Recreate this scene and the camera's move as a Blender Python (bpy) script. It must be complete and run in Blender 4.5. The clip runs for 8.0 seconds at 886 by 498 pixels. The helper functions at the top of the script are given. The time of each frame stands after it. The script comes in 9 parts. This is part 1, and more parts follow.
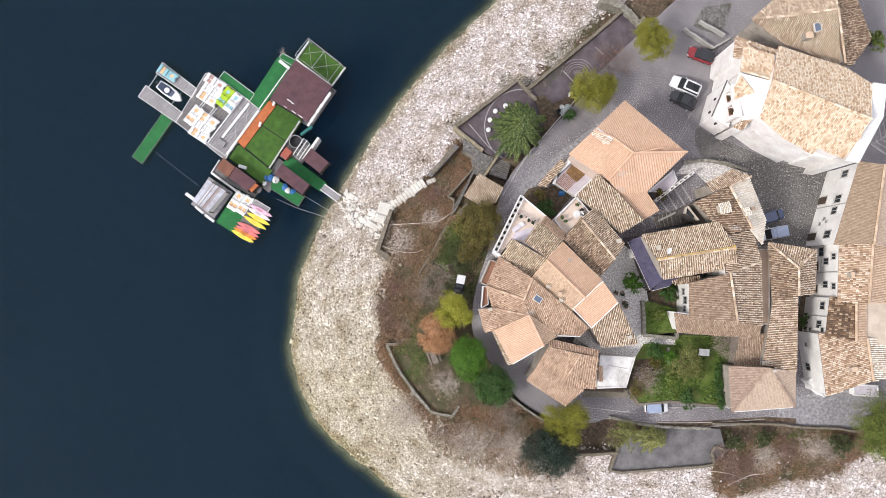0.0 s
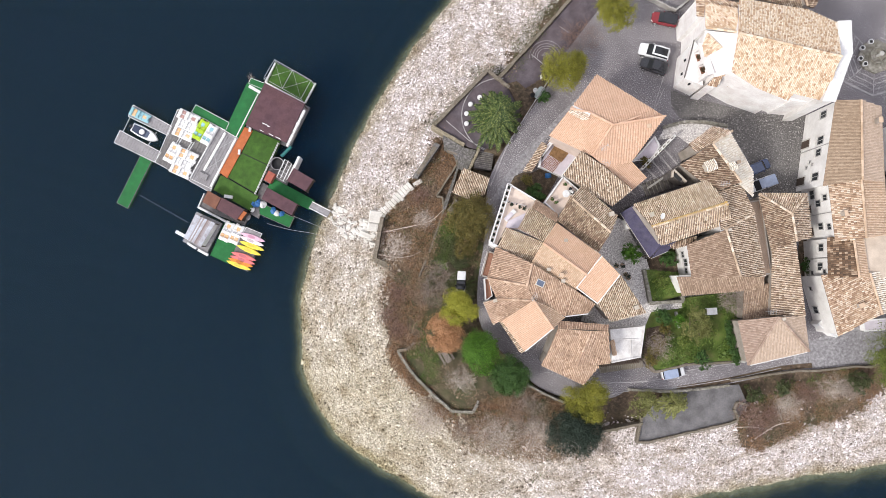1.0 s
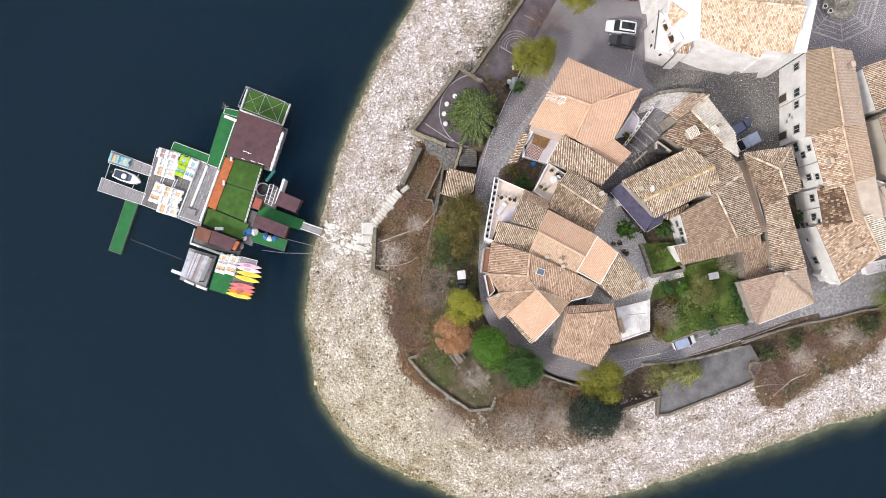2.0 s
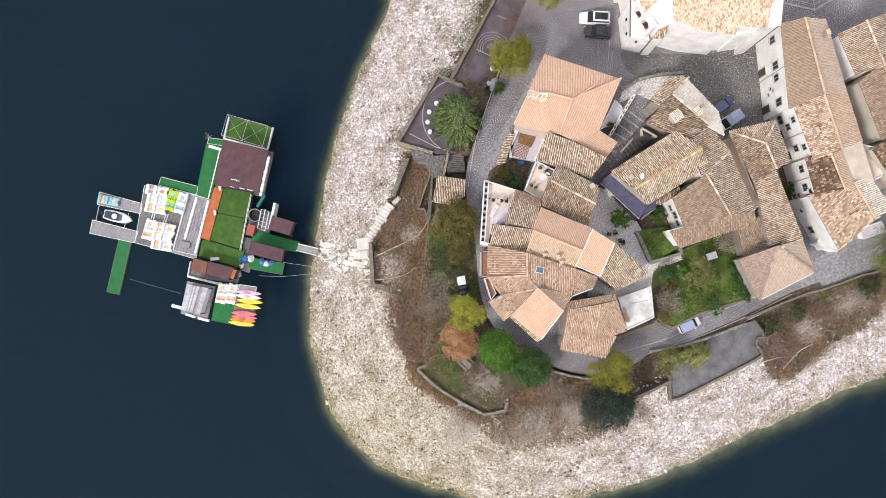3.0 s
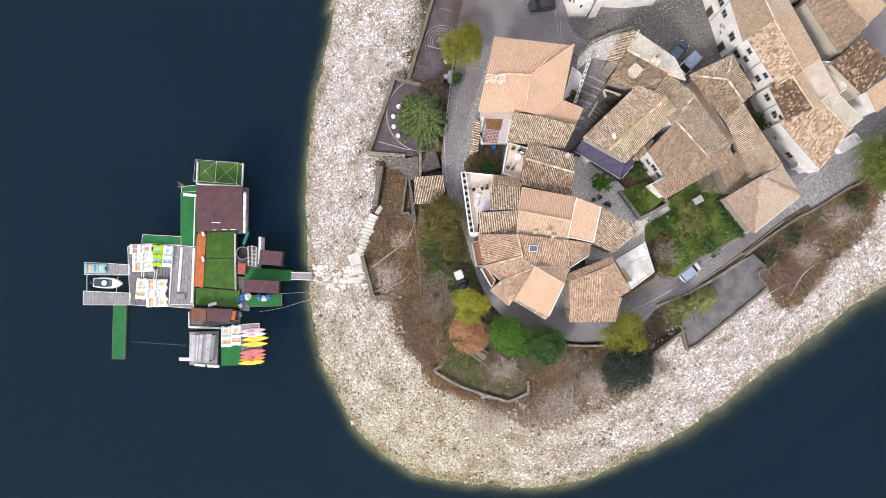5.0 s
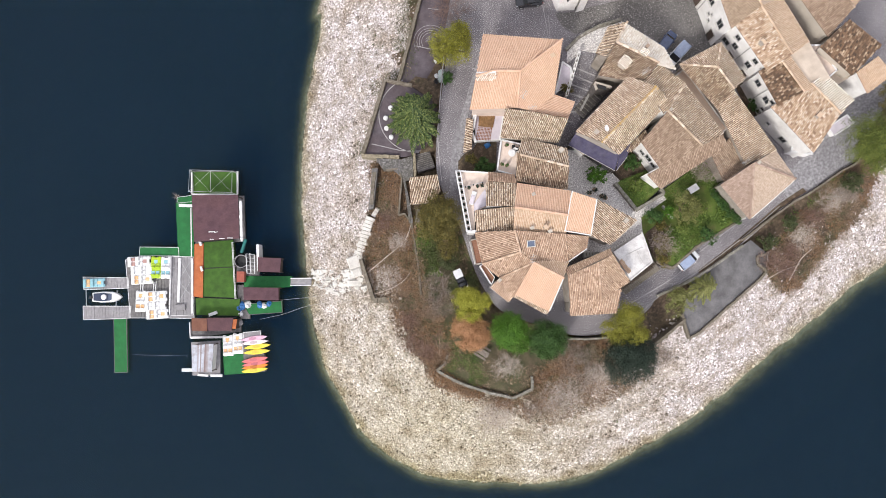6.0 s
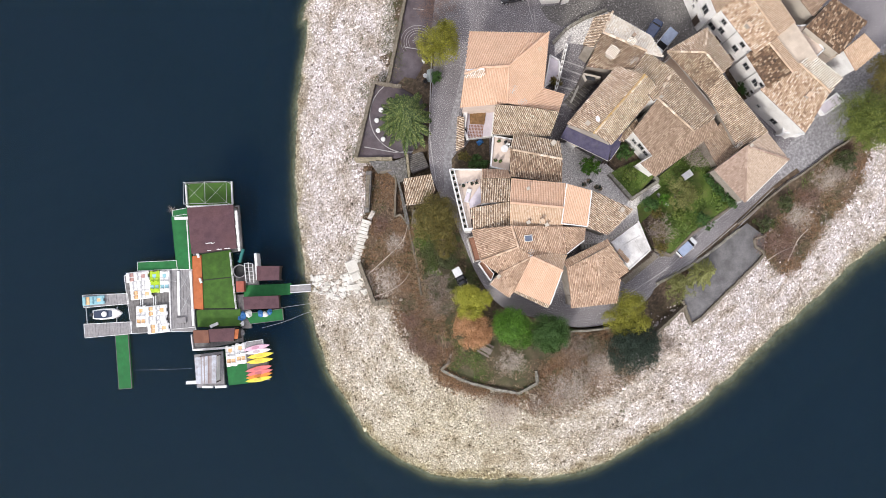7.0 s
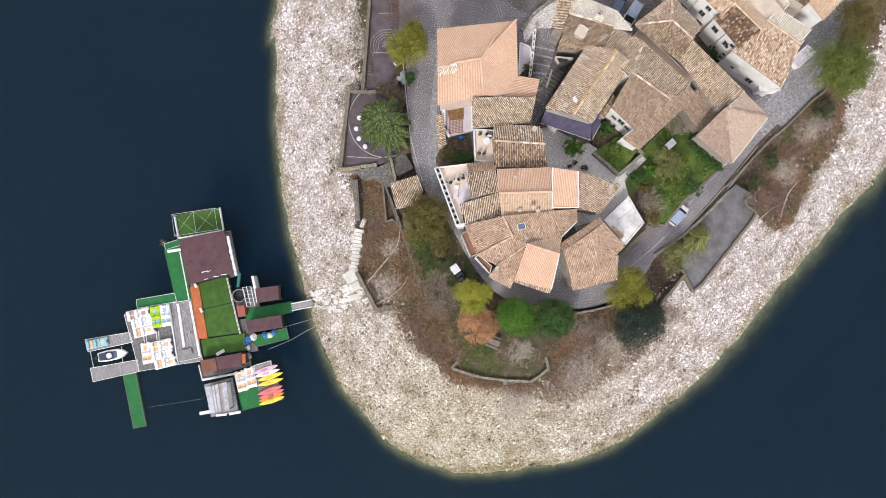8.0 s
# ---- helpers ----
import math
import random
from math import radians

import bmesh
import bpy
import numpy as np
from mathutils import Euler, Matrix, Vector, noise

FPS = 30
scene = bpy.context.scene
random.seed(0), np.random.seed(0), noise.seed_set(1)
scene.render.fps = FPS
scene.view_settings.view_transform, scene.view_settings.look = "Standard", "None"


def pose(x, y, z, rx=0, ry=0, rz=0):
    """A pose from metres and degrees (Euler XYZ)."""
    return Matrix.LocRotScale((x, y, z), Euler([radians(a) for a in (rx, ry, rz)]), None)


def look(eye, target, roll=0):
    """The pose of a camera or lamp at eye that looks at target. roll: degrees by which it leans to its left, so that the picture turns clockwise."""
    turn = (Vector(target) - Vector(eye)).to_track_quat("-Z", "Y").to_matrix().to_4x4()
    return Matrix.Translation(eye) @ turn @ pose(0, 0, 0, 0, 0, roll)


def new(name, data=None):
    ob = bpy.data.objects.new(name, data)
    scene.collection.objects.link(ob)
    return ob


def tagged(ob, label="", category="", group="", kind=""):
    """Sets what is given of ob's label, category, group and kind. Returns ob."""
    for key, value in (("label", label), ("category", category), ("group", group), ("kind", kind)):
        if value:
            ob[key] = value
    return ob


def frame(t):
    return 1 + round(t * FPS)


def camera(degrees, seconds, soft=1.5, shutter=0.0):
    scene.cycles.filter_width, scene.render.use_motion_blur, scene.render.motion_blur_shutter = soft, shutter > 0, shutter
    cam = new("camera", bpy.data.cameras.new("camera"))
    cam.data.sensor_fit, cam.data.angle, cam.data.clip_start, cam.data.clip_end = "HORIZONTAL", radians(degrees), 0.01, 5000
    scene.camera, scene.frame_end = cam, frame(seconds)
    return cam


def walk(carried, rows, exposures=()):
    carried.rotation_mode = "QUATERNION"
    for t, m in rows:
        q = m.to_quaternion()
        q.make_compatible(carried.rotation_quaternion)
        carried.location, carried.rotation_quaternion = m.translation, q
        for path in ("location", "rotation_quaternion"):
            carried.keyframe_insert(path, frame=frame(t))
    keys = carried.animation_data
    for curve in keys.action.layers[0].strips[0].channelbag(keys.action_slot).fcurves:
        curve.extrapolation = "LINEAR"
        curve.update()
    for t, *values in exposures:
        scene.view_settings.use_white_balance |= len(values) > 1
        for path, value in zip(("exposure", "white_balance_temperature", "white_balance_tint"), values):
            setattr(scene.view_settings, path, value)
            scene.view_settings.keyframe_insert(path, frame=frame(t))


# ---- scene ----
import itertools

FOV = 69.98
cam = camera(FOV, 8.0, soft=0.6)
# seconds, eye x, y, z, heading; the gimbal leans the lens a little ahead of straight down
ROWS = [
    (0, 0.33, -0.70, 98.97, 25.05),
    (0.5, 0.30, -0.85, 98.98, 20.82),
    (1, 0.27, -1.06, 98.98, 16.50),
    (1.5, 0.21, -1.29, 98.97, 12.26),
    (3, -0.04, 0.03, 99.00, 2.71),
    (3.5, 0.00, 0.00, 99.00, 0.00),
    (4, 0.05, -0.14, 98.98, -3.18),
    (4.5, 0.10, -0.33, 98.95, -6.52),
    (6, 0.20, -0.61, 98.93, -11.50),
    (6.5, 0.21, -0.67, 98.93, -12.28),
    (7, 0.22, -0.80, 98.93, -14.50),
    (7.5, 0.20, -0.95, 98.94, -18.06),
    (8, 0.19, -1.12, 98.96, -21.72),
]
walk(cam, [(t, pose(x, y, z, 0, 0, a) @ pose(0, 0, 0, 3.01, 0.61, 0)) for t, x, y, z, a in ROWS], exposures=((0.0, -0.07), (7.5, -0.06), (8.0, -0.14)))

# ---- light: a bright overcast sky ----
world = bpy.data.worlds.new("sky")
scene.world = world
world.use_nodes = True
wn = world.node_tree.nodes
sky = wn.new("ShaderNodeTexSky")
sky.sky_type, sky.sun_disc = "NISHITA", False
sky.sun_elevation, sky.sun_rotation = radians(39), radians(220)
sky.air_density, sky.dust_density, sky.ozone_density = 1.0, 3.0, 1.0
grey = wn.new("ShaderNodeMixRGB")
grey.inputs[0].default_value = 0.95
grey.inputs[2].default_value = (7.6, 7.55, 8.3, 1)
world.node_tree.links.new(sky.outputs[0], grey.inputs[1])
world.node_tree.links.new(grey.outputs[0], wn["Background"].inputs[0])
wn["Background"].inputs[1].default_value = 0.132
sun_data = bpy.data.lights.new("sun", "SUN")
sun_data.energy, sun_data.angle, sun_data.color = 3.15, radians(12), (1.0, 0.96, 0.9)
sun = new("sun", sun_data)
sun.matrix_world = look((-66, -79, 84), (0, 0, 0))


# ---- materials ----
def ramp(nodes, stops):
    r = nodes.new("ShaderNodeValToRGB")
    while len(r.color_ramp.elements) < len(stops):
        r.color_ramp.elements.new(0.5)
    for i, (p, c) in enumerate(stops):
        r.color_ramp.elements[i].position = p
        r.color_ramp.elements[i].color = (*c, 1)
    return r


def noise_of(nodes, links, vec, scale, detail=6, rough=0.6):
    n = nodes.new("ShaderNodeTexNoise")
    n.inputs["Scale"].default_value, n.inputs["Detail"].default_value, n.inputs["Roughness"].default_value = scale, detail, rough
    links.new(vec, n.inputs["Vector"])
    return n.outputs["Fac"]


def surface(name, stops, by="noise", scale=2.0, stain=(0.1, 0.1, 0.1), stain_amount=0.25, stain_scale=0.35, grain=0.25, grain_scale=14.0,
            rough=0.85, metal=0.0, bump=0.3, bump_scale=18.0, coat=0.0, shine=0.5):
    """Base colours from a ramp driven by noise, by each island or by each object, with stains and grain over them."""
    m = bpy.data.materials.new(name)
    m.use_nodes = True
    nodes, links = m.node_tree.nodes, m.node_tree.links
    b = nodes["Principled BSDF"]
    place = nodes.new("ShaderNodeNewGeometry")
    pos = place.outputs["Position"]
    r = ramp(nodes, stops)
    if by == "island":
        links.new(place.outputs["Random Per Island"], r.inputs[0])
    elif by == "object":
        links.new(nodes.new("ShaderNodeObjectInfo").outputs["Random"], r.inputs[0])
    else:
        links.new(noise_of(nodes, links, pos, scale), r.inputs[0])
    col = r.outputs[0]
    if stain_amount:
        sr = ramp(nodes, [(0.42, (0, 0, 0)), (0.68, (1, 1, 1))])
        links.new(noise_of(nodes, links, pos, stain_scale, 8, 0.68), sr.inputs[0])
        k = nodes.new("ShaderNodeMath")
        k.operation = "MULTIPLY"
        k.inputs[1].default_value = stain_amount
        links.new(sr.outputs[0], k.inputs[0])
        mix = nodes.new("ShaderNodeMixRGB")
        mix.inputs[2].default_value = (*stain, 1)
        links.new(k.outputs[0], mix.inputs[0])
        links.new(col, mix.inputs[1])
        col = mix.outputs[0]
    g = noise_of(nodes, links, pos, grain_scale, 4, 0.7)
    if grain:
        gr = ramp(nodes, [(0.25, (1 - grain,) * 3), (0.75, (1 + grain,) * 3)])
        links.new(g, gr.inputs[0])
        mul = nodes.new("ShaderNodeMixRGB")
        mul.blend_type = "MULTIPLY"
        mul.inputs[0].default_value = 1
        links.new(col, mul.inputs[1])
        links.new(gr.outputs[0], mul.inputs[2])
        col = mul.outputs[0]
    links.new(col, b.inputs["Base Color"])
    b.inputs["Roughness"].default_value, b.inputs["Metallic"].default_value = rough, metal
    b.inputs["Specular IOR Level"].default_value = shine
    b.inputs["Coat Weight"].default_value = coat
    if bump:
        bp = nodes.new("ShaderNodeBump")
        bp.inputs["Strength"].default_value, bp.inputs["Distance"].default_value = bump, 0.05
        links.new(noise_of(nodes, links, pos, bump_scale, 4, 0.7), bp.inputs["Height"])
        links.new(bp.outputs[0], b.inputs["Normal"])
    return m


def cells(m, scale, low=0.68, high=1.2):
    """Single stones of lighter and darker colour, as small uneven cells."""
    nodes, links = m.node_tree.nodes, m.node_tree.links
    b = nodes["Principled BSDF"]
    col = b.inputs["Base Color"].links[0].from_socket
    v = nodes.new("ShaderNodeTexVoronoi")
    v.inputs["Scale"].default_value = scale
    links.new(nodes.new("ShaderNodeNewGeometry").outputs["Position"], v.inputs["Vector"])
    bw = nodes.new("ShaderNodeRGBToBW")
    links.new(v.outputs["Color"], bw.inputs[0])
    r = ramp(nodes, [(0.2, (low,) * 3), (0.5, (1.0,) * 3), (0.8, (high,) * 3)])
    links.new(bw.outputs[0], r.inputs[0])
    mul = nodes.new("ShaderNodeMixRGB")
    mul.blend_type, mul.inputs[0].default_value = "MULTIPLY", 1
    links.new(col, mul.inputs[1])
    links.new(r.outputs[0], mul.inputs[2])
    links.new(mul.outputs[0], b.inputs["Base Color"])
    return m


def strand(m):
    """Dirtier and cleaner strand lines that follow the old water levels."""
    nodes, links = m.node_tree.nodes, m.node_tree.links
    b = nodes["Principled BSDF"]
    col = b.inputs["Base Color"].links[0].from_socket
    place = nodes.new("ShaderNodeNewGeometry")
    flat = nodes.new("ShaderNodeVectorMath")
    flat.operation = "MULTIPLY"
    flat.inputs[1].default_value = (0.3, 0.3, 1.1)
    links.new(place.outputs["Position"], flat.inputs[0])
    r = ramp(nodes, [(0.32, (0.68, 0.62, 0.53)), (0.46, (0.97, 0.94, 0.88)), (0.56, (1.06, 1.05, 1.04)), (0.68, (1.25, 1.25, 1.26))])
    links.new(noise_of(nodes, links, flat.outputs[0], 1.0, 5, 0.6), r.inputs[0])
    mul = nodes.new("ShaderNodeMixRGB")
    mul.blend_type, mul.inputs[0].default_value = "MULTIPLY", 1
    links.new(col, mul.inputs[1])
    links.new(r.outputs[0], mul.inputs[2])
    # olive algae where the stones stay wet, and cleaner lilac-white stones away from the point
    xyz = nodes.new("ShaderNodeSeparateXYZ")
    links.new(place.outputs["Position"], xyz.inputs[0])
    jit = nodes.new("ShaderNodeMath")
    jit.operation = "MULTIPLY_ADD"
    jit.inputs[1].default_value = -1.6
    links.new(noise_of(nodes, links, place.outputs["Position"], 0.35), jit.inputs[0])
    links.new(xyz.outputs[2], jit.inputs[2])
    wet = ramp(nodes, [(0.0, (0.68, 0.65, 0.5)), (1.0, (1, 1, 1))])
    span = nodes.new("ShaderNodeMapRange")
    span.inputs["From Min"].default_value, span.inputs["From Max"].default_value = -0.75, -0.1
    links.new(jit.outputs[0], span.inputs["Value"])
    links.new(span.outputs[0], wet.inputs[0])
    reach = nodes.new("ShaderNodeVectorMath")
    reach.operation = "DISTANCE"
    reach.inputs[1].default_value = (-8, -27, 1)
    links.new(place.outputs["Position"], reach.inputs[0])
    north = nodes.new("ShaderNodeMapRange")
    north.inputs["From Min"].default_value, north.inputs["From Max"].default_value = 8, 42
    links.new(reach.outputs["Value"], north.inputs["Value"])
    hue = ramp(nodes, [(0.0, (0.94, 0.91, 0.82)), (1.0, (1.12, 1.09, 1.22))])
    links.new(north.outputs[0], hue.inputs[0])
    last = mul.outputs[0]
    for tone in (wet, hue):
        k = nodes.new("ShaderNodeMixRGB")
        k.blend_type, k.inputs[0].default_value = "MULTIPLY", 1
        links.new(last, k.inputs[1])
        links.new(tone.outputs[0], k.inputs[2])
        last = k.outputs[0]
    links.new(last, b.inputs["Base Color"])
    return m


def plain(name, c, **k):
    """One colour with slight wear."""
    a = {"stain_amount": 0.12, "grain": 0.1, "bump": 0.08, **k}
    lo, hi = tuple(v * 0.85 for v in c), tuple(min(1, v * 1.12) for v in c)
    return surface(name, [(0.3, lo), (0.7, hi)], **a)


M_PLASTER = surface("white_plaster", [(0.3, (0.76, 0.74, 0.72)), (0.7, (0.88, 0.87, 0.86))], scale=0.6, stain=(0.4, 0.37, 0.35), stain_amount=0.3, stain_scale=0.5, grain=0.08, bump=0.2)
M_PLASTER_OLD = surface("old_plaster", [(0.3, (0.28, 0.245, 0.21)), (0.7, (0.46, 0.415, 0.37))], scale=0.8, stain=(0.2, 0.17, 0.14), stain_amount=0.5, grain=0.15, bump=0.3)
M_PLASTER_PINK = surface("pinkish_render", [(0.3, (0.6, 0.48, 0.42)), (0.7, (0.75, 0.63, 0.56))], scale=0.6, stain=(0.4, 0.33, 0.28), stain_amount=0.3, grain=0.08)
M_CREAM = surface("cream_terrace_floor", [(0.3, (0.66, 0.54, 0.46)), (0.7, (0.78, 0.66, 0.58))], scale=1.2, stain=(0.4, 0.34, 0.3), stain_amount=0.25, grain=0.08)
M_PLASTER_WORN = surface("worn_white_roof_render", [(0.3, (0.6, 0.58, 0.57)), (0.6, (0.85, 0.84, 0.83))], scale=0.9, stain=(0.26, 0.24, 0.23), stain_amount=0.55, stain_scale=0.3, grain=0.2, bump=0.3)
M_CHURCH = surface("weathered_church_plaster", [(0.3, (0.78, 0.76, 0.745)), (0.65, (0.9, 0.89, 0.88))], scale=0.5, stain=(0.55, 0.46, 0.44), stain_amount=0.5, stain_scale=0.45, grain=0.2, bump=0.3)
M_WHITE = plain("white_paint", (0.78, 0.78, 0.78), rough=0.5)
M_TILE_OLD = surface("old_clay_tiles", [(0.0, (0.26, 0.18, 0.12)), (0.15, (0.46, 0.345, 0.245)), (0.5, (0.63, 0.49, 0.365)), (0.85, (0.75, 0.625, 0.495)), (1.0, (0.87, 0.77, 0.65))],
                     by="island", stain=(0.24, 0.17, 0.12), stain_amount=0.4, stain_scale=0.6, grain=0.3, grain_scale=7)
M_TILE_DARK = surface("weathered_dark_tiles", [(0.0, (0.14, 0.09, 0.06)), (0.25, (0.3, 0.2, 0.14)), (0.6, (0.44, 0.32, 0.22)), (1.0, (0.64, 0.52, 0.4))],
                      by="island", stain=(0.16, 0.12, 0.08), stain_amount=0.45, stain_scale=0.7, grain=0.3, grain_scale=7)
M_TILE_ORANGE = surface("orange_clay_tiles", [(0.0, (0.67, 0.435, 0.305)), (0.5, (0.71, 0.475, 0.34)), (1.0, (0.755, 0.525, 0.385))], by="island", stain=(0.45, 0.28, 0.18), stain_amount=0.3,
                        stain_scale=0.5, grain=0.1)
M_TILE_BROWN = surface("brown_clay_tiles", [(0.0, (0.22, 0.15, 0.105)), (0.3, (0.335, 0.24, 0.172)), (0.7, (0.425, 0.312, 0.23)), (1.0, (0.54, 0.415, 0.315))], by="island", stain=(0.26, 0.18, 0.125), stain_amount=0.4,
                       stain_scale=0.5, grain=0.25, grain_scale=7)
M_TILE_WORN = surface("worn_pinkish_tiles", [(0.0, (0.25, 0.155, 0.105)), (0.14, (0.44, 0.298, 0.208)), (0.6, (0.57, 0.4, 0.288)), (1.0, (0.69, 0.52, 0.395))], by="island", stain=(0.3, 0.2, 0.14), stain_amount=0.6,
                      stain_scale=0.55, grain=0.25, grain_scale=7)
M_PAN_BROWN = surface("brown_tile_pans", [(0.3, (0.23, 0.155, 0.105)), (0.7, (0.35, 0.245, 0.175))], scale=3, stain=(0.12, 0.08, 0.06), stain_amount=0.4, grain=0.3)
M_TILE_PINK = surface("pinkish_brown_tiles", [(0.0, (0.3, 0.21, 0.16)), (0.5, (0.39, 0.285, 0.225)), (1.0, (0.49, 0.37, 0.3))], by="island", stain=(0.34, 0.25, 0.2), stain_amount=0.35, stain_scale=0.4, grain=0.15)
M_TILE_CREAM = surface("cream_clay_tiles", [(0.0, (0.72, 0.63, 0.51)), (0.4, (0.82, 0.75, 0.64)), (1.0, (0.9, 0.85, 0.76))], by="island", stain=(0.6, 0.5, 0.4), stain_amount=0.25, grain=0.12)
M_TILE_SMOOTH = surface("smooth_tan_tiles", [(0.0, (0.47, 0.355, 0.265)), (0.5, (0.54, 0.415, 0.32)), (1.0, (0.61, 0.48, 0.38))], by="island", stain=(0.38, 0.29, 0.22), stain_amount=0.4, stain_scale=0.4, grain=0.15)
M_TILE_FINE = surface("fine_brown_tiles", [(0.0, (0.31, 0.228, 0.158)), (0.5, (0.375, 0.28, 0.198)), (1.0, (0.45, 0.345, 0.25))], by="island", stain=(0.3, 0.22, 0.15), stain_amount=0.4, stain_scale=0.4, grain=0.2)
M_SCREED = surface("tan_roof_screed", [(0.3, (0.5, 0.415, 0.335)), (0.7, (0.64, 0.545, 0.45))], scale=0.8, stain=(0.36, 0.29, 0.23), stain_amount=0.4, stain_scale=0.5, grain=0.12)
M_TILE_TAN = surface("tan_clay_tiles", [(0.0, (0.52, 0.37, 0.25)), (0.5, (0.62, 0.46, 0.33)), (1.0, (0.71, 0.55, 0.41))], by="island", stain=(0.3, 0.22, 0.16), stain_amount=0.3,
                     stain_scale=0.5, grain=0.15)
M_TILE_MIX = surface("mottled_brown_tiles", [(0.0, (0.26, 0.16, 0.105)), (0.22, (0.44, 0.295, 0.195)), (0.55, (0.6, 0.44, 0.31)), (0.8, (0.71, 0.57, 0.44)), (1.0, (0.82, 0.73, 0.62))],
                     by="island", stain=(0.3, 0.2, 0.13), stain_amount=0.35, stain_scale=0.5, grain=0.2)
M_TILE_MIXPALE = surface("mottled_clay_tiles", [(0.0, (0.4, 0.25, 0.15)), (0.1, (0.54, 0.37, 0.24)), (0.3, (0.67, 0.51, 0.35)), (0.6, (0.76, 0.63, 0.48)), (1.0, (0.84, 0.75, 0.62))],
                     by="island", stain=(0.4, 0.27, 0.17), stain_amount=0.3, stain_scale=0.5, grain=0.15)
M_TILE_PALE = surface("pale_clay_tiles", [(0.0, (0.52, 0.42, 0.32)), (0.25, (0.76, 0.68, 0.57)), (1.0, (0.92, 0.88, 0.8))], by="island", stain=(0.4, 0.3, 0.22), stain_amount=0.25,
                      stain_scale=0.5, grain=0.2)
M_TILE_BLACK = surface("blackened_mottled_tiles", [(0.0, (0.07, 0.045, 0.03)), (0.4, (0.15, 0.088, 0.05)), (0.75, (0.26, 0.16, 0.095)), (1.0, (0.55, 0.42, 0.3))], by="island", stain=(0.1, 0.07, 0.05), stain_amount=0.4, stain_scale=0.6, grain=0.25)
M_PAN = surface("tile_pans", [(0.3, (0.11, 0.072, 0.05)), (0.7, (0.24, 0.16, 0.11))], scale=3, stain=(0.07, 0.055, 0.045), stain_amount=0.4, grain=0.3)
M_PAN_ORANGE = surface("orange_tile_pans", [(0.3, (0.5, 0.31, 0.2)), (0.7, (0.6, 0.39, 0.26))], scale=3, stain_amount=0.15, grain=0.15)
M_COBBLE = surface("grey_cobbles", [(0.3, (0.11, 0.101, 0.108)), (0.5, (0.215, 0.2, 0.21)), (0.58, (0.32, 0.3, 0.315)), (0.64, (0.74, 0.72, 0.72))], scale=7.0, stain=(0.075, 0.065, 0.075),
                   stain_amount=0.55, stain_scale=0.16, grain=0.4, grain_scale=5, bump=0.6, bump_scale=9)
M_ASPHALT = surface("worn_asphalt", [(0.3, (0.065, 0.053, 0.062)), (0.7, (0.16, 0.134, 0.152))], scale=0.6, stain=(0.085, 0.058, 0.06), stain_amount=0.6, stain_scale=0.25, grain=0.25, grain_scale=8)
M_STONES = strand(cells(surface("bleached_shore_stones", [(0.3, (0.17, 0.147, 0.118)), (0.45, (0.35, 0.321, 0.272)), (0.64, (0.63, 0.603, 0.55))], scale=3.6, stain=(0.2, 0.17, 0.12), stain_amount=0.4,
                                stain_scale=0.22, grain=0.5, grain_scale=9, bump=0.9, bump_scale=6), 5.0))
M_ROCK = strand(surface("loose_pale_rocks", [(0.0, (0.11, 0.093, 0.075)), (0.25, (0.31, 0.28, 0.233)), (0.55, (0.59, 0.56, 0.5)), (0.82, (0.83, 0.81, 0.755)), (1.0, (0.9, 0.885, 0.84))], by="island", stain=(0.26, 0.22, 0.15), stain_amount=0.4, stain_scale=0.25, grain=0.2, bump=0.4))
M_SOIL = surface("brown_soil", [(0.3, (0.042, 0.029, 0.02)), (0.52, (0.105, 0.071, 0.046)), (0.72, (0.22, 0.16, 0.11))], scale=2.2, stain=(0.055, 0.055, 0.025), stain_amount=0.4, stain_scale=0.3, grain=0.4, bump=0.6)
M_TURF = surface("dull_garden_turf", [(0.3, (0.036, 0.042, 0.013)), (0.5, (0.08, 0.064, 0.036)), (0.72, (0.15, 0.115, 0.075))], scale=0.7, stain=(0.045, 0.075, 0.014), stain_amount=0.6, stain_scale=0.25, grain=0.4, bump=0.5)
M_LAWN = surface("green_lawn", [(0.3, (0.05, 0.075, 0.012)), (0.5, (0.1, 0.16, 0.02)), (0.75, (0.18, 0.2, 0.05))], scale=0.6, stain=(0.09, 0.075, 0.04), stain_amount=0.5, stain_scale=0.3, grain=0.4, bump=0.5)
M_WALL_STONE = surface("mossy_stone_wall", [(0.3, (0.12, 0.098, 0.074)), (0.7, (0.29, 0.25, 0.205))], scale=3, stain=(0.1, 0.095, 0.05), stain_amount=0.5, grain=0.4, bump=0.7)
M_CONCRETE = surface("concrete", [(0.3, (0.36, 0.35, 0.33)), (0.7, (0.52, 0.51, 0.49))], scale=1, stain=(0.2, 0.18, 0.16), stain_amount=0.4, grain=0.2)
M_WALL_GREY = surface("lichened_grey_wall", [(0.3, (0.13, 0.12, 0.1)), (0.5, (0.25, 0.235, 0.2)), (0.7, (0.42, 0.4, 0.36))], scale=2.6, stain=(0.09, 0.085, 0.05), stain_amount=0.55, stain_scale=0.6, grain=0.35, bump=0.5)
M_STEP_DARK = surface("dark_worn_step_stone", [(0.3, (0.07, 0.062, 0.062)), (0.7, (0.2, 0.18, 0.175))], scale=2.6, stain=(0.06, 0.05, 0.035), stain_amount=0.5, grain=0.35, bump=0.5)
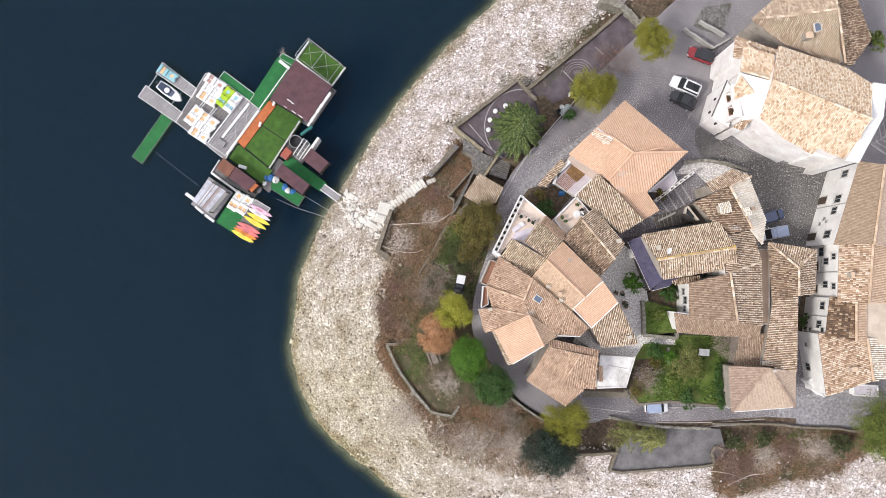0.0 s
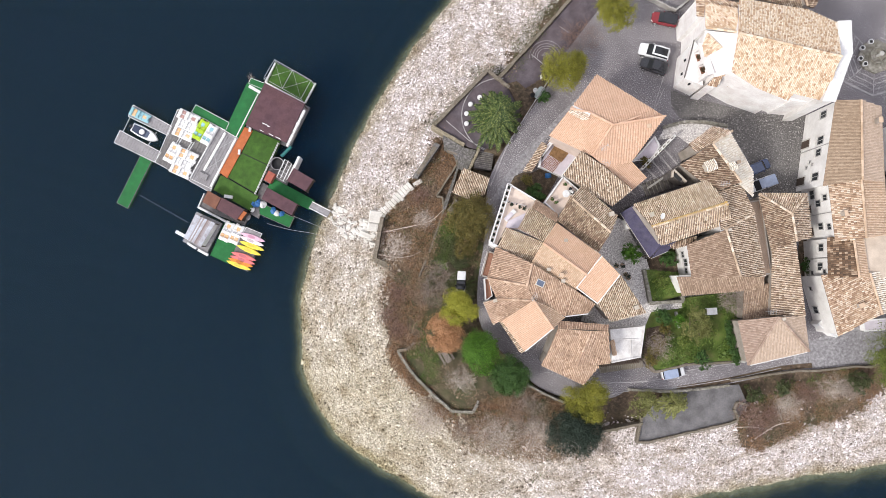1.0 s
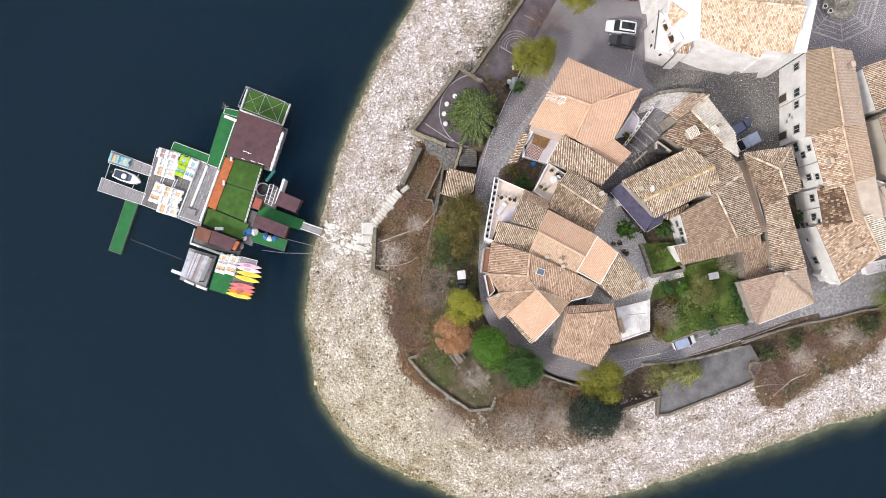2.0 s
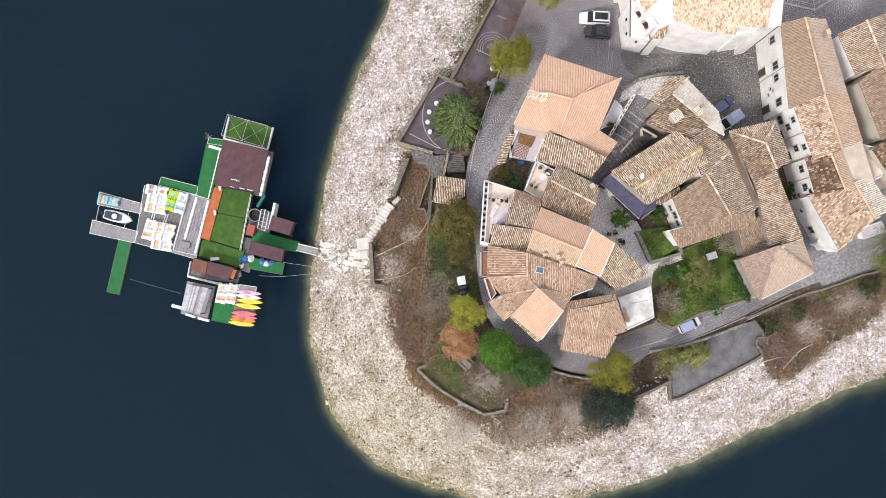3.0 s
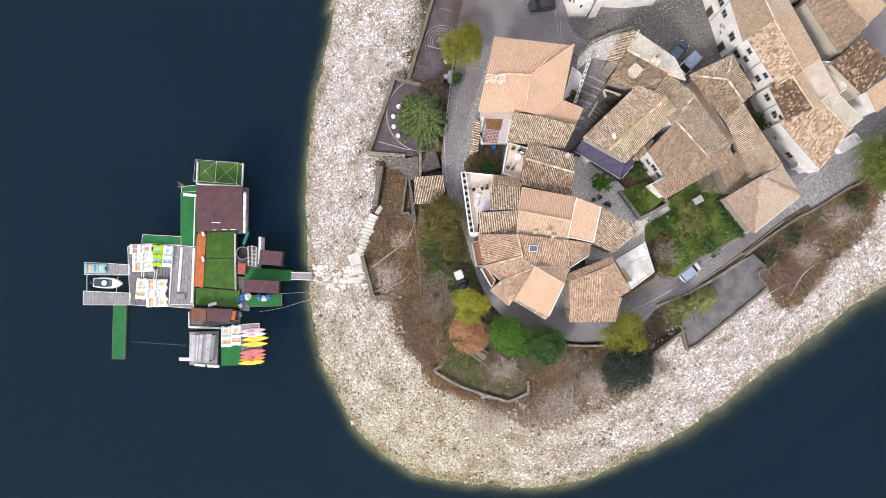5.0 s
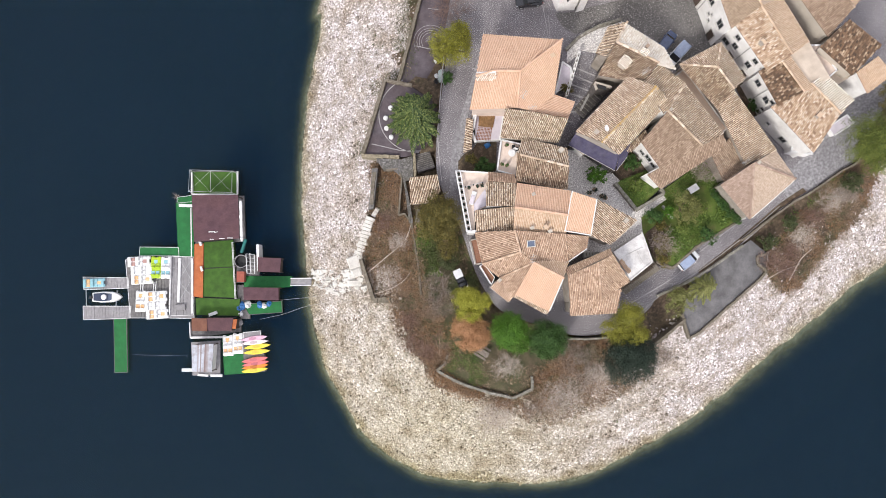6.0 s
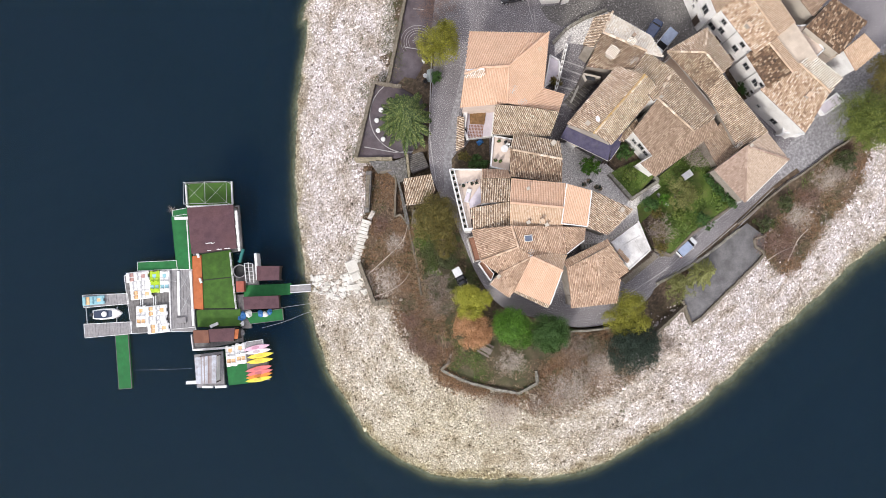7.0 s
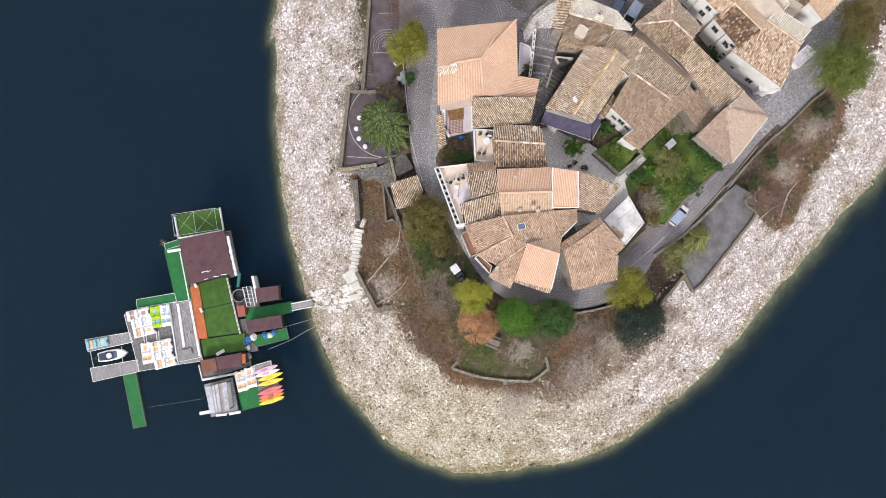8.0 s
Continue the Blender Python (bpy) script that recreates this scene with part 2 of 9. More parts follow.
M_PATH = surface("mossy_grey_path", [(0.3, (0.075, 0.07, 0.068)), (0.5, (0.15, 0.14, 0.138)), (0.7, (0.3, 0.285, 0.28))], scale=3.0, stain=(0.065, 0.065, 0.03), stain_amount=0.6, stain_scale=0.5, grain=0.4, grain_scale=6, bump=0.5)
M_PLASTER_CREAM = surface("cream_weathered_render", [(0.3, (0.42, 0.37, 0.31)), (0.7, (0.66, 0.6, 0.52))], scale=0.7, stain=(0.28, 0.24, 0.2), stain_amount=0.5, grain=0.12, bump=0.3)
M_BARK = surface("bark", [(0.3, (0.1, 0.075, 0.055)), (0.7, (0.22, 0.17, 0.13))], scale=6, grain=0.3)
M_TWIG = surface("bare_twigs", [(0.0, (0.22, 0.17, 0.14)), (1.0, (0.46, 0.39, 0.34))], by="island", stain_amount=0, grain=0.2, bump=0)
M_GLASS_DARK = plain("dark_window_glass", (0.03, 0.035, 0.04), rough=0.1)
M_WOOD = surface("dark_wood", [(0.3, (0.05, 0.034, 0.026)), (0.7, (0.11, 0.075, 0.055))], scale=4, grain=0.3)
M_BLUE_TARP = plain("blue_tarpaulin", (0.03, 0.16, 0.42), rough=0.4)
M_HULL = plain("white_plastic_hull", (0.8, 0.8, 0.8), rough=0.3)
M_STEEL = plain("galvanised_steel", (0.6, 0.61, 0.62), rough=0.4, metal=0.6)
M_BLACK = plain("black_rubber", (0.02, 0.02, 0.022), rough=0.6)


def bed_material():
    """Lake bed: pale olive stones at the edge, algae, then blackish teal painting the light lost with depth."""
    m = surface("lake_bed", [(0.3, (0.7, 0.7, 0.7)), (0.7, (1.1, 1.1, 1.1))], scale=1.6, stain_amount=0, grain=0.4, grain_scale=5, bump=0.4)
    nodes, links = m.node_tree.nodes, m.node_tree.links
    b = nodes["Principled BSDF"]
    col = b.inputs["Base Color"].links[0].from_socket
    place = nodes.new("ShaderNodeNewGeometry")
    xyz = nodes.new("ShaderNodeSeparateXYZ")
    links.new(place.outputs["Position"], xyz.inputs[0])
    jit = nodes.new("ShaderNodeMath")
    jit.operation = "MULTIPLY_ADD"
    jit.inputs[1].default_value = 0.8
    links.new(noise_of(nodes, links, place.outputs["Position"], 0.5), jit.inputs[0])
    links.new(xyz.outputs[2], jit.inputs[2])
    span = nodes.new("ShaderNodeMapRange")
    span.inputs["From Min"].default_value, span.inputs["From Max"].default_value = -1.4, 0.45
    links.new(jit.outputs[0], span.inputs["Value"])
    r = ramp(nodes, [(0.0, (0.002, 0.011, 0.014)), (0.4, (0.04, 0.045, 0.022)), (0.72, (0.18, 0.16, 0.085)), (1.0, (0.45, 0.41, 0.3))])
    links.new(span.outputs[0], r.inputs[0])
    mul = nodes.new("ShaderNodeMixRGB")
    mul.blend_type, mul.inputs[0].default_value = "MULTIPLY", 1
    links.new(r.outputs[0], mul.inputs[1])
    links.new(col, mul.inputs[2])
    links.new(mul.outputs[0], b.inputs["Base Color"])
    return m


M_BED = bed_material()


def leaf_material(name, lo, mid, hi):
    m = surface(name, [(0.0, lo), (0.5, mid), (1.0, hi)], by="island", stain=lo, stain_amount=0.35, stain_scale=0.8, grain=0.2, rough=0.6, bump=0)
    return m


# ---- mesh helpers ----
def mesh_of(name, verts, faces, material):
    me = bpy.data.meshes.new(name)
    me.from_pydata([tuple(v) for v in verts], [], [tuple(f) for f in faces])
    for x in (material if isinstance(material, (list, tuple)) else [material]):
        me.materials.append(x)
    me.update()
    return me


def world_of(ob):
    m = ob.matrix_parent_inverse @ ob.matrix_basis
    return world_of(ob.parent) @ m if ob.parent else ob.matrix_basis


def part(name, me, parent, label="", kind=""):
    """A part whose mesh is given in the place's own metres."""
    ob = new(name, me)
    ob.parent = parent
    ob.matrix_parent_inverse = world_of(parent).inverted()
    return tagged(ob, label=label, kind=kind)


def thing(name, x, y, z, label, category, group="", kind="", turn=0):
    ob = new(name)
    ob.empty_display_size = 0.3
    ob.matrix_world = pose(x, y, z, 0, 0, turn)
    ob.matrix_basis = pose(x, y, z, 0, 0, turn)
    return tagged(ob, label, category, group, kind)


def put(name, me, parent, m=None, label="", kind=""):
    """A part whose mesh is given in its parent's own axes."""
    ob = new(name, me)
    ob.parent = parent
    if m is not None:
        ob.matrix_basis = m
    return tagged(ob, label=label, kind=kind)


class Build:
    """Collects boxes, prisms and tubes into one mesh."""

    def __init__(self):
        self.v, self.f = [], []

    def add(self, verts, faces):
        n = len(self.v)
        self.v += [tuple(p) for p in verts]
        self.f += [tuple(i + n for i in q) for q in faces]
        return self

    def prism(self, poly, z0, z1):
        """poly: plan corners; z0, z1: floor and top, numbers or lists."""
        n = len(poly)
        a = z0 if isinstance(z0, (list, tuple)) else [z0] * n
        b = z1 if isinstance(z1, (list, tuple)) else [z1] * n
        area = sum(poly[i][0] * poly[(i + 1) % n][1] - poly[(i + 1) % n][0] * poly[i][1] for i in range(n))
        if area < 0:
            poly, a, b = list(poly)[::-1], list(a)[::-1], list(b)[::-1]
        vs = [(p[0], p[1], h) for p, h in zip(poly, a)] + [(p[0], p[1], h) for p, h in zip(poly, b)]
        fs = [tuple(range(n - 1, -1, -1)), tuple(range(n, 2 * n))] + [(i, (i + 1) % n, n + (i + 1) % n, n + i) for i in range(n)]
        return self.add(vs, fs)

    def box(self, x, y, z, sx, sy, sz, turn=0.0, bevel=0.0):
        """A box by the centre of its base, with chamfered top edges."""
        c, s = math.cos(radians(turn)), math.sin(radians(turn))
        q = lambda a, b, h: (x + a * c - b * s, y + a * s + b * c, h)
        hx, hy = sx / 2, sy / 2
        k = min(bevel, hx * 0.9, hy * 0.9, sz * 0.9)
        vs = [q(i * hx, j * hy, z) for i, j in ((-1, -1), (1, -1), (1, 1), (-1, 1))]
        if k <= 0:
            vs += [q(i * hx, j * hy, z + sz) for i, j in ((-1, -1), (1, -1), (1, 1), (-1, 1))]
            return self.add(vs, [(3, 2, 1, 0), (4, 5, 6, 7), (0, 1, 5, 4), (1, 2, 6, 5), (2, 3, 7, 6), (3, 0, 4, 7)])
        vs += [q(i * hx, j * hy, z + sz - k) for i, j in ((-1, -1), (1, -1), (1, 1), (-1, 1))]
        vs += [q(i * (hx - k), j * (hy - k), z + sz) for i, j in ((-1, -1), (1, -1), (1, 1), (-1, 1))]
        fs = [(3, 2, 1, 0), (8, 9, 10, 11)]
        for o in (0, 4):
            fs += [(o + i, o + (i + 1) % 4, o + 4 + (i + 1) % 4, o + 4 + i) for i in range(4)]
        return self.add(vs, fs)

    def tube(self, p, q, r, r2=None, n=6):
        p, q = Vector(p), Vector(q)
        d = (q - p).normalized()
        u = d.orthogonal().normalized()
        w = d.cross(u)
        r2 = r if r2 is None else r2
        ring = lambda c, k: [c + (u * math.cos(i * math.tau / n) + w * math.sin(i * math.tau / n)) * k for i in range(n)]
        return self.add(ring(p, r) + ring(q, r2), [(i, (i + 1) % n, n + (i + 1) % n, n + i) for i in range(n)] + [tuple(range(n - 1, -1, -1)), tuple(range(n, 2 * n))])

    def lathe(self, x, y, rings, n=16, caps=True):
        """rings: radius, height pairs, bottom to top."""
        vs = [(x + r * math.cos(i * math.tau / n), y + r * math.sin(i * math.tau / n), h) for r, h in rings for i in range(n)]
        fs = [(k * n + i, k * n + (i + 1) % n, (k + 1) * n + (i + 1) % n, (k + 1) * n + i) for k in range(len(rings) - 1) for i in range(n)]
        if caps:
            fs += [tuple(range(n - 1, -1, -1)), tuple(range((len(rings) - 1) * n, len(rings) * n))]
        return self.add(vs, fs)

    def mesh(self, name, material):
        return mesh_of(name, self.v, self.f, material)


def inside(px, py, poly):
    """Which of the points lie in the plan polygon."""
    px, py = np.asarray(px, float), np.asarray(py, float)
    hit = np.zeros(px.shape, bool)
    n = len(poly)
    for i in range(n):
        (x0, y0), (x1, y1) = poly[i][:2], poly[(i + 1) % n][:2]
        if y0 == y1:
            continue
        hit ^= ((y0 > py) != (y1 > py)) & (px < (x1 - x0) * (py - y0) / (y1 - y0) + x0)
    return hit


def away(px, py, line, closed=False):
    """Distance of points from a plan line."""
    d = np.full(np.shape(px), 1e9)
    pts = list(line) + ([line[0]] if closed else [])
    for (x0, y0), (x1, y1) in zip([p[:2] for p in pts], [p[:2] for p in pts[1:]]):
        l2 = max((x1 - x0) ** 2 + (y1 - y0) ** 2, 1e-9)
        t = np.clip(((px - x0) * (x1 - x0) + (py - y0) * (y1 - y0)) / l2, 0, 1)
        d = np.minimum(d, np.hypot(px - x0 - t * (x1 - x0), py - y0 - t * (y1 - y0)))
    return d


def smooth_line(pts, steps=5):
    """A Catmull-Rom curve through plan points."""
    out = []
    p = [pts[0]] + list(pts) + [pts[-1]]
    for i in range(1, len(p) - 2):
        for k in range(steps):
            t = k / steps
            out.append(tuple(0.5 * (2 * b + (c - a) * t + (2 * a - 5 * b + 4 * c - d) * t * t + (3 * b - a - 3 * c + d) * t ** 3)
                             for a, b, c, d in zip(p[i - 1], p[i], p[i + 1], p[i + 2])))
    out.append(tuple(pts[-1]))
    return out

# ---- ground ----
ROAD_Z, COURT_Z, GARDEN_Z, PARK_Z = 8.0, 6.5, 6.2, 6.6
SHORE = smooth_line([(60, 160), (22, 95)] + [(-9.12, 50.72), (-11.18, 45.17), (-13.32, 39.64), (-15.81, 33.23), (-17.73, 26.86), (-19.29, 20.52), (-20.56, 13.33), (-21.3, 7.08), (-21.93, 0.43)] + [(-21.9, -2.24), (-21.37, -9.63), (-19.28, -15.82), (-17.25, -21.41), (-13.35, -25.69), (-8.67, -29.17), (-2.08, -31.3), (6.43, -33.27), (13.66, -33.83), (20.91, -32.09), (28.35, -29.96), (36.33, -26.62), (43.71, -22.55), (53.27, -17.89), (61.91, -13.28), (69.9, -9.8)] + [(110, 12), (170, 30)], 4)
LAND = SHORE + [(900, 200), (900, 900), (300, 900)]
ROAD_OUT = smooth_line([(45, 130)] + [(9.08, 41.42), (6.97, 33.83), (4.47, 26.29), (2.32, 19.65), (1.57, 13.87), (3.27, 6.49), (4.14, -0.01), (5.83, -5.02), (8.4, -7.43), (13.21, -9.99), (16.41, -11.66), (21.22, -12.05), (26.85, -10.29), (29.29, -8.29), (34.94, -6.68), (40.6, -4.44), (48.9, -0.1), (53.3, 1.75), (58.2, 3.85), (61.4, 5.3), (66.5, 11.0)] + [(110, 45), (170, 62)], 3)
VILLAGE = ROAD_OUT + [(900, 240), (900, 900), (320, 900)]
COURT = [(-8.58, 20.5), (-3.25, 30.5), (0.53, 29.12), (2.88, 29.28), (4.12, 25.03), (2.19, 19.8), (0.77, 18.71), (-2.81, 18.8)]
PLAY = [(-1.28, 29.86), (3.79, 40.62), (6.46, 46.57), (9.73, 45.41), (10.3, 41.44), (7.68, 36.02), (4.72, 31.39), (2.05, 28.58)]
YARD_N = [(6.76, 47.27), (8.58, 52.25), (13.53, 54.51), (11.59, 47.5), (10.15, 45.62), (9.04, 46.05)]
BANK = [(0.36, 28.87), (2.85, 29.03), (5.52, 32.23), (6.35, 31.55), (4.67, 26.5), (2.67, 19.63), (0.85, 18.47), (-0.48, 18.64), (2.17, 20.63), (3.67, 24.82), (2.68, 28.19)]
PARK = [(32.7, -15.29), (32.28, -11.82), (34.4, -7.6), (40.4, -4.95), (44.3, -3.3), (46.23, -5.72), (45.36, -8.16), (44.36, -9.13), (37.95, -12.62), (33.85, -14.8)]
GARDEN = [(-4.19, -12.81), (-0.49, -15.74), (5.89, -18.88), (8.83, -18.15), (9.17, -16.37), (15.9, -13.76), (11.41, -11.49), (6.92, -8.23), (3.8, -4.95), (0.34, -3.72), (-2.96, -4.96), (-2.3, -10.69)]
GREEN = [(-3.63, 8.26), (-0.48, 10.75), (3.24, 7.42), (4.13, 1.63), (4.45, -2.48), (0.34, -3.71), (-3.61, -3.71), (-4.03, 1.63)]
BRUSH_G = [(-4.83, -11.33), (-5.49, -13.31), (-2.82, -16.27), (0.33, -18.07), (5.13, -20.68), (6.29, -19.7), (2.82, -18.23), (-0.5, -16.43), (-3.99, -13.48)]
LANE_GRASS = [(-2.7, 8.9), (-1.0, 8.2), (-0.9, 5.5), (-1.2, 1.3), (-3.5, 1.4), (-3.3, 5.0)]
GREEN_E = [(45.85, -5.41), (48.62, -2.48), (54.26, 0.23), (59.88, 3.88), (61.41, 2.81), (55.7, -1.25), (51.15, -3.49), (47.38, -6.02)]
GARDEN_W = [(-2.1, -6.45), (-1.52, -8.83), (1.14, -10.49), (2.14, -12.79), (2.62, -15.21), (1.91, -16.88), (-0.38, -15.9), (-2.38, -14.31), (-2.99, -12.51), (-3.04, -10.01)]
BRUSH_W = [(-7.7, 19.46), (-8.94, 13.07), (-11.03, 8.41), (-11.85, 5.03), (-11.4, -1.02), (-8.88, -1.27), (-9.7, -5.03), (-8.01, -8.35), (-5.91, -11.66), (-2.58, -12.48), (-1.5, -10.83), (-2.17, -5.85), (-2.84, -3.36), (-3.01, 1.66), (-2.85, 8.4), (-3.71, 17.74)]
BRUSH_S = [(9.03, -18.38), (9.46, -16.58), (16.11, -12.87), (21.91, -13.27), (27.66, -15.73), (26.93, -19.82), (21.79, -22.27), (15.18, -23.92), (9, -24.42), (5.46, -21.5), (6.13, -19.45)]
BRUSH_E = [(45.56, -8.3), (47.03, -5.82), (53.64, -0.43), (64.51, 7.5), (67.13, 6.66), (64.18, -1.67), (56.72, -7.47), (51.63, -12.41), (47.54, -11.59)]
BRUSH_N = [(-8.97, 20.66), (-3.3, 31.08), (0.37, 29.77), (4.49, 42.81), (2.96, 46.34), (1.66, 42.83), (-0.48, 36.72), (-4.33, 33.25), (-8.14, 25.48), (-10.25, 20.15)]


def steps_of(lo, hi, fine, far):
    mid = np.arange(lo, hi + fine / 2, fine)
    out, k, d = [], 0.0, fine
    while k < far:
        d *= 1.35
        k += d
        out.append(k)
    return np.concatenate([lo - np.array(out[::-1]), mid, hi + np.array(out)])


HEIGHTS = {}


def ground_at(px, py, key="z"):
    """Height of the ground, or distance from the shore, at plan points."""
    gx, gy, z = HEIGHTS["x"], HEIGHTS["y"], HEIGHTS[key]
    i = np.clip(np.searchsorted(gx, px) - 1, 0, len(gx) - 2)
    j = np.clip(np.searchsorted(gy, py) - 1, 0, len(gy) - 2)
    u, v = (px - gx[i]) / (gx[i + 1] - gx[i]), (py - gy[j]) / (gy[j + 1] - gy[j])
    return z[j, i] * (1 - u) * (1 - v) + z[j, i + 1] * u * (1 - v) + z[j + 1, i] * (1 - u) * v + z[j + 1, i + 1] * u * v


def build_ground():
    gx, gy = steps_of(-40, 84, 0.5, 900), steps_of(-52, 84, 0.5, 900)
    X, Y = np.meshgrid(gx, gy)
    d = away(X, Y, SHORE)
    land = inside(X, Y, LAND)
    d = np.where(land, d, -d)
    rough = np.array([noise.noise((x * 0.35, y * 0.35, 0)) for x, y in zip(X.ravel(), Y.ravel())]).reshape(X.shape)
    fine = np.array([noise.noise((x * 1.3, y * 1.3, 5)) for x, y in zip(X.ravel(), Y.ravel())]).reshape(X.shape)
    shelf = 1 - 0.4 * np.clip((X - 12) / 30, 0, 1) * np.clip((10 - Y) / 10, 0, 1)
    z = np.interp(np.where(d < 0, d * shelf, d), [-60, -8, -2.1, -0.7, 0, 9, 13, 19, 24], [-16, -6.0, -1.55, -0.45, 0, 3.3, 4.7, 6.2, 6.6])
    z = z + np.where(land & (d > 0.5), 0.25 * rough + 0.12 * fine, 0.15 * rough)
    apron = away(X, Y, PARK, True)
    z = np.where(land & (apron < 6), np.maximum(z, PARK_Z - 0.35 - 0.42 * apron), z)
    for poly, h, soft in ((VILLAGE, ROAD_Z, 0.0), (COURT, COURT_Z, 0), (PLAY, COURT_Z, 0), (PARK, PARK_Z, 0), (GARDEN, GARDEN_Z, 0.1), (GREEN, 6.7, 0.1), (BANK, 7.2, 0.25), (YARD_N, 6.9, 0.15)):
        z = np.where(inside(X, Y, poly), h - 0.05 + soft * rough, z)
    HEIGHTS["x"], HEIGHTS["y"], HEIGHTS["z"], HEIGHTS["d"] = gx, gy, z, d
    ny, nx = X.shape
    idx = np.arange(nx * ny).reshape(ny, nx)
    quads = np.stack([idx[:-1, :-1], idx[:-1, 1:], idx[1:, 1:], idx[1:, :-1]], -1).reshape(-1, 4)
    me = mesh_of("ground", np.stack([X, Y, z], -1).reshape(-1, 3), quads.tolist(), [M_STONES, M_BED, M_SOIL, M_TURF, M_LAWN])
    cx, cy = (X[:-1, :-1] + X[1:, 1:]) / 2, (Y[:-1, :-1] + Y[1:, 1:]) / 2
    jit = rough[:-1, :-1] * 1.6 + fine[:-1, :-1] * 0.8
    dd = (d[:-1, :-1] + d[1:, 1:]) / 2
    kind = np.where(dd < 0.0, 1, 0)
    rim = dd > -0.4
    jx, jy = cx + jit * 0.9, cy - jit * 0.9
    for poly, k in ((BRUSH_W, 2), (BRUSH_S, 2), (BRUSH_G, 2), (BRUSH_E, 2)):
        kind = np.where(inside(jx, jy, poly), k, kind)
    kind = np.where((dd > 14.2 + 1.2 * jit), 2, kind)
    for poly, k in ((GREEN, 3), (GARDEN, 3), (LANE_GRASS, 4), (BANK, 2), (YARD_N, 2)):
        kind = np.where(inside(jx, jy, poly), k, kind)
    me.polygons.foreach_set("material_index", kind.reshape(-1).astype(np.int32))
    me.polygons.foreach_set("use_smooth", np.ones(len(quads), bool))
    return tagged(new("ground", me), "pale stony lake shore rising to brown scrubby soil and turf", "ground", kind="structure")


ground = build_ground()


def water_material():
    m = surface("dark_lake_water", [(0.3, (0.002, 0.02, 0.056)), (0.7, (0.004, 0.025, 0.066))], scale=0.05, stain_amount=0, grain=0, rough=0.05, bump=0.08, bump_scale=1.2, shine=0.085)
    nodes, links = m.node_tree.nodes, m.node_tree.links
    clear = nodes.new("ShaderNodeBsdfTransparent")
    clear.inputs[0].default_value = (0.86, 0.93, 0.82, 1)
    mix = nodes.new("ShaderNodeMixShader")
    mix.inputs[0].default_value = 0.36
    links.new(clear.outputs[0], mix.inputs[1])
    links.new(nodes["Principled BSDF"].outputs[0], mix.inputs[2])
    links.new(mix.outputs[0], nodes["Material Output"].inputs[0])
    return m


water_me = mesh_of("water", [(-2500, -2500, 0), (2500, -2500, 0), (2500, 2500, 0), (-2500, 2500, 0)], [(0, 1, 2, 3)], water_material())
tagged(new("water", water_me), "dark blue-green still lake water", "water", kind="structure")


def sheet(name, poly, z, thick, material, label, category):
    return tagged(new(name, Build().prism(poly, z - thick, z).mesh(name, material)), label, category, kind="structure")


def clip_far(poly, r=130):
    return [(max(-r, min(r, x)), max(-r, min(r, y))) for x, y, *_ in poly]


sheet("road", ROAD_OUT + [(170, 170), (60, 170)], ROAD_Z, 0.1, M_COBBLE, "grey cobbled village road and piazza with pale flecks", "road")
M_PARKING = surface("grey_parking_asphalt", [(0.3, (0.1, 0.096, 0.102)), (0.7, (0.215, 0.208, 0.214))], scale=0.7, stain=(0.1, 0.095, 0.09), stain_amount=0.5, stain_scale=0.3, grain=0.3, grain_scale=7)
sheet("court_pavement", COURT, COURT_Z + 0.02, 0.1, M_ASPHALT, "purplish worn asphalt court with faded white lines", "pavement")
sheet("play_pavement", PLAY, COURT_Z + 0.02, 0.1, M_ASPHALT, "dark worn asphalt playground with chalk-like circles", "pavement")
sheet("parking_pavement", PARK, PARK_Z + 0.02, 0.1, M_PARKING, "grey worn asphalt parking bay above the shore", "pavement")

# raised courts and gardens between the houses
YARD = [(19.0, 14.8), (21.4, 14.3), (24.4, 11.2), (26.0, 9.9), (27.14, 8.14), (28.1, 4.3), (32.27, 5.6), (32.65, 4.77), (28.6, 3.0), (28.3, 0.7), (23.5, -0.9), (19.6, -0.3), (19.6, 1.8), (18.2, 5.0), (18.3, 9.0)]
PLOT = [(26.1, 8.46), (30.74, 9.26), (31.96, 6.37), (28.26, 4.13)]
LAWN_MID = [(31.8, 1.5), (32.5, 4.6), (32.3, 6.0), (37.3, 8.2), (40.2, 9.5), (41.1, 5.4), (41.8, 0.2), (35.5, -2.2), (31.8, -4.4)]
LAWN = [(28.39, 0.62), (28.28, 3.02), (32.68, 4.77), (32.31, 6.06), (37.3, 8.3), (40.36, 9.74), (41.21, 5.41), (42.18, -0.17), (35.47, -2.55), (31.47, -4.93), (29.35, -3.59)]
ALLEY = [(23.54, 29.08), (28.86, 31.55), (32.11, 31.86), (32.57, 30.7), (30.06, 30.88), (27.49, 27.58), (27.12, 24.29), (22.24, 16.86), (19.72, 15.15), (18.93, 15.88), (21.55, 19.06), (22.95, 21.18), (20.46, 22.91), (23.14, 29.25)]
M_PAVING = surface("pale_cobbled_paving", [(0.3, (0.24, 0.22, 0.215)), (0.46, (0.52, 0.49, 0.475)), (0.6, (0.8, 0.77, 0.745))], scale=5.0, stain=(0.16, 0.14, 0.13), stain_amount=0.25, stain_scale=0.4,
                   grain=0.4, grain_scale=6, bump=0.6)
M_ROAD_PALE = surface("pale_worn_concrete_strip", [(0.3, (0.17, 0.16, 0.17)), (0.5, (0.29, 0.28, 0.29)), (0.7, (0.46, 0.45, 0.46))], scale=2.6, stain=(0.14, 0.13, 0.14), stain_amount=0.4, grain=0.2)
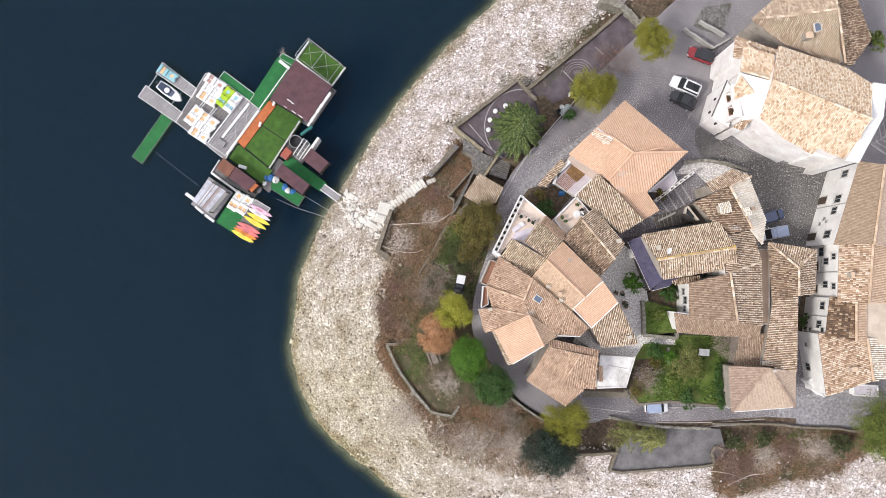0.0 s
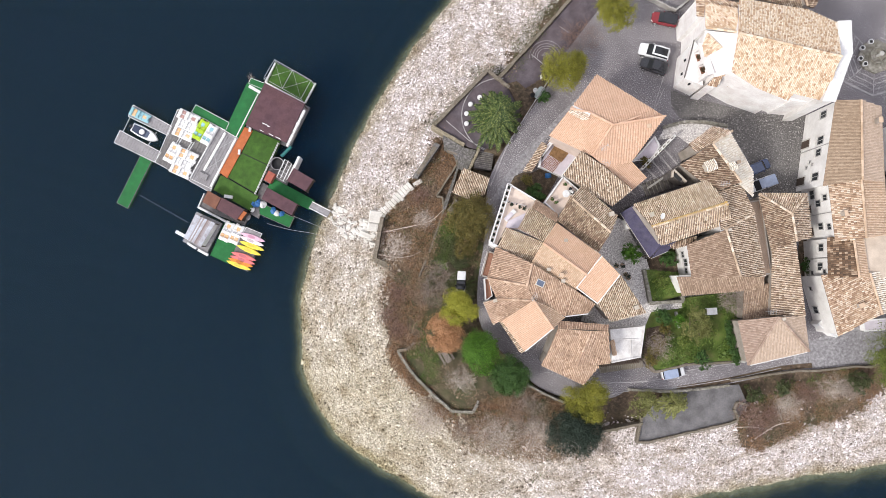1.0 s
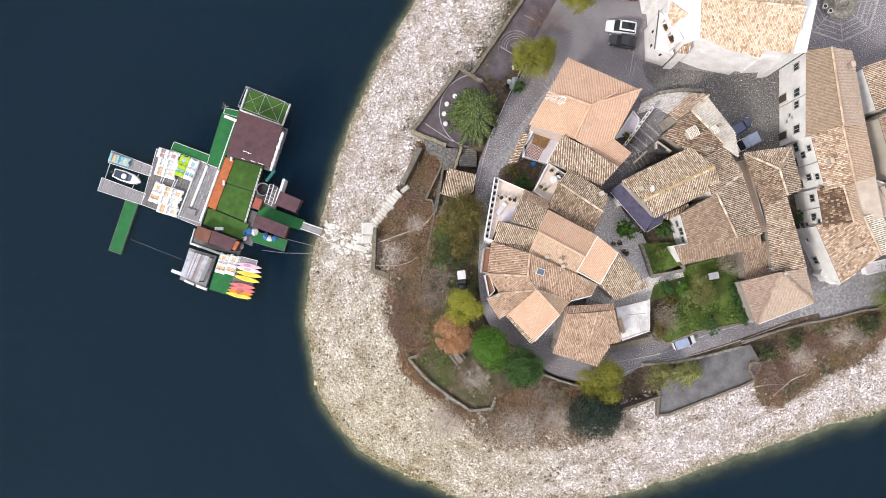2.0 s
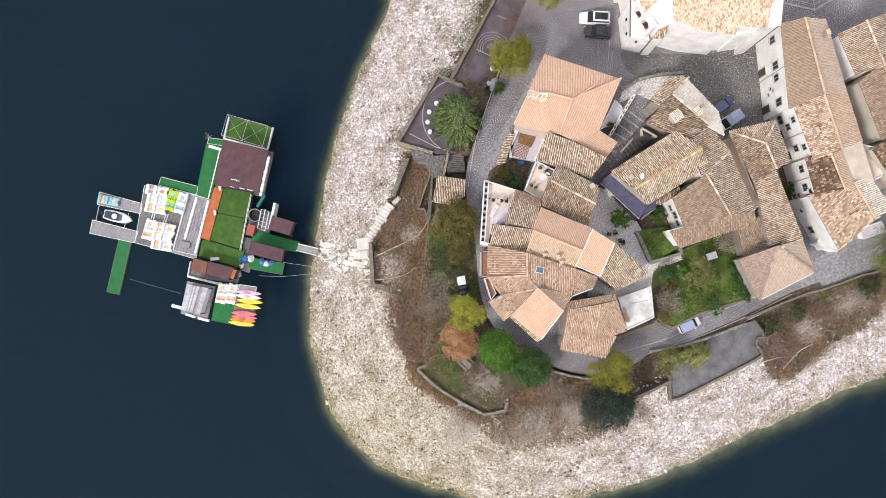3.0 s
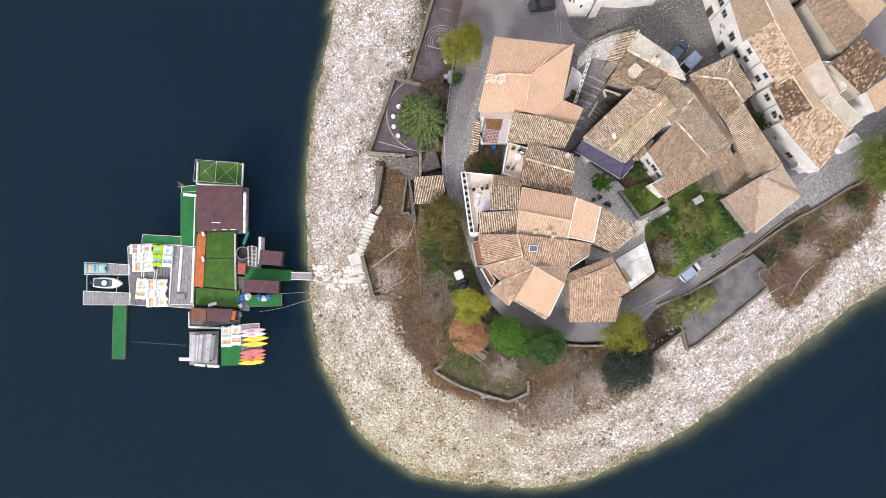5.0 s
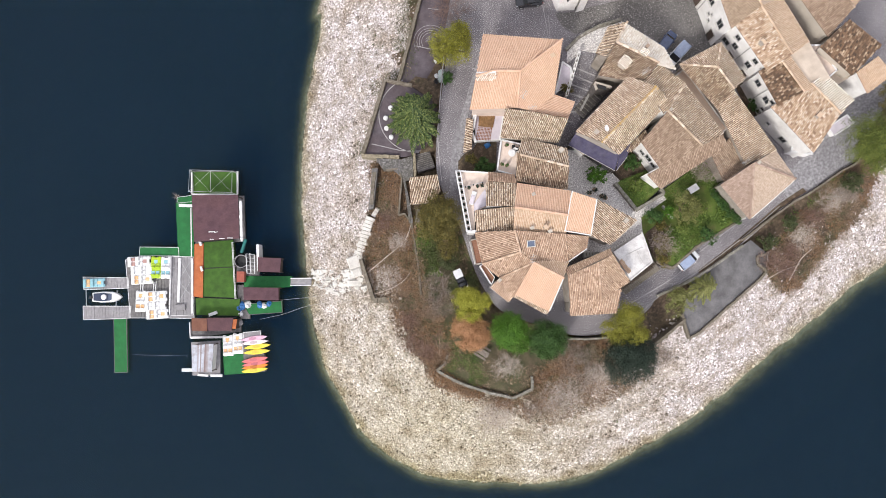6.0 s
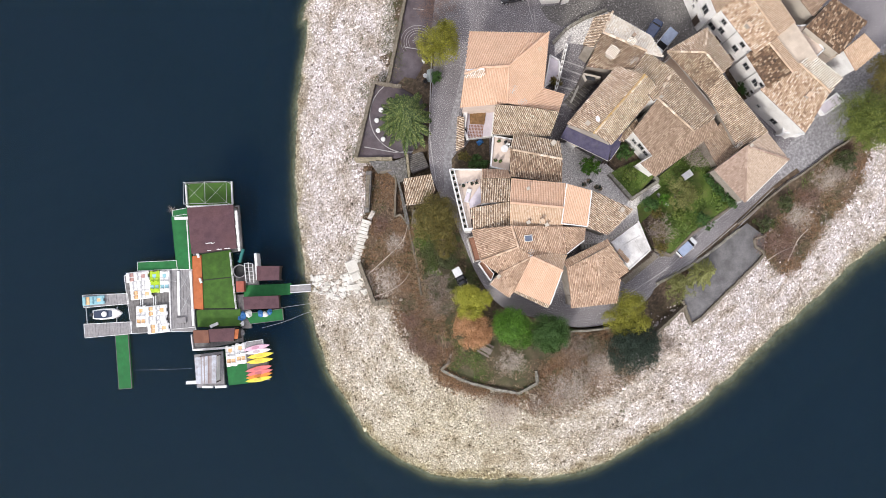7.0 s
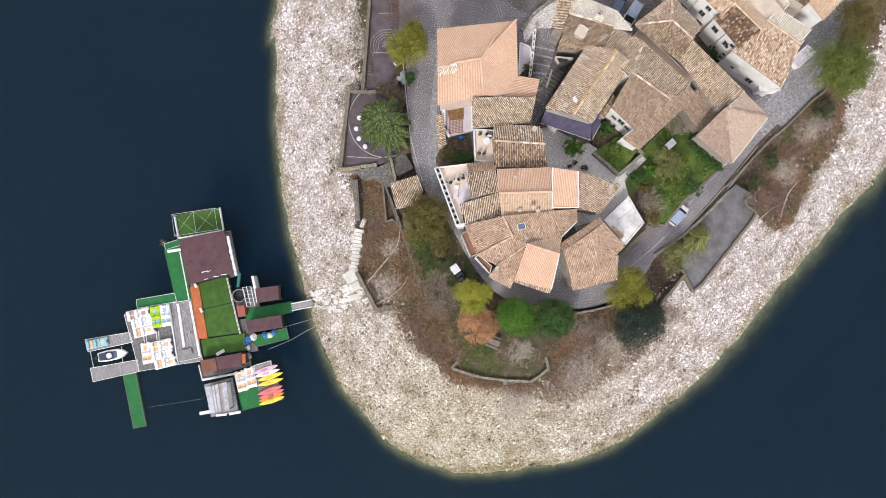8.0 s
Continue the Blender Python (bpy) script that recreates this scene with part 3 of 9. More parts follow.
M_PIAZZA = surface("dark_piazza_setts", [(0.3, (0.055, 0.051, 0.05)), (0.52, (0.13, 0.122, 0.118)), (0.62, (0.25, 0.235, 0.226)), (0.67, (0.6, 0.58, 0.56))], scale=5.2, stain=(0.24, 0.23, 0.22), stain_amount=0.45, stain_scale=0.12,
                   grain=0.4, grain_scale=5)
M_LINE = plain("faded_white_line", (0.46, 0.44, 0.44), stain=(0.16, 0.15, 0.16), stain_amount=0.8, stain_scale=1.5)
sheet("yard_pavement", YARD, 9.4, 1.5, M_PAVING, "pale cobbled yard between old houses", "pavement")
sheet("plot", PLOT, 9.6, 1.5, M_LAWN, "small walled grass plot", "lawn")
sheet("lawn", LAWN, 9.3, 1.5, M_LAWN, "overgrown green garden lawn", "lawn")
sheet("alley_landing", [(23.62, 29.01), (25.84, 30.5), (28.95, 31.48), (32.21, 31.8), (32.36, 30.81), (30.16, 30.9), (27.59, 27.67), (25.81, 28.34), (23.19, 27.03)], 8.66, 0.2, M_PAVING, "pale cobbled landing of the alley", "pavement")
alley = sheet("alley_pavement", ALLEY, 8.6, 0.7, M_COBBLE, "dark cobbled stepped alley between houses", "pavement")
sheet("piazza", [(32.86, 31.38), (37.68, 27.02), (38.64, 22.71), (39.48, 23.7), (45.89, 25.67), (44.47, 37.04), (42.41, 36.63), (35.8, 34.97), (25.11, 34.6), (23.06, 35.03), (23.85, 32.5), (25.47, 31.24)], 8.03, 0.1, M_PIAZZA, "dark stone-sett piazza beside the church", "pavement")
sheet("path", [(-6.81, 19.44), (-3.22, 18.51), (-1.48, 18.68), (-1.97, 15.41), (-3.22, 15.24), (-3.22, 11.57), (-3.3, 8.91), (-3.87, 9.08), (-3.55, 14.08), (-3.55, 15.91), (-4.64, 17.26), (-6.14, 17.6)], 6.7, 1.6, M_PATH, "mossy grey paved path below the court", "path")
sheet("path", [(-7.69, 18.22), (-6.85, 18.05), (-7.76, 15.18), (-8.67, 12.33), (-9.42, 12.33), (-8.51, 15.18)], 6.1, 1.6, M_PATH, "mossy grey footpath down to the shore stairs", "path")
sheet("soil_plot", [(0.28, 29.13), (1.98, 28.61), (4.67, 31.33), (7.12, 31.35), (5.75, 27.93), (2.73, 26.55)], 6.9, 1.6, M_SOIL, "dark bare soil between court and playground", "soil")
sheet("soil_plot", [(46.45, 19.02), (48.1, 19.25), (49.87, 16.57), (51.84, 14.36), (49.14, 13.59), (47.46, 14.56)], 8.1, 0.2, M_SOIL, "dark planted yard between white houses", "soil")
sheet("soil_plot", [(0.03, 29.51), (1.37, 30.28), (3.71, 29.25), (3.54, 27.55), (1.36, 28.24)], 6.6, 1.8, M_SOIL, "bare soil at the corner of the court wall", "soil")
sheet("soil_plot", [(5.91, 17.14), (7.3, 17.55), (8.37, 18.62), (10.98, 18.12), (9.97, 13.84), (8.75, 13.76), (4.59, 14.84), (4.92, 16.32)], 8.1, 0.2, M_SOIL, "dark overgrown soil between terraces", "soil")
sheet("soil_plot", [(26.52, 10.2), (29.79, 13.52), (31.23, 13.2), (33.15, 8.82), (30.92, 9.31), (26.25, 8.51)], 8.9, 1.0, M_SOIL, "dark shaded soil behind the blue roof", "soil")
sheet("walled_yard", [(16.9, 51.3), (20.4, 53.7), (21.0, 48.5), (16.7, 48.2)], 8.12, 0.2, M_PATH, "mossy grey walled yard beside the church", "pavement")
sheet("road_strip", [(10.66, 30.46), (11.24, 30.03), (7.99, 23.37), (5.42, 17.16), (4.02, 12.63), (2.79, 12.06), (3.45, 15.51), (5.11, 20.06), (6.92, 23.37)], 8.02, 0.1, M_ROAD_PALE, "pale worn concrete strip along the road", "road")
sheet("lower_road", [(50.3, 0.95), (53.3, 2.05), (58.2, 4.15), (61.4, 5.6), (66.4, 11.3), (74.97, 16.97), (72.7, 17.89), (68.33, 16.02), (58.7, 12.22), (52.5, 6.0), (49.6, 4.6)], 8.025, 0.1, M_ROAD_PALE, "smooth grey lower road", "road")


def line_mesh(pts, width, z, material, name="painted_line"):
    """A painted line of plan points, as a thin ribbon."""
    b = Build()
    left, right = [], []
    for i, p in enumerate(pts):
        a, c = Vector(pts[max(0, i - 1)][:2]), Vector(pts[min(len(pts) - 1, i + 1)][:2])
        n = (c - a).normalized()
        left.append((p[0] - n.y * width / 2, p[1] + n.x * width / 2))
        right.append((p[0] + n.y * width / 2, p[1] - n.x * width / 2))
    for i in range(len(pts) - 1):
        b.prism([left[i], left[i + 1], right[i + 1], right[i]], z - 0.03, z)
    return b.mesh(name, material)


def arc(x, y, r, a0, a1, n=20):
    return [(x + r * math.cos(radians(a0 + (a1 - a0) * i / n)), y + r * math.sin(radians(a0 + (a1 - a0) * i / n))) for i in range(n + 1)]


def painted(pts, width, z, label="faded white painted line"):
    return tagged(new("painted_line", line_mesh(pts, width, z, M_LINE)), label, "line", kind="structure")


painted([(x, y) for x, y in smooth_line([(5.97, 31.98), (4.3, 26.29), (2.65, 20.06), (1.98, 13.87)], 4)], 0.14, 8.06, "pale stone edging of the road")
painted(smooth_line([(23.83, -9.01), (31.74, -6.29), (35.8, -3.64), (43.52, -0.01)], 4), 0.12, 8.06, "pale stone edging of the road")
sheet("verge", smooth_line([(35.34, -6.6), (40.6, -4.28), (44.67, -2.11), (48.74, 0.23), (52.96, 1.92)], 3) + smooth_line([(52.66, 2.57), (48.76, 0.95), (44.69, -1.3), (40.62, -3.47), (35.35, -6.04)], 3), 8.04, 0.1, M_SOIL, "dark brown strip between road and wall", "verge")
painted(smooth_line([(26.46, -10.05), (29.29, -8.45), (35.11, -6.28), (40.62, -3.71), (44.68, -1.62), (48.75, 0.63)], 4), 0.1, 8.05, "thin worn white road line")
painted([(20.48, 47.25), (20.43, 42.44)], 0.08, 8.05)
painted([(21.65, 36.39), (21.46, 31.74)], 0.1, 8.06)
painted([(22.15, 34.78), (21.6, 30.58)], 0.1, 8.06)
cc = [(0.36, 24.62)]
painted(arc(*cc[0], 5.6, 100, 262), 0.13, 6.56, "white painted circle on the court")
painted([(-7, 21.68), (-2.98, 19.82), (0.77, 18.97)], 0.12, 6.56)
pc = [(4.57, 34.99)]
for r in (1.35, 1.7, 2.05, 2.5):
    painted(arc(*pc[0], r, 10, 200), 0.05, 6.56, "white painted arc on the playground")
for i in range(9):
    a = radians(20 * i + 10)
    painted([(pc[0][0] + 0.35 * math.cos(a), pc[0][1] + 0.35 * math.sin(a)), (pc[0][0] + 0.8 * math.cos(a), pc[0][1] + 0.8 * math.sin(a))], 0.05, 6.56, "white painted ray on the playground")
painted([(2.22, 34.83), (4.73, 33.71)], 0.1, 6.56)
painted([(5.16, 40.03), (6.68, 39.5)], 0.08, 6.56)

# alley step edges
for i, (p, q) in enumerate(zip([(23.83, 26.36), (23.57, 25.21), (23.14, 23.89), (22.64, 22.57), (21.97, 21.42), (21.47, 20.11), (20.8, 18.8)], [(26.8, 24.37), (26.22, 23.39), (25.39, 22.4), (24.57, 21.58), (23.91, 20.6), (23.08, 19.78), (22.26, 18.47)])):
    part("step_edge", line_mesh([p, q], 0.22, 8.66, M_LINE, "step_edge"), alley)

# ---- stone walls ----
M_STRAW_WALL = surface("straw_coloured_stone", [(0.3, (0.2, 0.165, 0.11)), (0.7, (0.46, 0.4, 0.3))], scale=3, stain=(0.1, 0.1, 0.045), stain_amount=0.5, stain_scale=0.8, grain=0.4, bump=0.7)
def stone_wall(pts, low, high, width, label, material=M_WALL_STONE, seed=0, name="stone_wall", step=0.7):
    """A wall of uneven blocks along plan points."""
    rng = random.Random(seed)
    b = Build()
    for p, q in zip(pts, pts[1:]):
        p, q = Vector(p[:2]), Vector(q[:2])
        d = q - p
        n = max(1, round(d.length / step))
        a = math.degrees(math.atan2(d.y, d.x))
        for i in range(n):
            c = p + d * ((i + 0.5) / n)
            b.box(c.x + rng.uniform(-0.03, 0.03), c.y + rng.uniform(-0.03, 0.03), low, d.length / n * 1.04, width * rng.uniform(0.9, 1.1), high - low + rng.uniform(-0.06, 0.06), a + rng.uniform(-2, 2), 0.05)
    return tagged(new(name, b.mesh(name, material)), label, "wall", kind="structure")


stone_wall([(-8.53, 20.39), (-3.23, 30.5)], 4.2, 7.2, 0.55, "mossy stone retaining wall of the court", seed=1)
stone_wall([(-3.23, 30.5), (0.53, 28.96)], 4.5, 7.2, 0.45, "mossy stone wall between court and playground", seed=2)
stone_wall([(-1.42, 29.62), (4.01, 40.89), (6.59, 46.76)], 4.2, 7.1, 0.5, "mossy stone retaining wall of the playground", seed=3)
stone_wall([(2.77, 46.71), (6.34, 46.93), (9.65, 45.63), (10.07, 46.75)], 5, 7.4, 0.9, "broad stone wall at the playground end", M_WALL_GREY, 4)
stone_wall([(-8.79, 20.25), (-6.13, 19.57), (-3.38, 18.89)], 5, 6.95, 0.5, "straw-coloured stone wall beside the court", M_STRAW_WALL, 5, step=0.5)
stone_wall([(-1.14, 18.87), (-1.64, 15.53)], 5.6, 7.6, 0.4, "straw-coloured wall beside the stone steps", M_STRAW_WALL, 26, step=0.5)
stone_wall([(-4.17, -12.76), (-2.29, -14.38), (-0.49, -15.67), (2.77, -17.44), (5.86, -18.8), (8.8, -18.07), (9.13, -16.3)], 4.2, 6.6, 0.4, "grey lichened stone garden wall curving above the shore", M_WALL_GREY, 6, step=0.45)
stone_wall([(-2.13, -10.81), (-2.94, -12.11), (-4.17, -12.76)], 5.2, 6.6, 0.4, "low stone garden wall", seed=7)
stone_wall([(-12.11, 5.37), (-11.4, -1.02)], 3.3, 5.2, 0.6, "mossy stone wall above the shore", seed=8)
stone_wall([(-11.4, -1.02), (-8.88, -1.35)], 3.6, 5.1, 0.9, "mossy stone wall stub", seed=9)
stone_wall([(-5.64, 17.45), (-3.98, 17.27), (-3.64, 15.76), (-4.63, 12.42), (-5.13, 10.59), (-4.21, 10.59), (-3.55, 8.67), (-3.79, 2.46), (-4.27, -1.66)], 5.6, 6.75, 0.28, "thin low mossy garden wall", seed=10)
stone_wall([(-7.44, 17.56), (-8.02, 15.71), (-8.84, 12.93)], 4.2, 6.2, 0.5, "mossy stone wall beside the scrub", seed=11)
stone_wall(smooth_line([(28.73, -8.4), (34.74, -6.89), (40.37, -4.57), (42.2, -3.8)], 4), 5.5, 8.55, 0.35, "road parapet wall with a pale top", M_WALL_GREY, 12, step=0.5)
stone_wall(smooth_line([(42.26, -3.05), (49.87, 0.48), (53.45, 1.7), (58.27, 3.74), (61.49, 5.11), (66.71, 11.04), (69.54, 13.49)], 4), 5.5, 8.5, 0.3, "low wall along the lower road", seed=13)
stone_wall(smooth_line([(15.14, -11.85), (17.93, -12.4), (21.27, -12.79)], 4), 6, 8.5, 0.3, "low wall at the road bend", M_WALL_GREY, 14)
stone_wall([(32.14, -11.77), (32.4, -15.38), (33.94, -14.9), (37.78, -12.72), (44.16, -9.17), (45.32, -8.28), (45.01, -7.48), (44.46, -6.91), (44.65, -5.86), (46.03, -5.7)], 4, 7.0, 0.35, "mossy stone wall round the parking bay", seed=15)
stone_wall([(27.07, -15.39), (29.92, -13.94), (32.45, -12.57)], 5, 7.1, 0.4, "stone wall between scrub and parking bay", seed=16)
stone_wall([(25.87, 8.38), (28.01, 4.1), (32.3, 5.68), (31.99, 6.31)], 8.5, 10.2, 0.45, "low stone wall of the garden plot", M_WALL_GREY, 17)
stone_wall([(31.85, 3.95), (32.84, 1.97)], 8.5, 9.9, 0.3, "short garden wall", M_CONCRETE, 18)
stone_wall([(40.27, 5.23), (40.4, 3.96), (41.73, 0.38), (42.83, -0.01)], 8, 10.0, 0.35, "garden wall beside the corner house", M_CONCRETE, 19)
stone_wall([(29.29, -3.58), (31.4, -4.92), (35.39, -2.63), (42.08, -0.25)], 7.8, 9.5, 0.35, "mossy stone wall between garden and road", seed=20)
stone_wall([(23.39, 28.89), (25.59, 30.36), (28.67, 31.33), (32.06, 31.65)], 7.8, 9.2, 0.4, "curved stone parapet of the alley", M_WALL_GREY, 21)
stone_wall([(26.89, 23.78), (25.35, 22.08), (23.56, 19.81)], 7.8, 9.8, 0.25, "pale wall beside alley steps", M_CONCRETE, 22)
stone_wall([(15.54, 46.95), (20.55, 46.04), (22.06, 48.28)], 7.8, 9.0, 0.25, "grey wall by the upper road", M_CONCRETE, 24)
stone_wall([(17.19, 48.89), (21.33, 48.51)], 7.8, 9.0, 0.25, "grey garden wall", M_CONCRETE, 25)

# old stone landing and stairs on the shore
def shore_stairs():
    h = thing("shore_stairs", -10.89, 8.5, 3, "worn white stone stairs leading down to the shore", "stairs", kind="structure")
    a, c = Vector((-9.44, 11.28)), Vector((-12.7, 5.7))
    d = c - a
    w = Vector((-d.y, d.x)).normalized()
    for i in range(12):
        p = a + d * (i + 0.5) / 12 + w * random.uniform(-0.15, 0.15)
        b = Build().box(p.x, p.y, 2.4, d.length / 12 * 0.93, 1.3 + random.uniform(-0.25, 0.25), 2.9 - 0.16 * i + random.uniform(-0.03, 0.03), math.degrees(math.atan2(d.y, d.x)) + random.uniform(-4, 4), 0.06)
        part("step", b.mesh("step", M_BLOCK), h)


M_BLOCK = surface("white_weathered_stone", [(0.3, (0.58, 0.55, 0.51)), (0.7, (0.87, 0.85, 0.81))], scale=1.4, stain=(0.3, 0.27, 0.21), stain_amount=0.5, stain_scale=0.7, grain=0.25)
shore_stairs()


def landing_block(x, y, sx, sy, z, turn):
    b = Build().box(x, y, z - 0.8, sx, sy, 1.0, turn, 0.12)
    b.v = [(vx + rb.uniform(-0.1, 0.1), vy + rb.uniform(-0.1, 0.1), vz + rb.uniform(-0.06, 0.06)) for vx, vy, vz in b.v]
    return tagged(new("stone_block", b.mesh("stone_block", M_BLOCK)), "pale broken block of an old stone landing", "stone", "landing blocks")


rb = random.Random(5)
for x, y, sx, sy, a in [(-13.31, 5.28, 2.0, 1.7, 8), (-13.24, 3.57, 1.5, 1.3, 8), (-14.06, 2.22, 1.8, 0.9, -6), (-8.6, 11.79, 1.4, 0.8, 50)]:
    landing_block(x, y, sx, sy, float(ground_at(np.array([x]), np.array([y]))[0]) + 0.4, a)
ruin = [(-20.86, 5.89), (-17.01, 4.67), (-13.54, 5.19), (-12.22, 3.89), (-12.2, 0.68), (-14.38, 1.2), (-16.98, 0.68), (-19.16, 2.07), (-20.74, 3.46)]
for i in range(210):
    x, y = rb.uniform(-21.5, -11), rb.uniform(-0.5, 6.5)
    if inside([x], [y], ruin)[0]:
        landing_block(x, y, rb.uniform(0.3, 1.15), rb.uniform(0.25, 0.75), float(ground_at(np.array([x]), np.array([y]))[0]) + rb.uniform(0.0, 0.14), rb.gauss(-4, 34))

# ---- houses ----
def plane_of(poly):
    """Origin, across, down-slope and up vectors of a roof plane."""
    p = [Vector(q) for q in poly]
    n = Vector((0, 0, 0))
    for a, b in zip(p, p[1:] + p[:1]):
        n += Vector(((a.y - b.y) * (a.z + b.z), (a.z - b.z) * (a.x + b.x), (a.x - b.x) * (a.y + b.y)))
    n.normalize()
    if n.z < 0:
        n = -n
    down = Vector((n.x, n.y, 0)) - n * (n.x * n.x + n.y * n.y)
    if down.length < 1e-4:
        down = Vector((0, -1, 0))
    down.normalize()
    return p[0], n.cross(down).normalized() * -1, down, n


def tile_mesh(poly, material, pitch, length, cover, rise, wild, seed):
    """Rows of arched cover tiles lying down the slope, each its own island."""
    o, u, d, n = plane_of(poly)
    rng = np.random.default_rng(seed)
    flat = [((Vector(q) - o).dot(u), (Vector(q) - o).dot(d)) for q in poly]
    fu = [q[0] for q in flat]
    ca, cb, cl = [], [], []
    m = len(flat)
    for a in np.arange(min(fu) + pitch * 0.5, max(fu), pitch):
        cuts = sorted(p[1] + (q[1] - p[1]) * (a - p[0]) / (q[0] - p[0]) for p, q in zip(flat, flat[1:] + flat[:1]) if (p[0] > a) != (q[0] > a))
        for lo, hi in zip(cuts[::2], cuts[1::2]):
            t = hi + 0.06
            while t > lo + 0.05:
                l = min(length, t - lo)
                ca.append(a), cb.append(t - l / 2), cl.append(l)
                t -= length * 0.84
    A, B, LN = np.array(ca), np.array(cb), np.array(cl)
    k = len(A)
    if not k:
        return None
    off = np.array([-0.5, -0.26, 0.26, 0.5]) * pitch * cover
    hgt = np.array([0.0, 1.0, 1.0, 0.0]) * rise
    tw = rng.normal(0, wild, k)
    sh = rng.normal(0, wild * 0.35, k) * length
    lift = rng.uniform(0, wild * 0.35, k)
    out = np.zeros((k, 8, 3))
    U, D, N, O = (np.array(v) for v in (u, d, n, o))
    for j in range(8):
        low = j >= 4
        i = j % 4
        along = (0.5 if low else -0.5) * LN
        aa = A + off[i] * (1.0 if low else 0.82) - tw * along
        bb = B + sh + along + tw * off[i]
        hh = hgt[i] * (1.0 if low else 0.75) + (0.045 if low else 0.012) + lift
        out[:, j] = O + aa[:, None] * U + bb[:, None] * D + hh[:, None] * N
    base = (np.arange(k) * 8)[:, None]
    faces = np.concatenate([base + np.array(q) for q in ((0, 1, 5, 4), (1, 2, 6, 5), (2, 3, 7, 6), (4, 5, 6, 7))], 0)
    return mesh_of("tiles", out.reshape(-1, 3).tolist(), faces.tolist(), material)


M_PAN_WORN = surface("worn_pink_tile_pans", [(0.3, (0.28, 0.182, 0.122)), (0.7, (0.39, 0.265, 0.185))], scale=3, stain=(0.2, 0.13, 0.09), stain_amount=0.4, grain=0.25)
STYLES = {  # cover material, pan material, pitch, length, cover share, rise, disorder
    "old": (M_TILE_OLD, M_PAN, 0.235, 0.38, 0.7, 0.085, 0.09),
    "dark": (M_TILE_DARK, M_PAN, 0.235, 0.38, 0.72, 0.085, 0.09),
    "orange": (M_TILE_ORANGE, M_PAN_ORANGE, 0.22, 0.38, 0.84, 0.036, 0.02),
    "brown": (M_TILE_BROWN, M_PAN_BROWN, 0.23, 0.38, 0.76, 0.06, 0.035),
    "worn": (M_TILE_WORN, M_PAN_WORN, 0.23, 0.38, 0.8, 0.055, 0.05),
    "tan": (M_TILE_TAN, M_PAN_ORANGE, 0.22, 0.38, 0.82, 0.045, 0.02),
    "cream_tile": (M_TILE_CREAM, M_TILE_CREAM, 0.3, 0.42, 0.86, 0.05, 0.03),
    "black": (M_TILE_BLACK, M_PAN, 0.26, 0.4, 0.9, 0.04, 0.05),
    "bare": (None, M_PLASTER, 1, 1, 1, 0, 0),
    "mix": (M_TILE_MIX, M_PAN_BROWN, 0.23, 0.4, 0.88, 0.045, 0.06),
    "church": (M_TILE_MIXPALE, M_PAN_ORANGE, 0.21, 0.36, 0.92, 0.045, 0.06),
    "smooth": (M_TILE_SMOOTH, M_TILE_SMOOTH, 0.2, 0.34, 0.94, 0.022, 0.02),
    "fine": (M_TILE_FINE, M_PAN_BROWN, 0.19, 0.34, 0.9, 0.03, 0.02),
    "pink": (M_TILE_PINK, M_TILE_PINK, 0.22, 0.38, 0.86, 0.04, 0.02),
    "screed": (None, M_SCREED, 1, 1, 1, 0, 0),
    "worn_white": (None, M_CHURCH, 1, 1, 1, 0, 0),
    "pale": (M_TILE_PALE, M_PAN_BROWN, 0.27, 0.42, 0.84, 0.085, 0.05),
}
seeds = itertools.count(11)


def cap_row(p, q, material, r=0.16):
    """A row of half-round ridge tiles from p to q."""
    p, q = Vector(p), Vector(q)
    d = q - p
    n = max(1, int(d.length / 0.42))
    w = Vector((-d.y, d.x, 0)).normalized()
    b = Build()
    for i in range(n):
        a, c = p + d * (i / n), p + d * ((i + 1.12) / n)
        vs = [e + w * (r * k * s) + Vector((0, 0, 0.05 + r * h * s + up)) for e, s, up in ((a, 0.85, 0.0), (c, 1.0, 0.03)) for k, h in ((-1, 0), (-0.6, 0.75), (0.6, 0.75), (1, 0))]
        b.add(vs, [(0, 1, 5, 4), (1, 2, 6, 5), (2, 3, 7, 6), (4, 5, 6, 7)])
    return b.mesh("ridge_tiles", material)


RIDGE = {"orange": M_TILE_ORANGE, "old": M_TILE_OLD, "dark": M_TILE_OLD, "pale": M_TILE_OLD, "worn": M_TILE_WORN, "brown": M_TILE_BROWN, "pink": M_TILE_PINK, "church": M_TILE_MIXPALE}
FEET = {}


def level(poly):
    """The corners brought into one plane."""
    o, u, d, n = plane_of(poly)
    c = sum((Vector(q) for q in poly), Vector()) / len(poly)
    return [(x, y, c.z - (n.x * (x - c.x) + n.y * (y - c.y)) / n.z) for x, y, z in poly]


def ridges(planes):
    """Edges that two planes share and from which both slope away."""
    out = []
    for (s, p), (s2, p2) in itertools.combinations(planes, 2):
        for i in range(len(p)):
            a, b = p[i], p[(i + 1) % len(p)]
            for j in range(len(p2)):
                c, e = p2[j], p2[(j + 1) % len(p2)]
                for g, h in ((c, e), (e, c)):
                    if math.dist(a[:2], g[:2]) < 0.6 and math.dist(b[:2], h[:2]) < 0.6:
                        m = (a[2] + b[2]) / 2
                        if m > sum(q[2] for q in p) / len(p) - 0.1 and m > sum(q[2] for q in p2) / len(p2) - 0.1:
                            out.append(([(k + l) / 2 for k, l in zip(a[:2], g[:2])] + [max(a[2], g[2]) + 0.06], [(k + l) / 2 for k, l in zip(b[:2], h[:2])] + [max(b[2], h[2]) + 0.06]))
    return out



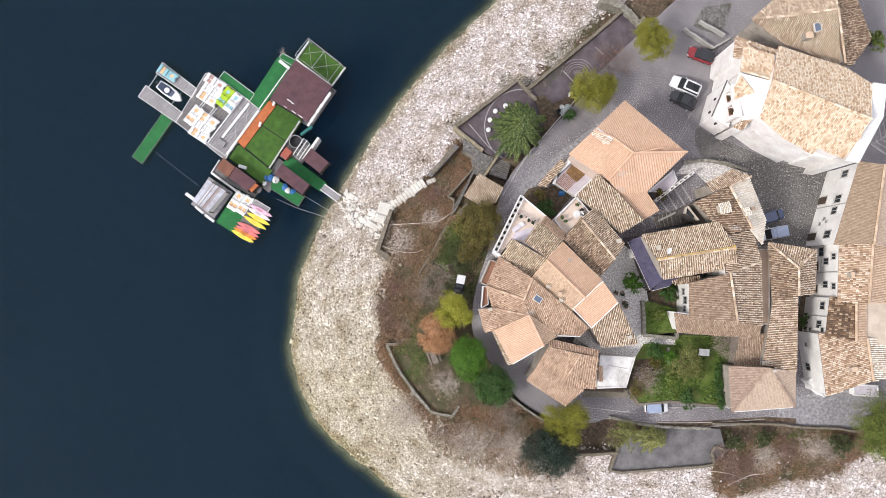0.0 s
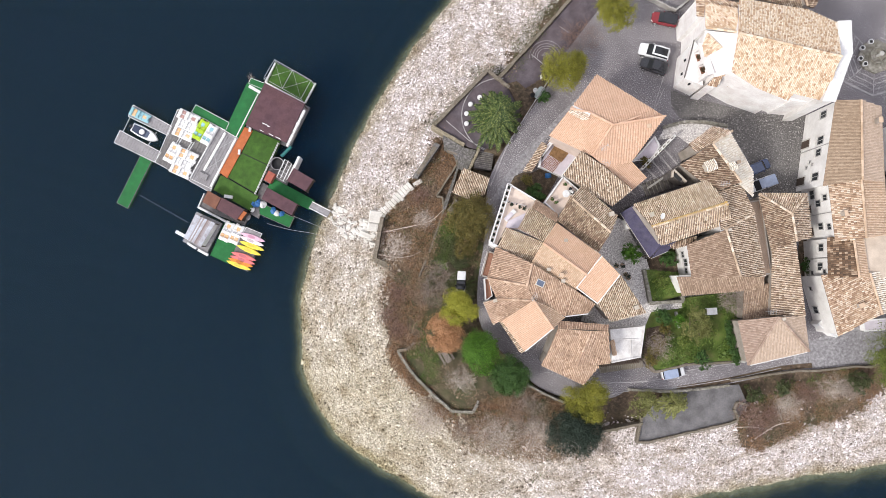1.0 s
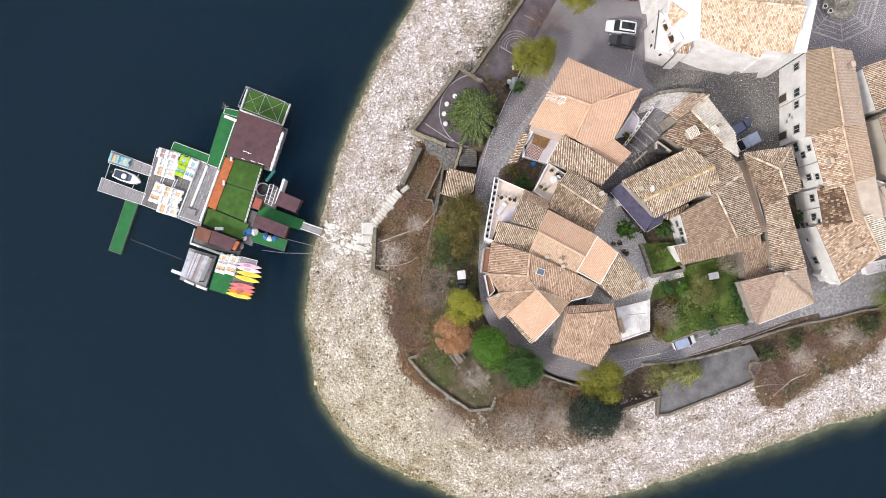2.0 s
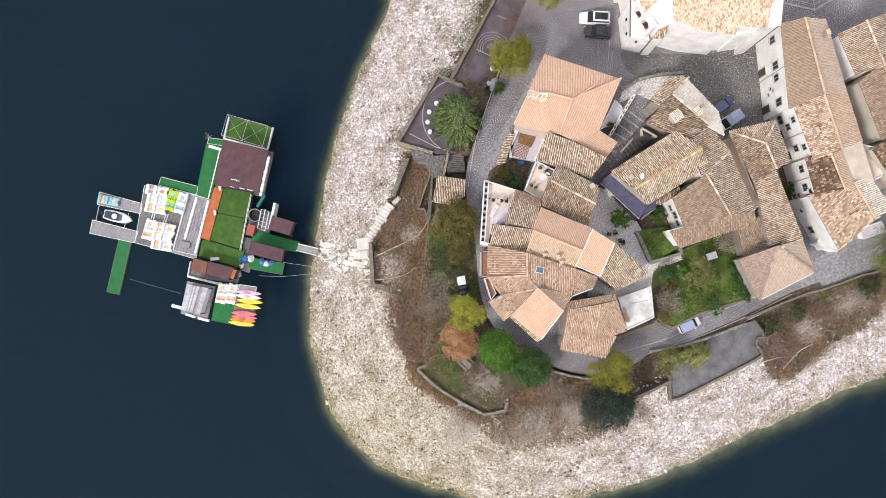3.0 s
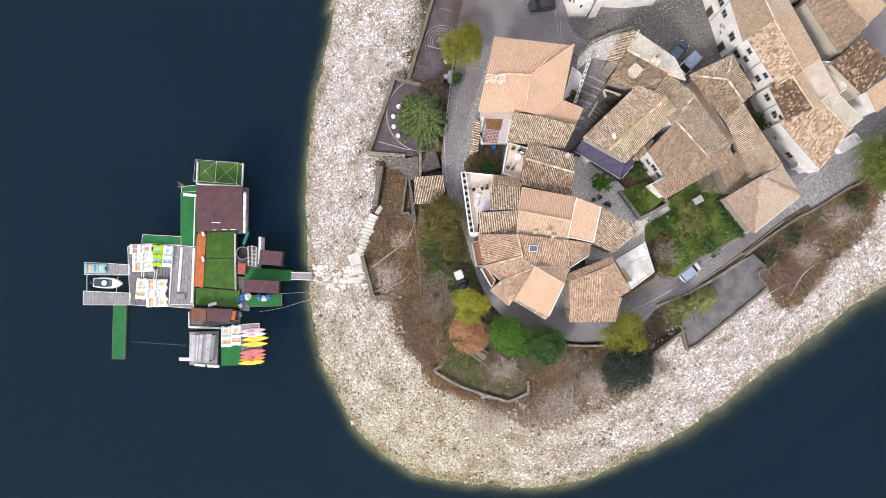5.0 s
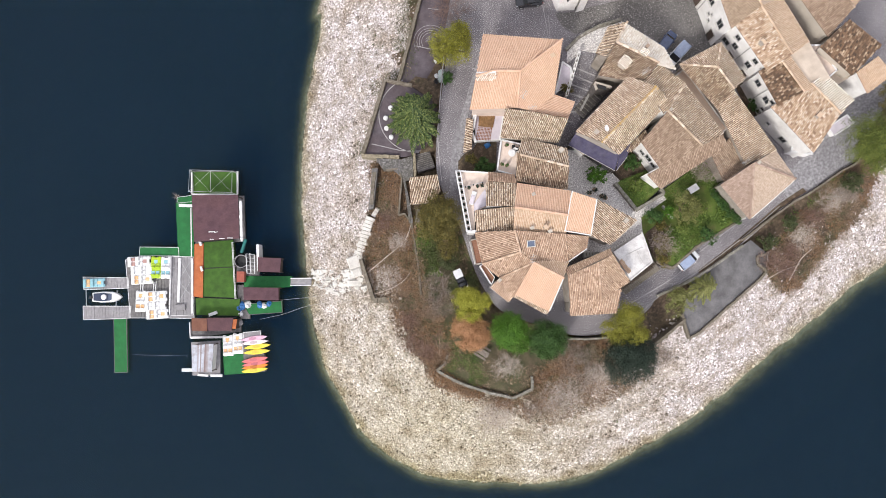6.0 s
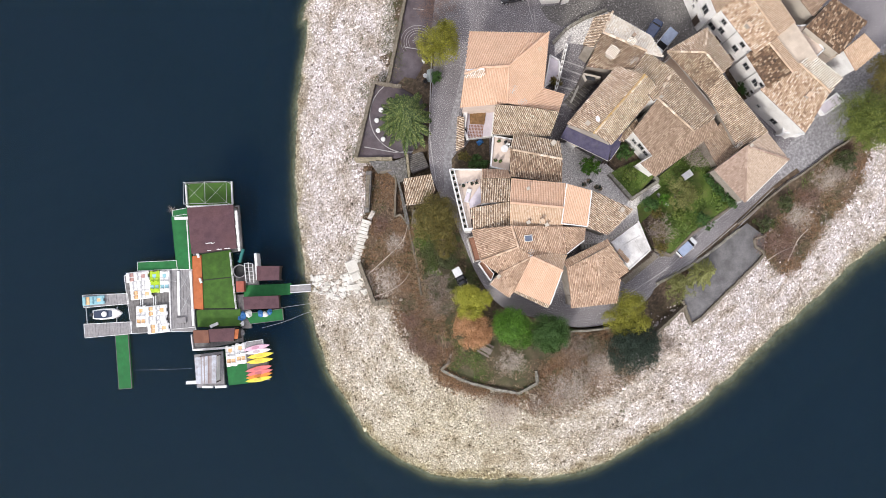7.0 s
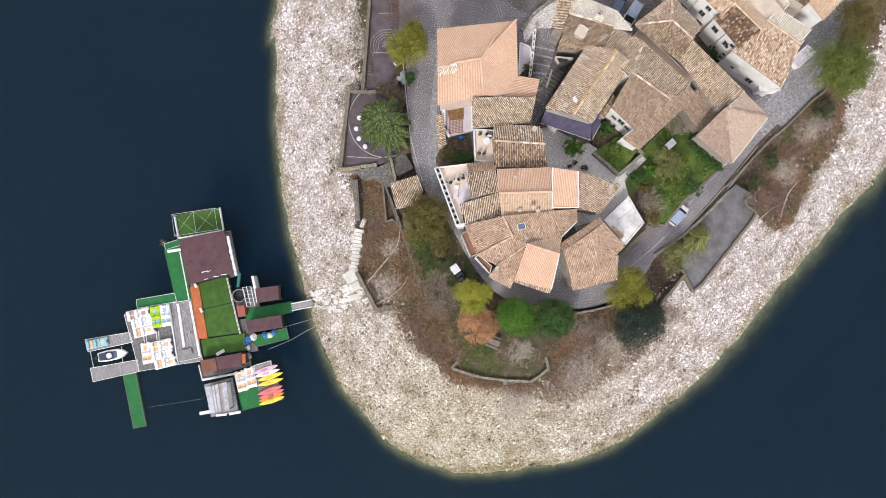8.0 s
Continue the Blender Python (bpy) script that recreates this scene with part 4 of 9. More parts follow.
def house(name, label, planes, base, wall=M_PLASTER, eave=0.3, category="house"):
    """planes: (style, corners); base: ground height. Walls stand under the planes, set in by the eave."""
    pts = [q for _, poly in planes for q in poly]
    cx, cy = sum(q[0] for q in pts) / len(pts), sum(q[1] for q in pts) / len(pts)
    r = sum(math.hypot(q[0] - cx, q[1] - cy) for q in pts) / len(pts)
    k = max(0.8, 1 - eave / r)
    h = thing(name, cx, cy, base, label, category)
    planes = [(style, level(poly)) for style, poly in planes]
    FEET[h.name] = (cx, cy, k, base)
    walls = Build()
    for style, poly in planes:
        o, u, d, n = plane_of(poly)
        foot = [(cx + (q[0] - cx) * k, cy + (q[1] - cy) * k) for q in poly]
        top = [o.z - (n.x * (x - o.x) + n.y * (y - o.y)) / n.z - 0.17 for x, y in foot]
        walls.prism(foot, base - 0.6, top)
    part("wall", walls.mesh("wall", wall), h)
    for style, poly in planes:
        cover, pan, pitch, length, share, rise, wild = STYLES[style]
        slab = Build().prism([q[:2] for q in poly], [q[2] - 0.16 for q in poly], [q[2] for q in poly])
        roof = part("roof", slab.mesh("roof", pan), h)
        me = cover and tile_mesh(poly, cover, pitch, length, share, rise, wild, next(seeds))
        if me:
            part("tiles", me, roof, kind="stuff")
    for p, q in ridges(planes):
        part("ridge", cap_row(p, q, RIDGE.get(planes[0][0], M_TILE_TAN)), h, kind="stuff")
    return h


def H(*planes):
    return list(planes)


big_orange = house("orange_house", "house with a wide smooth orange tiled hip roof", H(
    ("orange", [(11.37, 31.51, 14.6), (21.48, 28.16, 15.2), (14.9, 24.8, 16.7), (11.53, 25.59, 16.4), (9.11, 25.49, 16)]),
    ("orange", [(8.98, 25.32, 15.8), (11.59, 25.71, 16), (14.96, 24.89, 16.4), (13.77, 20.63, 14.7), (7.53, 21.8, 14.1)]),
    ("orange", [(14.92, 24.83, 16.6), (21.23, 27.82, 16.2), (19.16, 21.54, 14.4), (15.92, 19.77, 14.1), (13.76, 20.61, 14.8)])), 8, M_PLASTER_PINK)
patch = [(9.2, 25.75, 16.22), (11.75, 25.2, 16.6), (11.62, 24.6, 16.4), (11.05, 24.42, 16.35), (9.0, 24.95, 16.02)]
part("tiles", tile_mesh(patch, M_TILE_PALE, 0.23, 0.36, 0.72, 0.07, 0.08, 901), big_orange, "patch of old pale tiles", "stuff")
part("flashing", Build().prism([(9.25, 26.02), (11.75, 25.45), (11.7, 25.2), (9.2, 25.76)], [16.14, 16.5, 16.5, 16.14], [16.24, 16.6, 16.6, 16.24]).mesh("flashing", M_PLASTER_WORN), big_orange, "pale mortar flashing")
part("ridge", cap_row((18.3, 27.3, 16.15), (15.4, 25.0, 16.72), M_TILE_ORANGE, 0.12), big_orange, kind="stuff")
house("orange_annex", "low annex with an orange tiled lean-to roof", H(("orange", [(16.04, 19.81, 13.9), (19.26, 21.74, 13.6), (22.03, 20.34, 12.6), (20.61, 18.23, 12.9)])), 8)
house("old_house", "old stone house with mossy mottled tiles", H(("old", [(12.14, 20.71, 15), (15.79, 19.68, 14.8), (20.41, 17.97, 13.4), (18.55, 15.18, 13), (10.85, 17.21, 14.2)])), 8, M_PLASTER_OLD)
house("old_house", "old house with a two-sided roof of uneven weathered tiles", H(
    ("old", [(13.77, 16.47, 14), (19.43, 13.88, 13.8), (18.95, 11.36, 14.8), (12.46, 14.38, 15)]),
    ("dark", [(12.46, 14.38, 15), (18.95, 11.36, 14.8), (18.38, 8.55, 13.4), (11.8, 11.15, 13.6)])), 8, M_PLASTER_OLD)
house("old_house", "house with weathered grey-brown tiles beside a terrace", H(
    ("old", [(7.72, 11.64, 14), (11.59, 10.56, 14), (10.83, 7.57, 15), (6.93, 8.33, 15)]),
    ("old", [(5.37, 8.12, 14.8), (10.83, 7.57, 15), (10.15, 4.48, 13.6), (5.14, 5.49, 13.4)])), 8)
house("orange_house", "house with a long orange two-sided tiled roof", H(
    ("orange", [(11.61, 10.51, 15), (18.48, 8.01, 15), (17.15, 4.93, 16.2), (10.53, 7.31, 16.2)]),
    ("tan", [(10.53, 7.31, 16.2), (17.15, 4.93, 16.2), (16.63, 2.6, 15), (9.91, 4.56, 15)])), 8)
house("orange_house", "narrow house with a light orange tiled roof", H(("orange", [(18.12, 7.82, 17), (21.09, 6.13, 17), (19.61, 1.84, 15.6), (16.44, 2.96, 15.6)])), 8)
house("old_house", "house end with a steep fan of old pale tiles", H(("old", [(21.61, 6.28, 15), (26.88, 2.59, 13), (22.49, -0.01, 13), (19.7, 1.94, 14.6)])), 8, M_PLASTER_OLD)
curved = house("curved_house", "large curved house with a fan of brown weathered tiled roofs", H(
    ("worn", [(4.91, 5.34, 13.4), (9.94, 4.39, 15.4), (10.14, 1.4, 15.4), (5.05, 0.9, 13.4)]),
    ("worn", [(9.94, 4.39, 15.4), (16.51, 2.59, 15.6), (16.26, -0.99, 14.4), (11.76, -0.24, 14.9), (10.14, 1.4, 15.4)]),
    ("worn", [(16.55, 2.59, 15.4), (19.64, 1.72, 14.2), (19.11, 0.22, 13.8), (16.37, -0.99, 14.2)]),
    ("worn", [(5.05, 0.9, 13.4), (10.14, 1.4, 15.4), (11.76, -0.24, 14.9), (7.01, -1.38, 13.5)]),
    ("worn", [(7.01, -1.38, 13.5), (11.76, -0.24, 14.9), (8.84, -3.97, 13.3), (7.43, -4.75, 12.8), (5.53, -2.39, 12.8)])), 8)
house("orange_house", "low house with a square light orange tiled roof", H(
    ("orange", [(11.51, -0.23, 15.6), (14.97, -3.04, 15.6), (12.49, -7.04, 13.6), (8.5, -3.95, 13.6)]),
    ("tan", [(11.51, -0.23, 15.6), (14.13, -0.53, 15), (16.18, -1.21, 14.4), (14.97, -3.04, 15.6)])), 8)
south_house = house("south_house", "house with an orange-brown hipped tiled roof above the road", H(
    ("worn", [(15.72, -1.89, 14.4), (22.11, -0.54, 14.4), (22.1, -1.28, 15), (15.67, -2.84, 15)]),
    ("worn", [(15.67, -2.84, 15), (19.83, -1.94, 15.4), (19.62, -6.94, 13.8), (15.41, -6.8, 13.8)]),
    ("worn", [(19.83, -1.94, 15.4), (22.1, -1.28, 15), (23.97, -5.31, 13.4), (19.62, -6.94, 13.8)]),
    ("worn", [(15.42, -6.88, 13.7), (22.57, -6.06, 13.5), (21.5, -9.15, 12.8), (15.19, -8.24, 12.8)])), 8, M_PLASTER_OLD)
long_house = house("long_house", "long house with old tiles and a yellow ridge pipe", H(
    ("old", [(20.66, 15.66, 15.4), (29.15, 21.56, 15.4), (32.01, 19.02, 16.8), (23.52, 13.31, 16.8)]),
    ("old", [(23.52, 13.31, 16.8), (32.01, 19.02, 16.8), (33.86, 17.26, 15.2), (25.67, 11.6, 15.2)])), 8, M_PLASTER_OLD)
tall_house = house("old_house", "tall house with striped brown tiles and two chimneys", H(
    ("dark", [(25.43, 22.78, 14.6), (28.34, 26.31, 15.6), (33.12, 22.32, 16.2), (30.55, 20.29, 15.6)]),
    ("cream_tile", [(28.34, 26.31, 15.6), (30.7, 29.02, 14.4), (35.1, 24.74, 14.4), (35.63, 21.26, 14.4), (33.12, 22.32, 16.2)]),
    ("old", [(26.09, 26.02, 13.6), (28.68, 29.46, 13.6), (30.7, 29.02, 14.4), (28.34, 26.31, 15.6), (26.98, 24.93, 14.6)])), 8, M_PLASTER_OLD)
court_house = house("old_house", "house with brown and pale tiled slopes round a court", H(
    ("old", [(30.55, 20.29, 15.6), (33.67, 22.49, 15), (36.55, 19.22, 14.6), (32.46, 15.6, 16)]),
    ("brown", [(29.18, 12.7, 14.4), (32.91, 15.75, 16), (36.34, 10.43, 16), (31.13, 8.36, 14.4)]),
    ("old", [(32.92, 15.9, 16), (36.55, 19.22, 14.6), (40.15, 11.54, 14.4), (36.34, 10.43, 16)]),
    ("brown", [(29.22, 8.29, 13.6), (37.13, 10.65, 14.2), (40.34, 11.59, 14), (40.93, 10.11, 13), (35.84, 8.05, 12.8), (31.05, 6.22, 12.6)])), 8)
house("old_house", "long narrow house with weathered old tiles", H(
    ("old", [(36.81, 22.19, 13.8), (42.96, 23.96, 13.8), (40.95, 20.39, 15.4)]),
    ("old", [(42.96, 23.96, 13.8), (45.09, 18.45, 13.8), (42.6, 17.09, 15.2), (40.95, 20.39, 15.4)]),
    ("dark", [(36.81, 22.19, 13.8), (40.95, 20.39, 15.4), (42.6, 17.09, 15.2), (40.64, 15.3, 13.4)]),
    ("old", [(40.64, 15.3, 13.4), (42.71, 17.13, 15), (46.55, 7.95, 14.6), (42.96, 7.01, 13.2)])), 8, M_PLASTER_OLD)
hip_house = house("hip_house", "corner house with a smooth pinkish-brown hipped roof", H(
    ("pink", [(38.97, 5.03, 13), (42.87, 6.84, 15.3), (41.72, -0.32, 13)]),
    ("smooth", [(42.87, 6.84, 15.3), (49.05, 3.8, 13), (41.72, -0.32, 13)]),
    ("smooth", [(42.87, 6.84, 15.3), (46.95, 8.04, 13.6), (49.05, 3.8, 13)])), 8, M_PLASTER_OLD)
part("eave_board", Build().tube((48.9, 3.6, 12.9), (42.1, -0.25, 12.9), 0.09, n=6).mesh("eave_board", M_WHITE), hip_house, "worn white eave board")
house("low_house", "low wing with purplish brown roof tiles", H(("brown", [(38.89, 9.48, 12.4), (42.09, 11.26, 12.4), (44.38, 7.22, 11.6), (40.15, 5.35, 11.6)])), 8, M_PLASTER_OLD)
row_a = house("row_house", "tall white row house with brown and tan roof slopes", H(
    ("fine", [(42.68, 36.81, 15.2), (45.19, 37.18, 16.6), (47.86, 26.99, 16.6), (44.18, 25.24, 15.2)]),
    ("smooth", [(45.19, 37.18, 16.6), (48.68, 37.64, 15.2), (51.62, 28.05, 15.2), (47.86, 26.99, 16.6)])), 8, eave=0.2)
row_b = house("row_house", "white row house with mottled tan roof tiles", H(
    ("mix", [(44.8, 25.94, 14.9), (47.95, 27.35, 16.2), (50.6, 19.87, 16.2), (47.67, 18.59, 14.9)]),
    ("tan", [(47.95, 27.35, 16.2), (51.6, 28.5, 15), (53.92, 21.37, 15), (50.6, 19.87, 16.2)])), 8, eave=0.2)
row_c = house("row_house", "white row house with dark mottled tiles and a tan terrace", H(
    ("black", [(46.86, 18.97, 14.2), (49.41, 20.04, 15.2), (51.56, 14.88, 15.2), (48.45, 13.76, 14.2)]),
    ("tan", [(49.41, 20.04, 15.2), (50.81, 20.64, 14.9), (53.1, 15.08, 14.9), (51.56, 14.88, 15.2)]),
    ("screed", [(50.99, 20.71, 14.6), (53.97, 22.08, 14.6), (55.93, 16.14, 14.5), (53.35, 15.15, 14.5)])), 8, eave=0.2)
row_d = house("row_house", "white end house with strongly mottled brown tiles", H(
    ("mix", [(47.62, 13.98, 13.8), (53.03, 15.86, 14.8), (56.07, 11.11, 14.6), (52.09, 6.76, 13.4)]),
    ("pale", [(53.03, 15.86, 14.8), (55.55, 16.73, 14.2), (58.62, 12.48, 14), (56.07, 11.11, 14.6)])), 8, eave=0.2)
house("back_house", "house behind the row with brown and pale tiles", H(
    ("brown", [(53.87, 29.62, 14.2), (56.18, 31.84, 15.3), (60.63, 24.62, 15.3), (57.23, 21.72, 14.2)]),
    ("tan", [(56.18, 31.84, 15.3), (60.43, 34.19, 14.4), (64.39, 27.19, 14.4), (60.63, 24.62, 15.3)])), 8, M_PLASTER_CREAM, 0.2)
house("back_house", "house behind the row with mossy mottled old tiles", H(
    ("old", [(51.27, 36.29, 13.8), (53.99, 37.68, 15.4), (56.56, 31.49, 15.4), (53.77, 30.7, 13.8)]),
    ("old", [(53.99, 37.68, 15.4), (58.93, 39.87, 14), (61.91, 33.88, 14), (56.56, 31.49, 15.4)])), 8, M_PLASTER, 0.2)
house("back_house", "house behind the row with dark old tiles", H(("black", [(55.52, 20.52, 14.6), (59.36, 23.05, 15.8), (62.93, 18.87, 15.6), (59.05, 15.88, 14.2)])), 8, M_PLASTER_CREAM, 0.2)
house("back_house", "white house with a smooth tan roof at the lower road", H(("tan", [(59.79, 16.23, 14.2), (62.66, 17.64, 14.8), (64.25, 14.92, 14.6), (60.79, 13.15, 13.8)])), 8, eave=0.2)
house("back_house", "pale house between old tiled roofs", H(("screed", [(56.37, 18.16, 12), (60.89, 18.77, 12), (61.49, 16.63, 12), (57.45, 15.14, 12)])), 8, M_PLASTER_CREAM, 0.1)

church_planes = H(
    ("church", [(26.43, 39.51, 20), (39.57, 40.21, 20), (40.32, 35.52, 17), (36.27, 35.35, 17), (36.18, 34.5, 16.5), (31.73, 34.8, 16.8), (27.74, 35.67, 17.5)]),
    ("church", [(26.43, 39.51, 20), (26.33, 45.59, 17), (30.81, 46.17, 16.8), (35.55, 46.87, 16.6), (39.54, 45.91, 17), (39.57, 40.21, 20)]),
    ("church", [(22.06, 43.53, 17.5), (26.03, 43.72, 18), (27.09, 40.36, 18.3), (22.81, 40.35, 17.8)]),
    ("mix", [(20.83, 44.81, 16.4), (26.76, 45.12, 16.8), (26.47, 43.9, 16.9), (22.3, 43.7, 16.5)]),
    ("mix", [(20.93, 44.6, 16.4), (22.25, 43.8, 16.6), (22.6, 42.2, 16.6), (21.7, 42.1, 16.4)]),
    ("worn_white", [(23.0, 40.0, 17.8), (27.17, 40.13, 18.3), (27.8, 35.76, 17.3), (26.3, 35.0, 15.6), (23.5, 37.6, 16.4)]))
church = house("church", "large whitewashed church with pale mottled tile roofs", church_planes, 8, M_CHURCH, 0.35, "church")
house("presbytery", "house with a hipped roof of mossy brown tiles", H(
    ("old", [(22.19, 48.51, 14.6), (24.52, 53.7, 14.6), (30.31, 57, 15), (31.26, 53.22, 17), (26.41, 50.44, 16.6)]),
    ("old", [(22.19, 48.51, 14.6), (26.41, 50.44, 16.6), (31.26, 53.22, 17), (35.81, 48.15, 14.6), (27.52, 47.68, 14.6)]),
    ("dark", [(31.26, 53.22, 17), (30.31, 57, 15), (33.53, 57.82, 14.6), (38.31, 53.65, 14.4), (36.87, 48.29, 14.4), (35.81, 48.15, 14.6)])), 8, M_PLASTER_OLD)

# ---- trees ----
M_LEAF = {
    "olive": leaf_material("olive_yellow_leaves", (0.1, 0.11, 0.01), (0.25, 0.245, 0.022), (0.4, 0.37, 0.05)),
    "dull": leaf_material("dull_olive_leaves", (0.065, 0.06, 0.013), (0.145, 0.122, 0.024), (0.26, 0.2, 0.048)),
    "lime": leaf_material("lime_leaves", (0.16, 0.18, 0.014), (0.36, 0.36, 0.03), (0.56, 0.52, 0.08)),
    "rust": leaf_material("rust_leaves", (0.26, 0.12, 0.05), (0.54, 0.28, 0.13), (0.72, 0.44, 0.25)),
    "green": leaf_material("fresh_green_leaves", (0.025, 0.08, 0.004), (0.075, 0.2, 0.009), (0.16, 0.33, 0.025)),
    "deep": leaf_material("deep_green_leaves", (0.018, 0.055, 0.009), (0.045, 0.115, 0.018), (0.1, 0.19, 0.04)),
    "blue": leaf_material("dark_bluish_leaves", (0.008, 0.02, 0.012), (0.02, 0.04, 0.025), (0.05, 0.075, 0.05)),
    "fir": leaf_material("fir_needles", (0.02, 0.045, 0.011), (0.075, 0.125, 0.028), (0.28, 0.32, 0.1)),
    "wisp": leaf_material("pale_olive_leaves", (0.1, 0.11, 0.03), (0.2, 0.21, 0.06), (0.32, 0.32, 0.11)),
    "mid": leaf_material("olive_green_leaves", (0.05, 0.075, 0.01), (0.125, 0.165, 0.02), (0.25, 0.28, 0.05)),
    "weed": leaf_material("weedy_leaves", (0.025, 0.04, 0.012), (0.07, 0.09, 0.03), (0.14, 0.16, 0.06)),
    "garden": leaf_material("soft_green_leaves", (0.06, 0.1, 0.012), (0.14, 0.2, 0.03), (0.25, 0.3, 0.07)),
}


def crown_mesh(r, rz, n, leaf, material, seed, lobes=7, squash=1.0, spread=1.0):
    """Leaves gathered in clumps over an uneven set of lobes."""
    rng = np.random.default_rng(seed)
    ang = rng.uniform(0, math.tau, lobes)
    rad = rng.uniform(0.25, 0.62, lobes) * r * spread
    cen = np.stack([rad * np.cos(ang), rad * np.sin(ang) * squash, rng.uniform(-0.35, 0.4, lobes) * rz], 1)
    cen[0] = 0
    size = rng.uniform(0.36, 0.56, lobes) * r * (1.6 - 0.6 * spread)
    size[0] = (1.08 - 0.42 * spread) * r
    m = max(60, n // 34)
    lob = rng.integers(0, lobes, m)
    v = rng.normal(size=(m, 3))
    v /= np.linalg.norm(v, axis=1)[:, None]
    v[:, 2] = np.abs(v[:, 2]) * 1.0 - 0.35 * (rng.random(m) < 0.35)
    tuft = cen[lob] + v * (size[lob] * rng.uniform(0.72, 1.05, m))[:, None] * np.array([1, squash, rz / r])
    pick = rng.integers(0, m, n)
    c = tuft[pick] + rng.normal(0, 0.05 * r + 0.035, (n, 3)) * np.array([1, 1, 0.7])
    nr = v[pick] + rng.normal(0, 0.55, (n, 3))
    nr /= np.linalg.norm(nr, axis=1)[:, None]
    t = np.cross(nr, rng.normal(size=(n, 3)))
    t /= np.linalg.norm(t, axis=1)[:, None]
    b = np.cross(nr, t)
    s = (leaf * rng.uniform(0.6, 1.4, n))[:, None]
    out = np.stack([c - t * s, c + b * s * 0.55 - nr * s * 0.15, c + t * s, c - b * s * 0.55 - nr * s * 0.15], 1)
    f = (np.arange(n) * 4)[:, None] + np.array([0, 1, 2, 3])
    return mesh_of("crown", out.reshape(-1, 3).tolist(), f.tolist(), material)


def tree(name, label, x, y, z, r, height, leaf, n=3200, rz=0.75, seed=1, size=0.088, lobes=8, squash=1.0, turn=0, spread=1.0):
    """Trunk with limbs up into a crown whose middle is at height - rz * r."""
    t = thing(name, x, y, z, label, "tree" if height > 2.5 else "shrub", turn=turn)
    rng = random.Random(seed)
    top = height - r * rz
    b = Build().tube((0, 0, -0.3), (0, 0, top * 0.6), 0.05 * r + 0.06, 0.04 * r + 0.04, 8)
    for i in range(7):
        a = i * math.tau / 7 + rng.uniform(-0.3, 0.3)
        b.tube((0, 0, top * rng.uniform(0.4, 0.6)), (math.cos(a) * r * 0.6, math.sin(a) * r * 0.6, top + rng.uniform(-0.2, 0.5) * r), 0.03 * r + 0.02, 0.02, 5)
    put("trunk", b.mesh("trunk", M_BARK), t)
    fine = size < 0.1
    put("crown", crown_mesh(r * (1.1 if fine else 0.95), r * rz * 1.05, int(n * (1.75 if fine else 2.6)), size if fine else size * 0.66, M_LEAF[leaf], seed, lobes, squash, spread), t, pose(0, 0, top))
    return t


tree("tree", "olive-yellow broadleaf tree beside the cobbled road", 7.54, 31.98, 7, 3.38, 6.5, "olive", 9792, 0.7, 3)
tree("tree", "olive-yellow broadleaf tree by the playground", 11.65, 42.12, 7, 2.83, 6.5, "olive", 8160, 0.7, 4)
tree("tree", "dull olive tree next to a small tiled hut", 0.33, 8.25, 6.7, 3.35, 6.5, "dull", 13500, 0.75, 5, squash=1.1, lobes=14, spread=0.6)
tree("tree", "lime-yellow tree by the road bend", 3.06, -4.08, 6.5, 2.99, 6.5, "lime", 9248, 0.7, 6, squash=0.8)
tree("tree", "rust-coloured autumn tree in the garden", 1.27, -8.13, 6.3, 3.42, 5.2, "rust", 9792, 0.6, 7, squash=0.85)
tree("tree", "dense bright green rounded tree", 7.18, -9.2, 6.3, 3.25, 6.3, "green", 15500, 0.78, 8, lobes=16, spread=0.5)
tree("tree", "dense green rounded tree", 11.67, -11.03, 6.3, 3.05, 5.8, "deep", 14500, 0.78, 9, lobes=16, spread=0.5)
tree("tree", "olive-green tree beside the road", 22.69, -11.27, 6.5, 3.3, 6.5, "olive", 9792, 0.7, 10, squash=0.85)
tree("tree", "dark evergreen tree above the shore", 22.63, -15.88, 5.5, 4.1, 7.8, "blue", 17000, 0.75, 11, lobes=14, spread=0.7)
tree("tree", "light olive tree by the parking bay", 30.5, -9.59, 6.6, 2.15, 5, "wisp", 2600, 0.7, 12)
tree("tree", "soft green garden tree", 34.14, 2.96, 8, 2.36, 5, "wisp", 3600, 0.6, 13)
tree("tree", "large olive-green tree by the lower road", 61.62, 6.94, 7.5, 4.6, 8.2, "mid", 17000, 0.72, 14, lobes=14, spread=0.65)


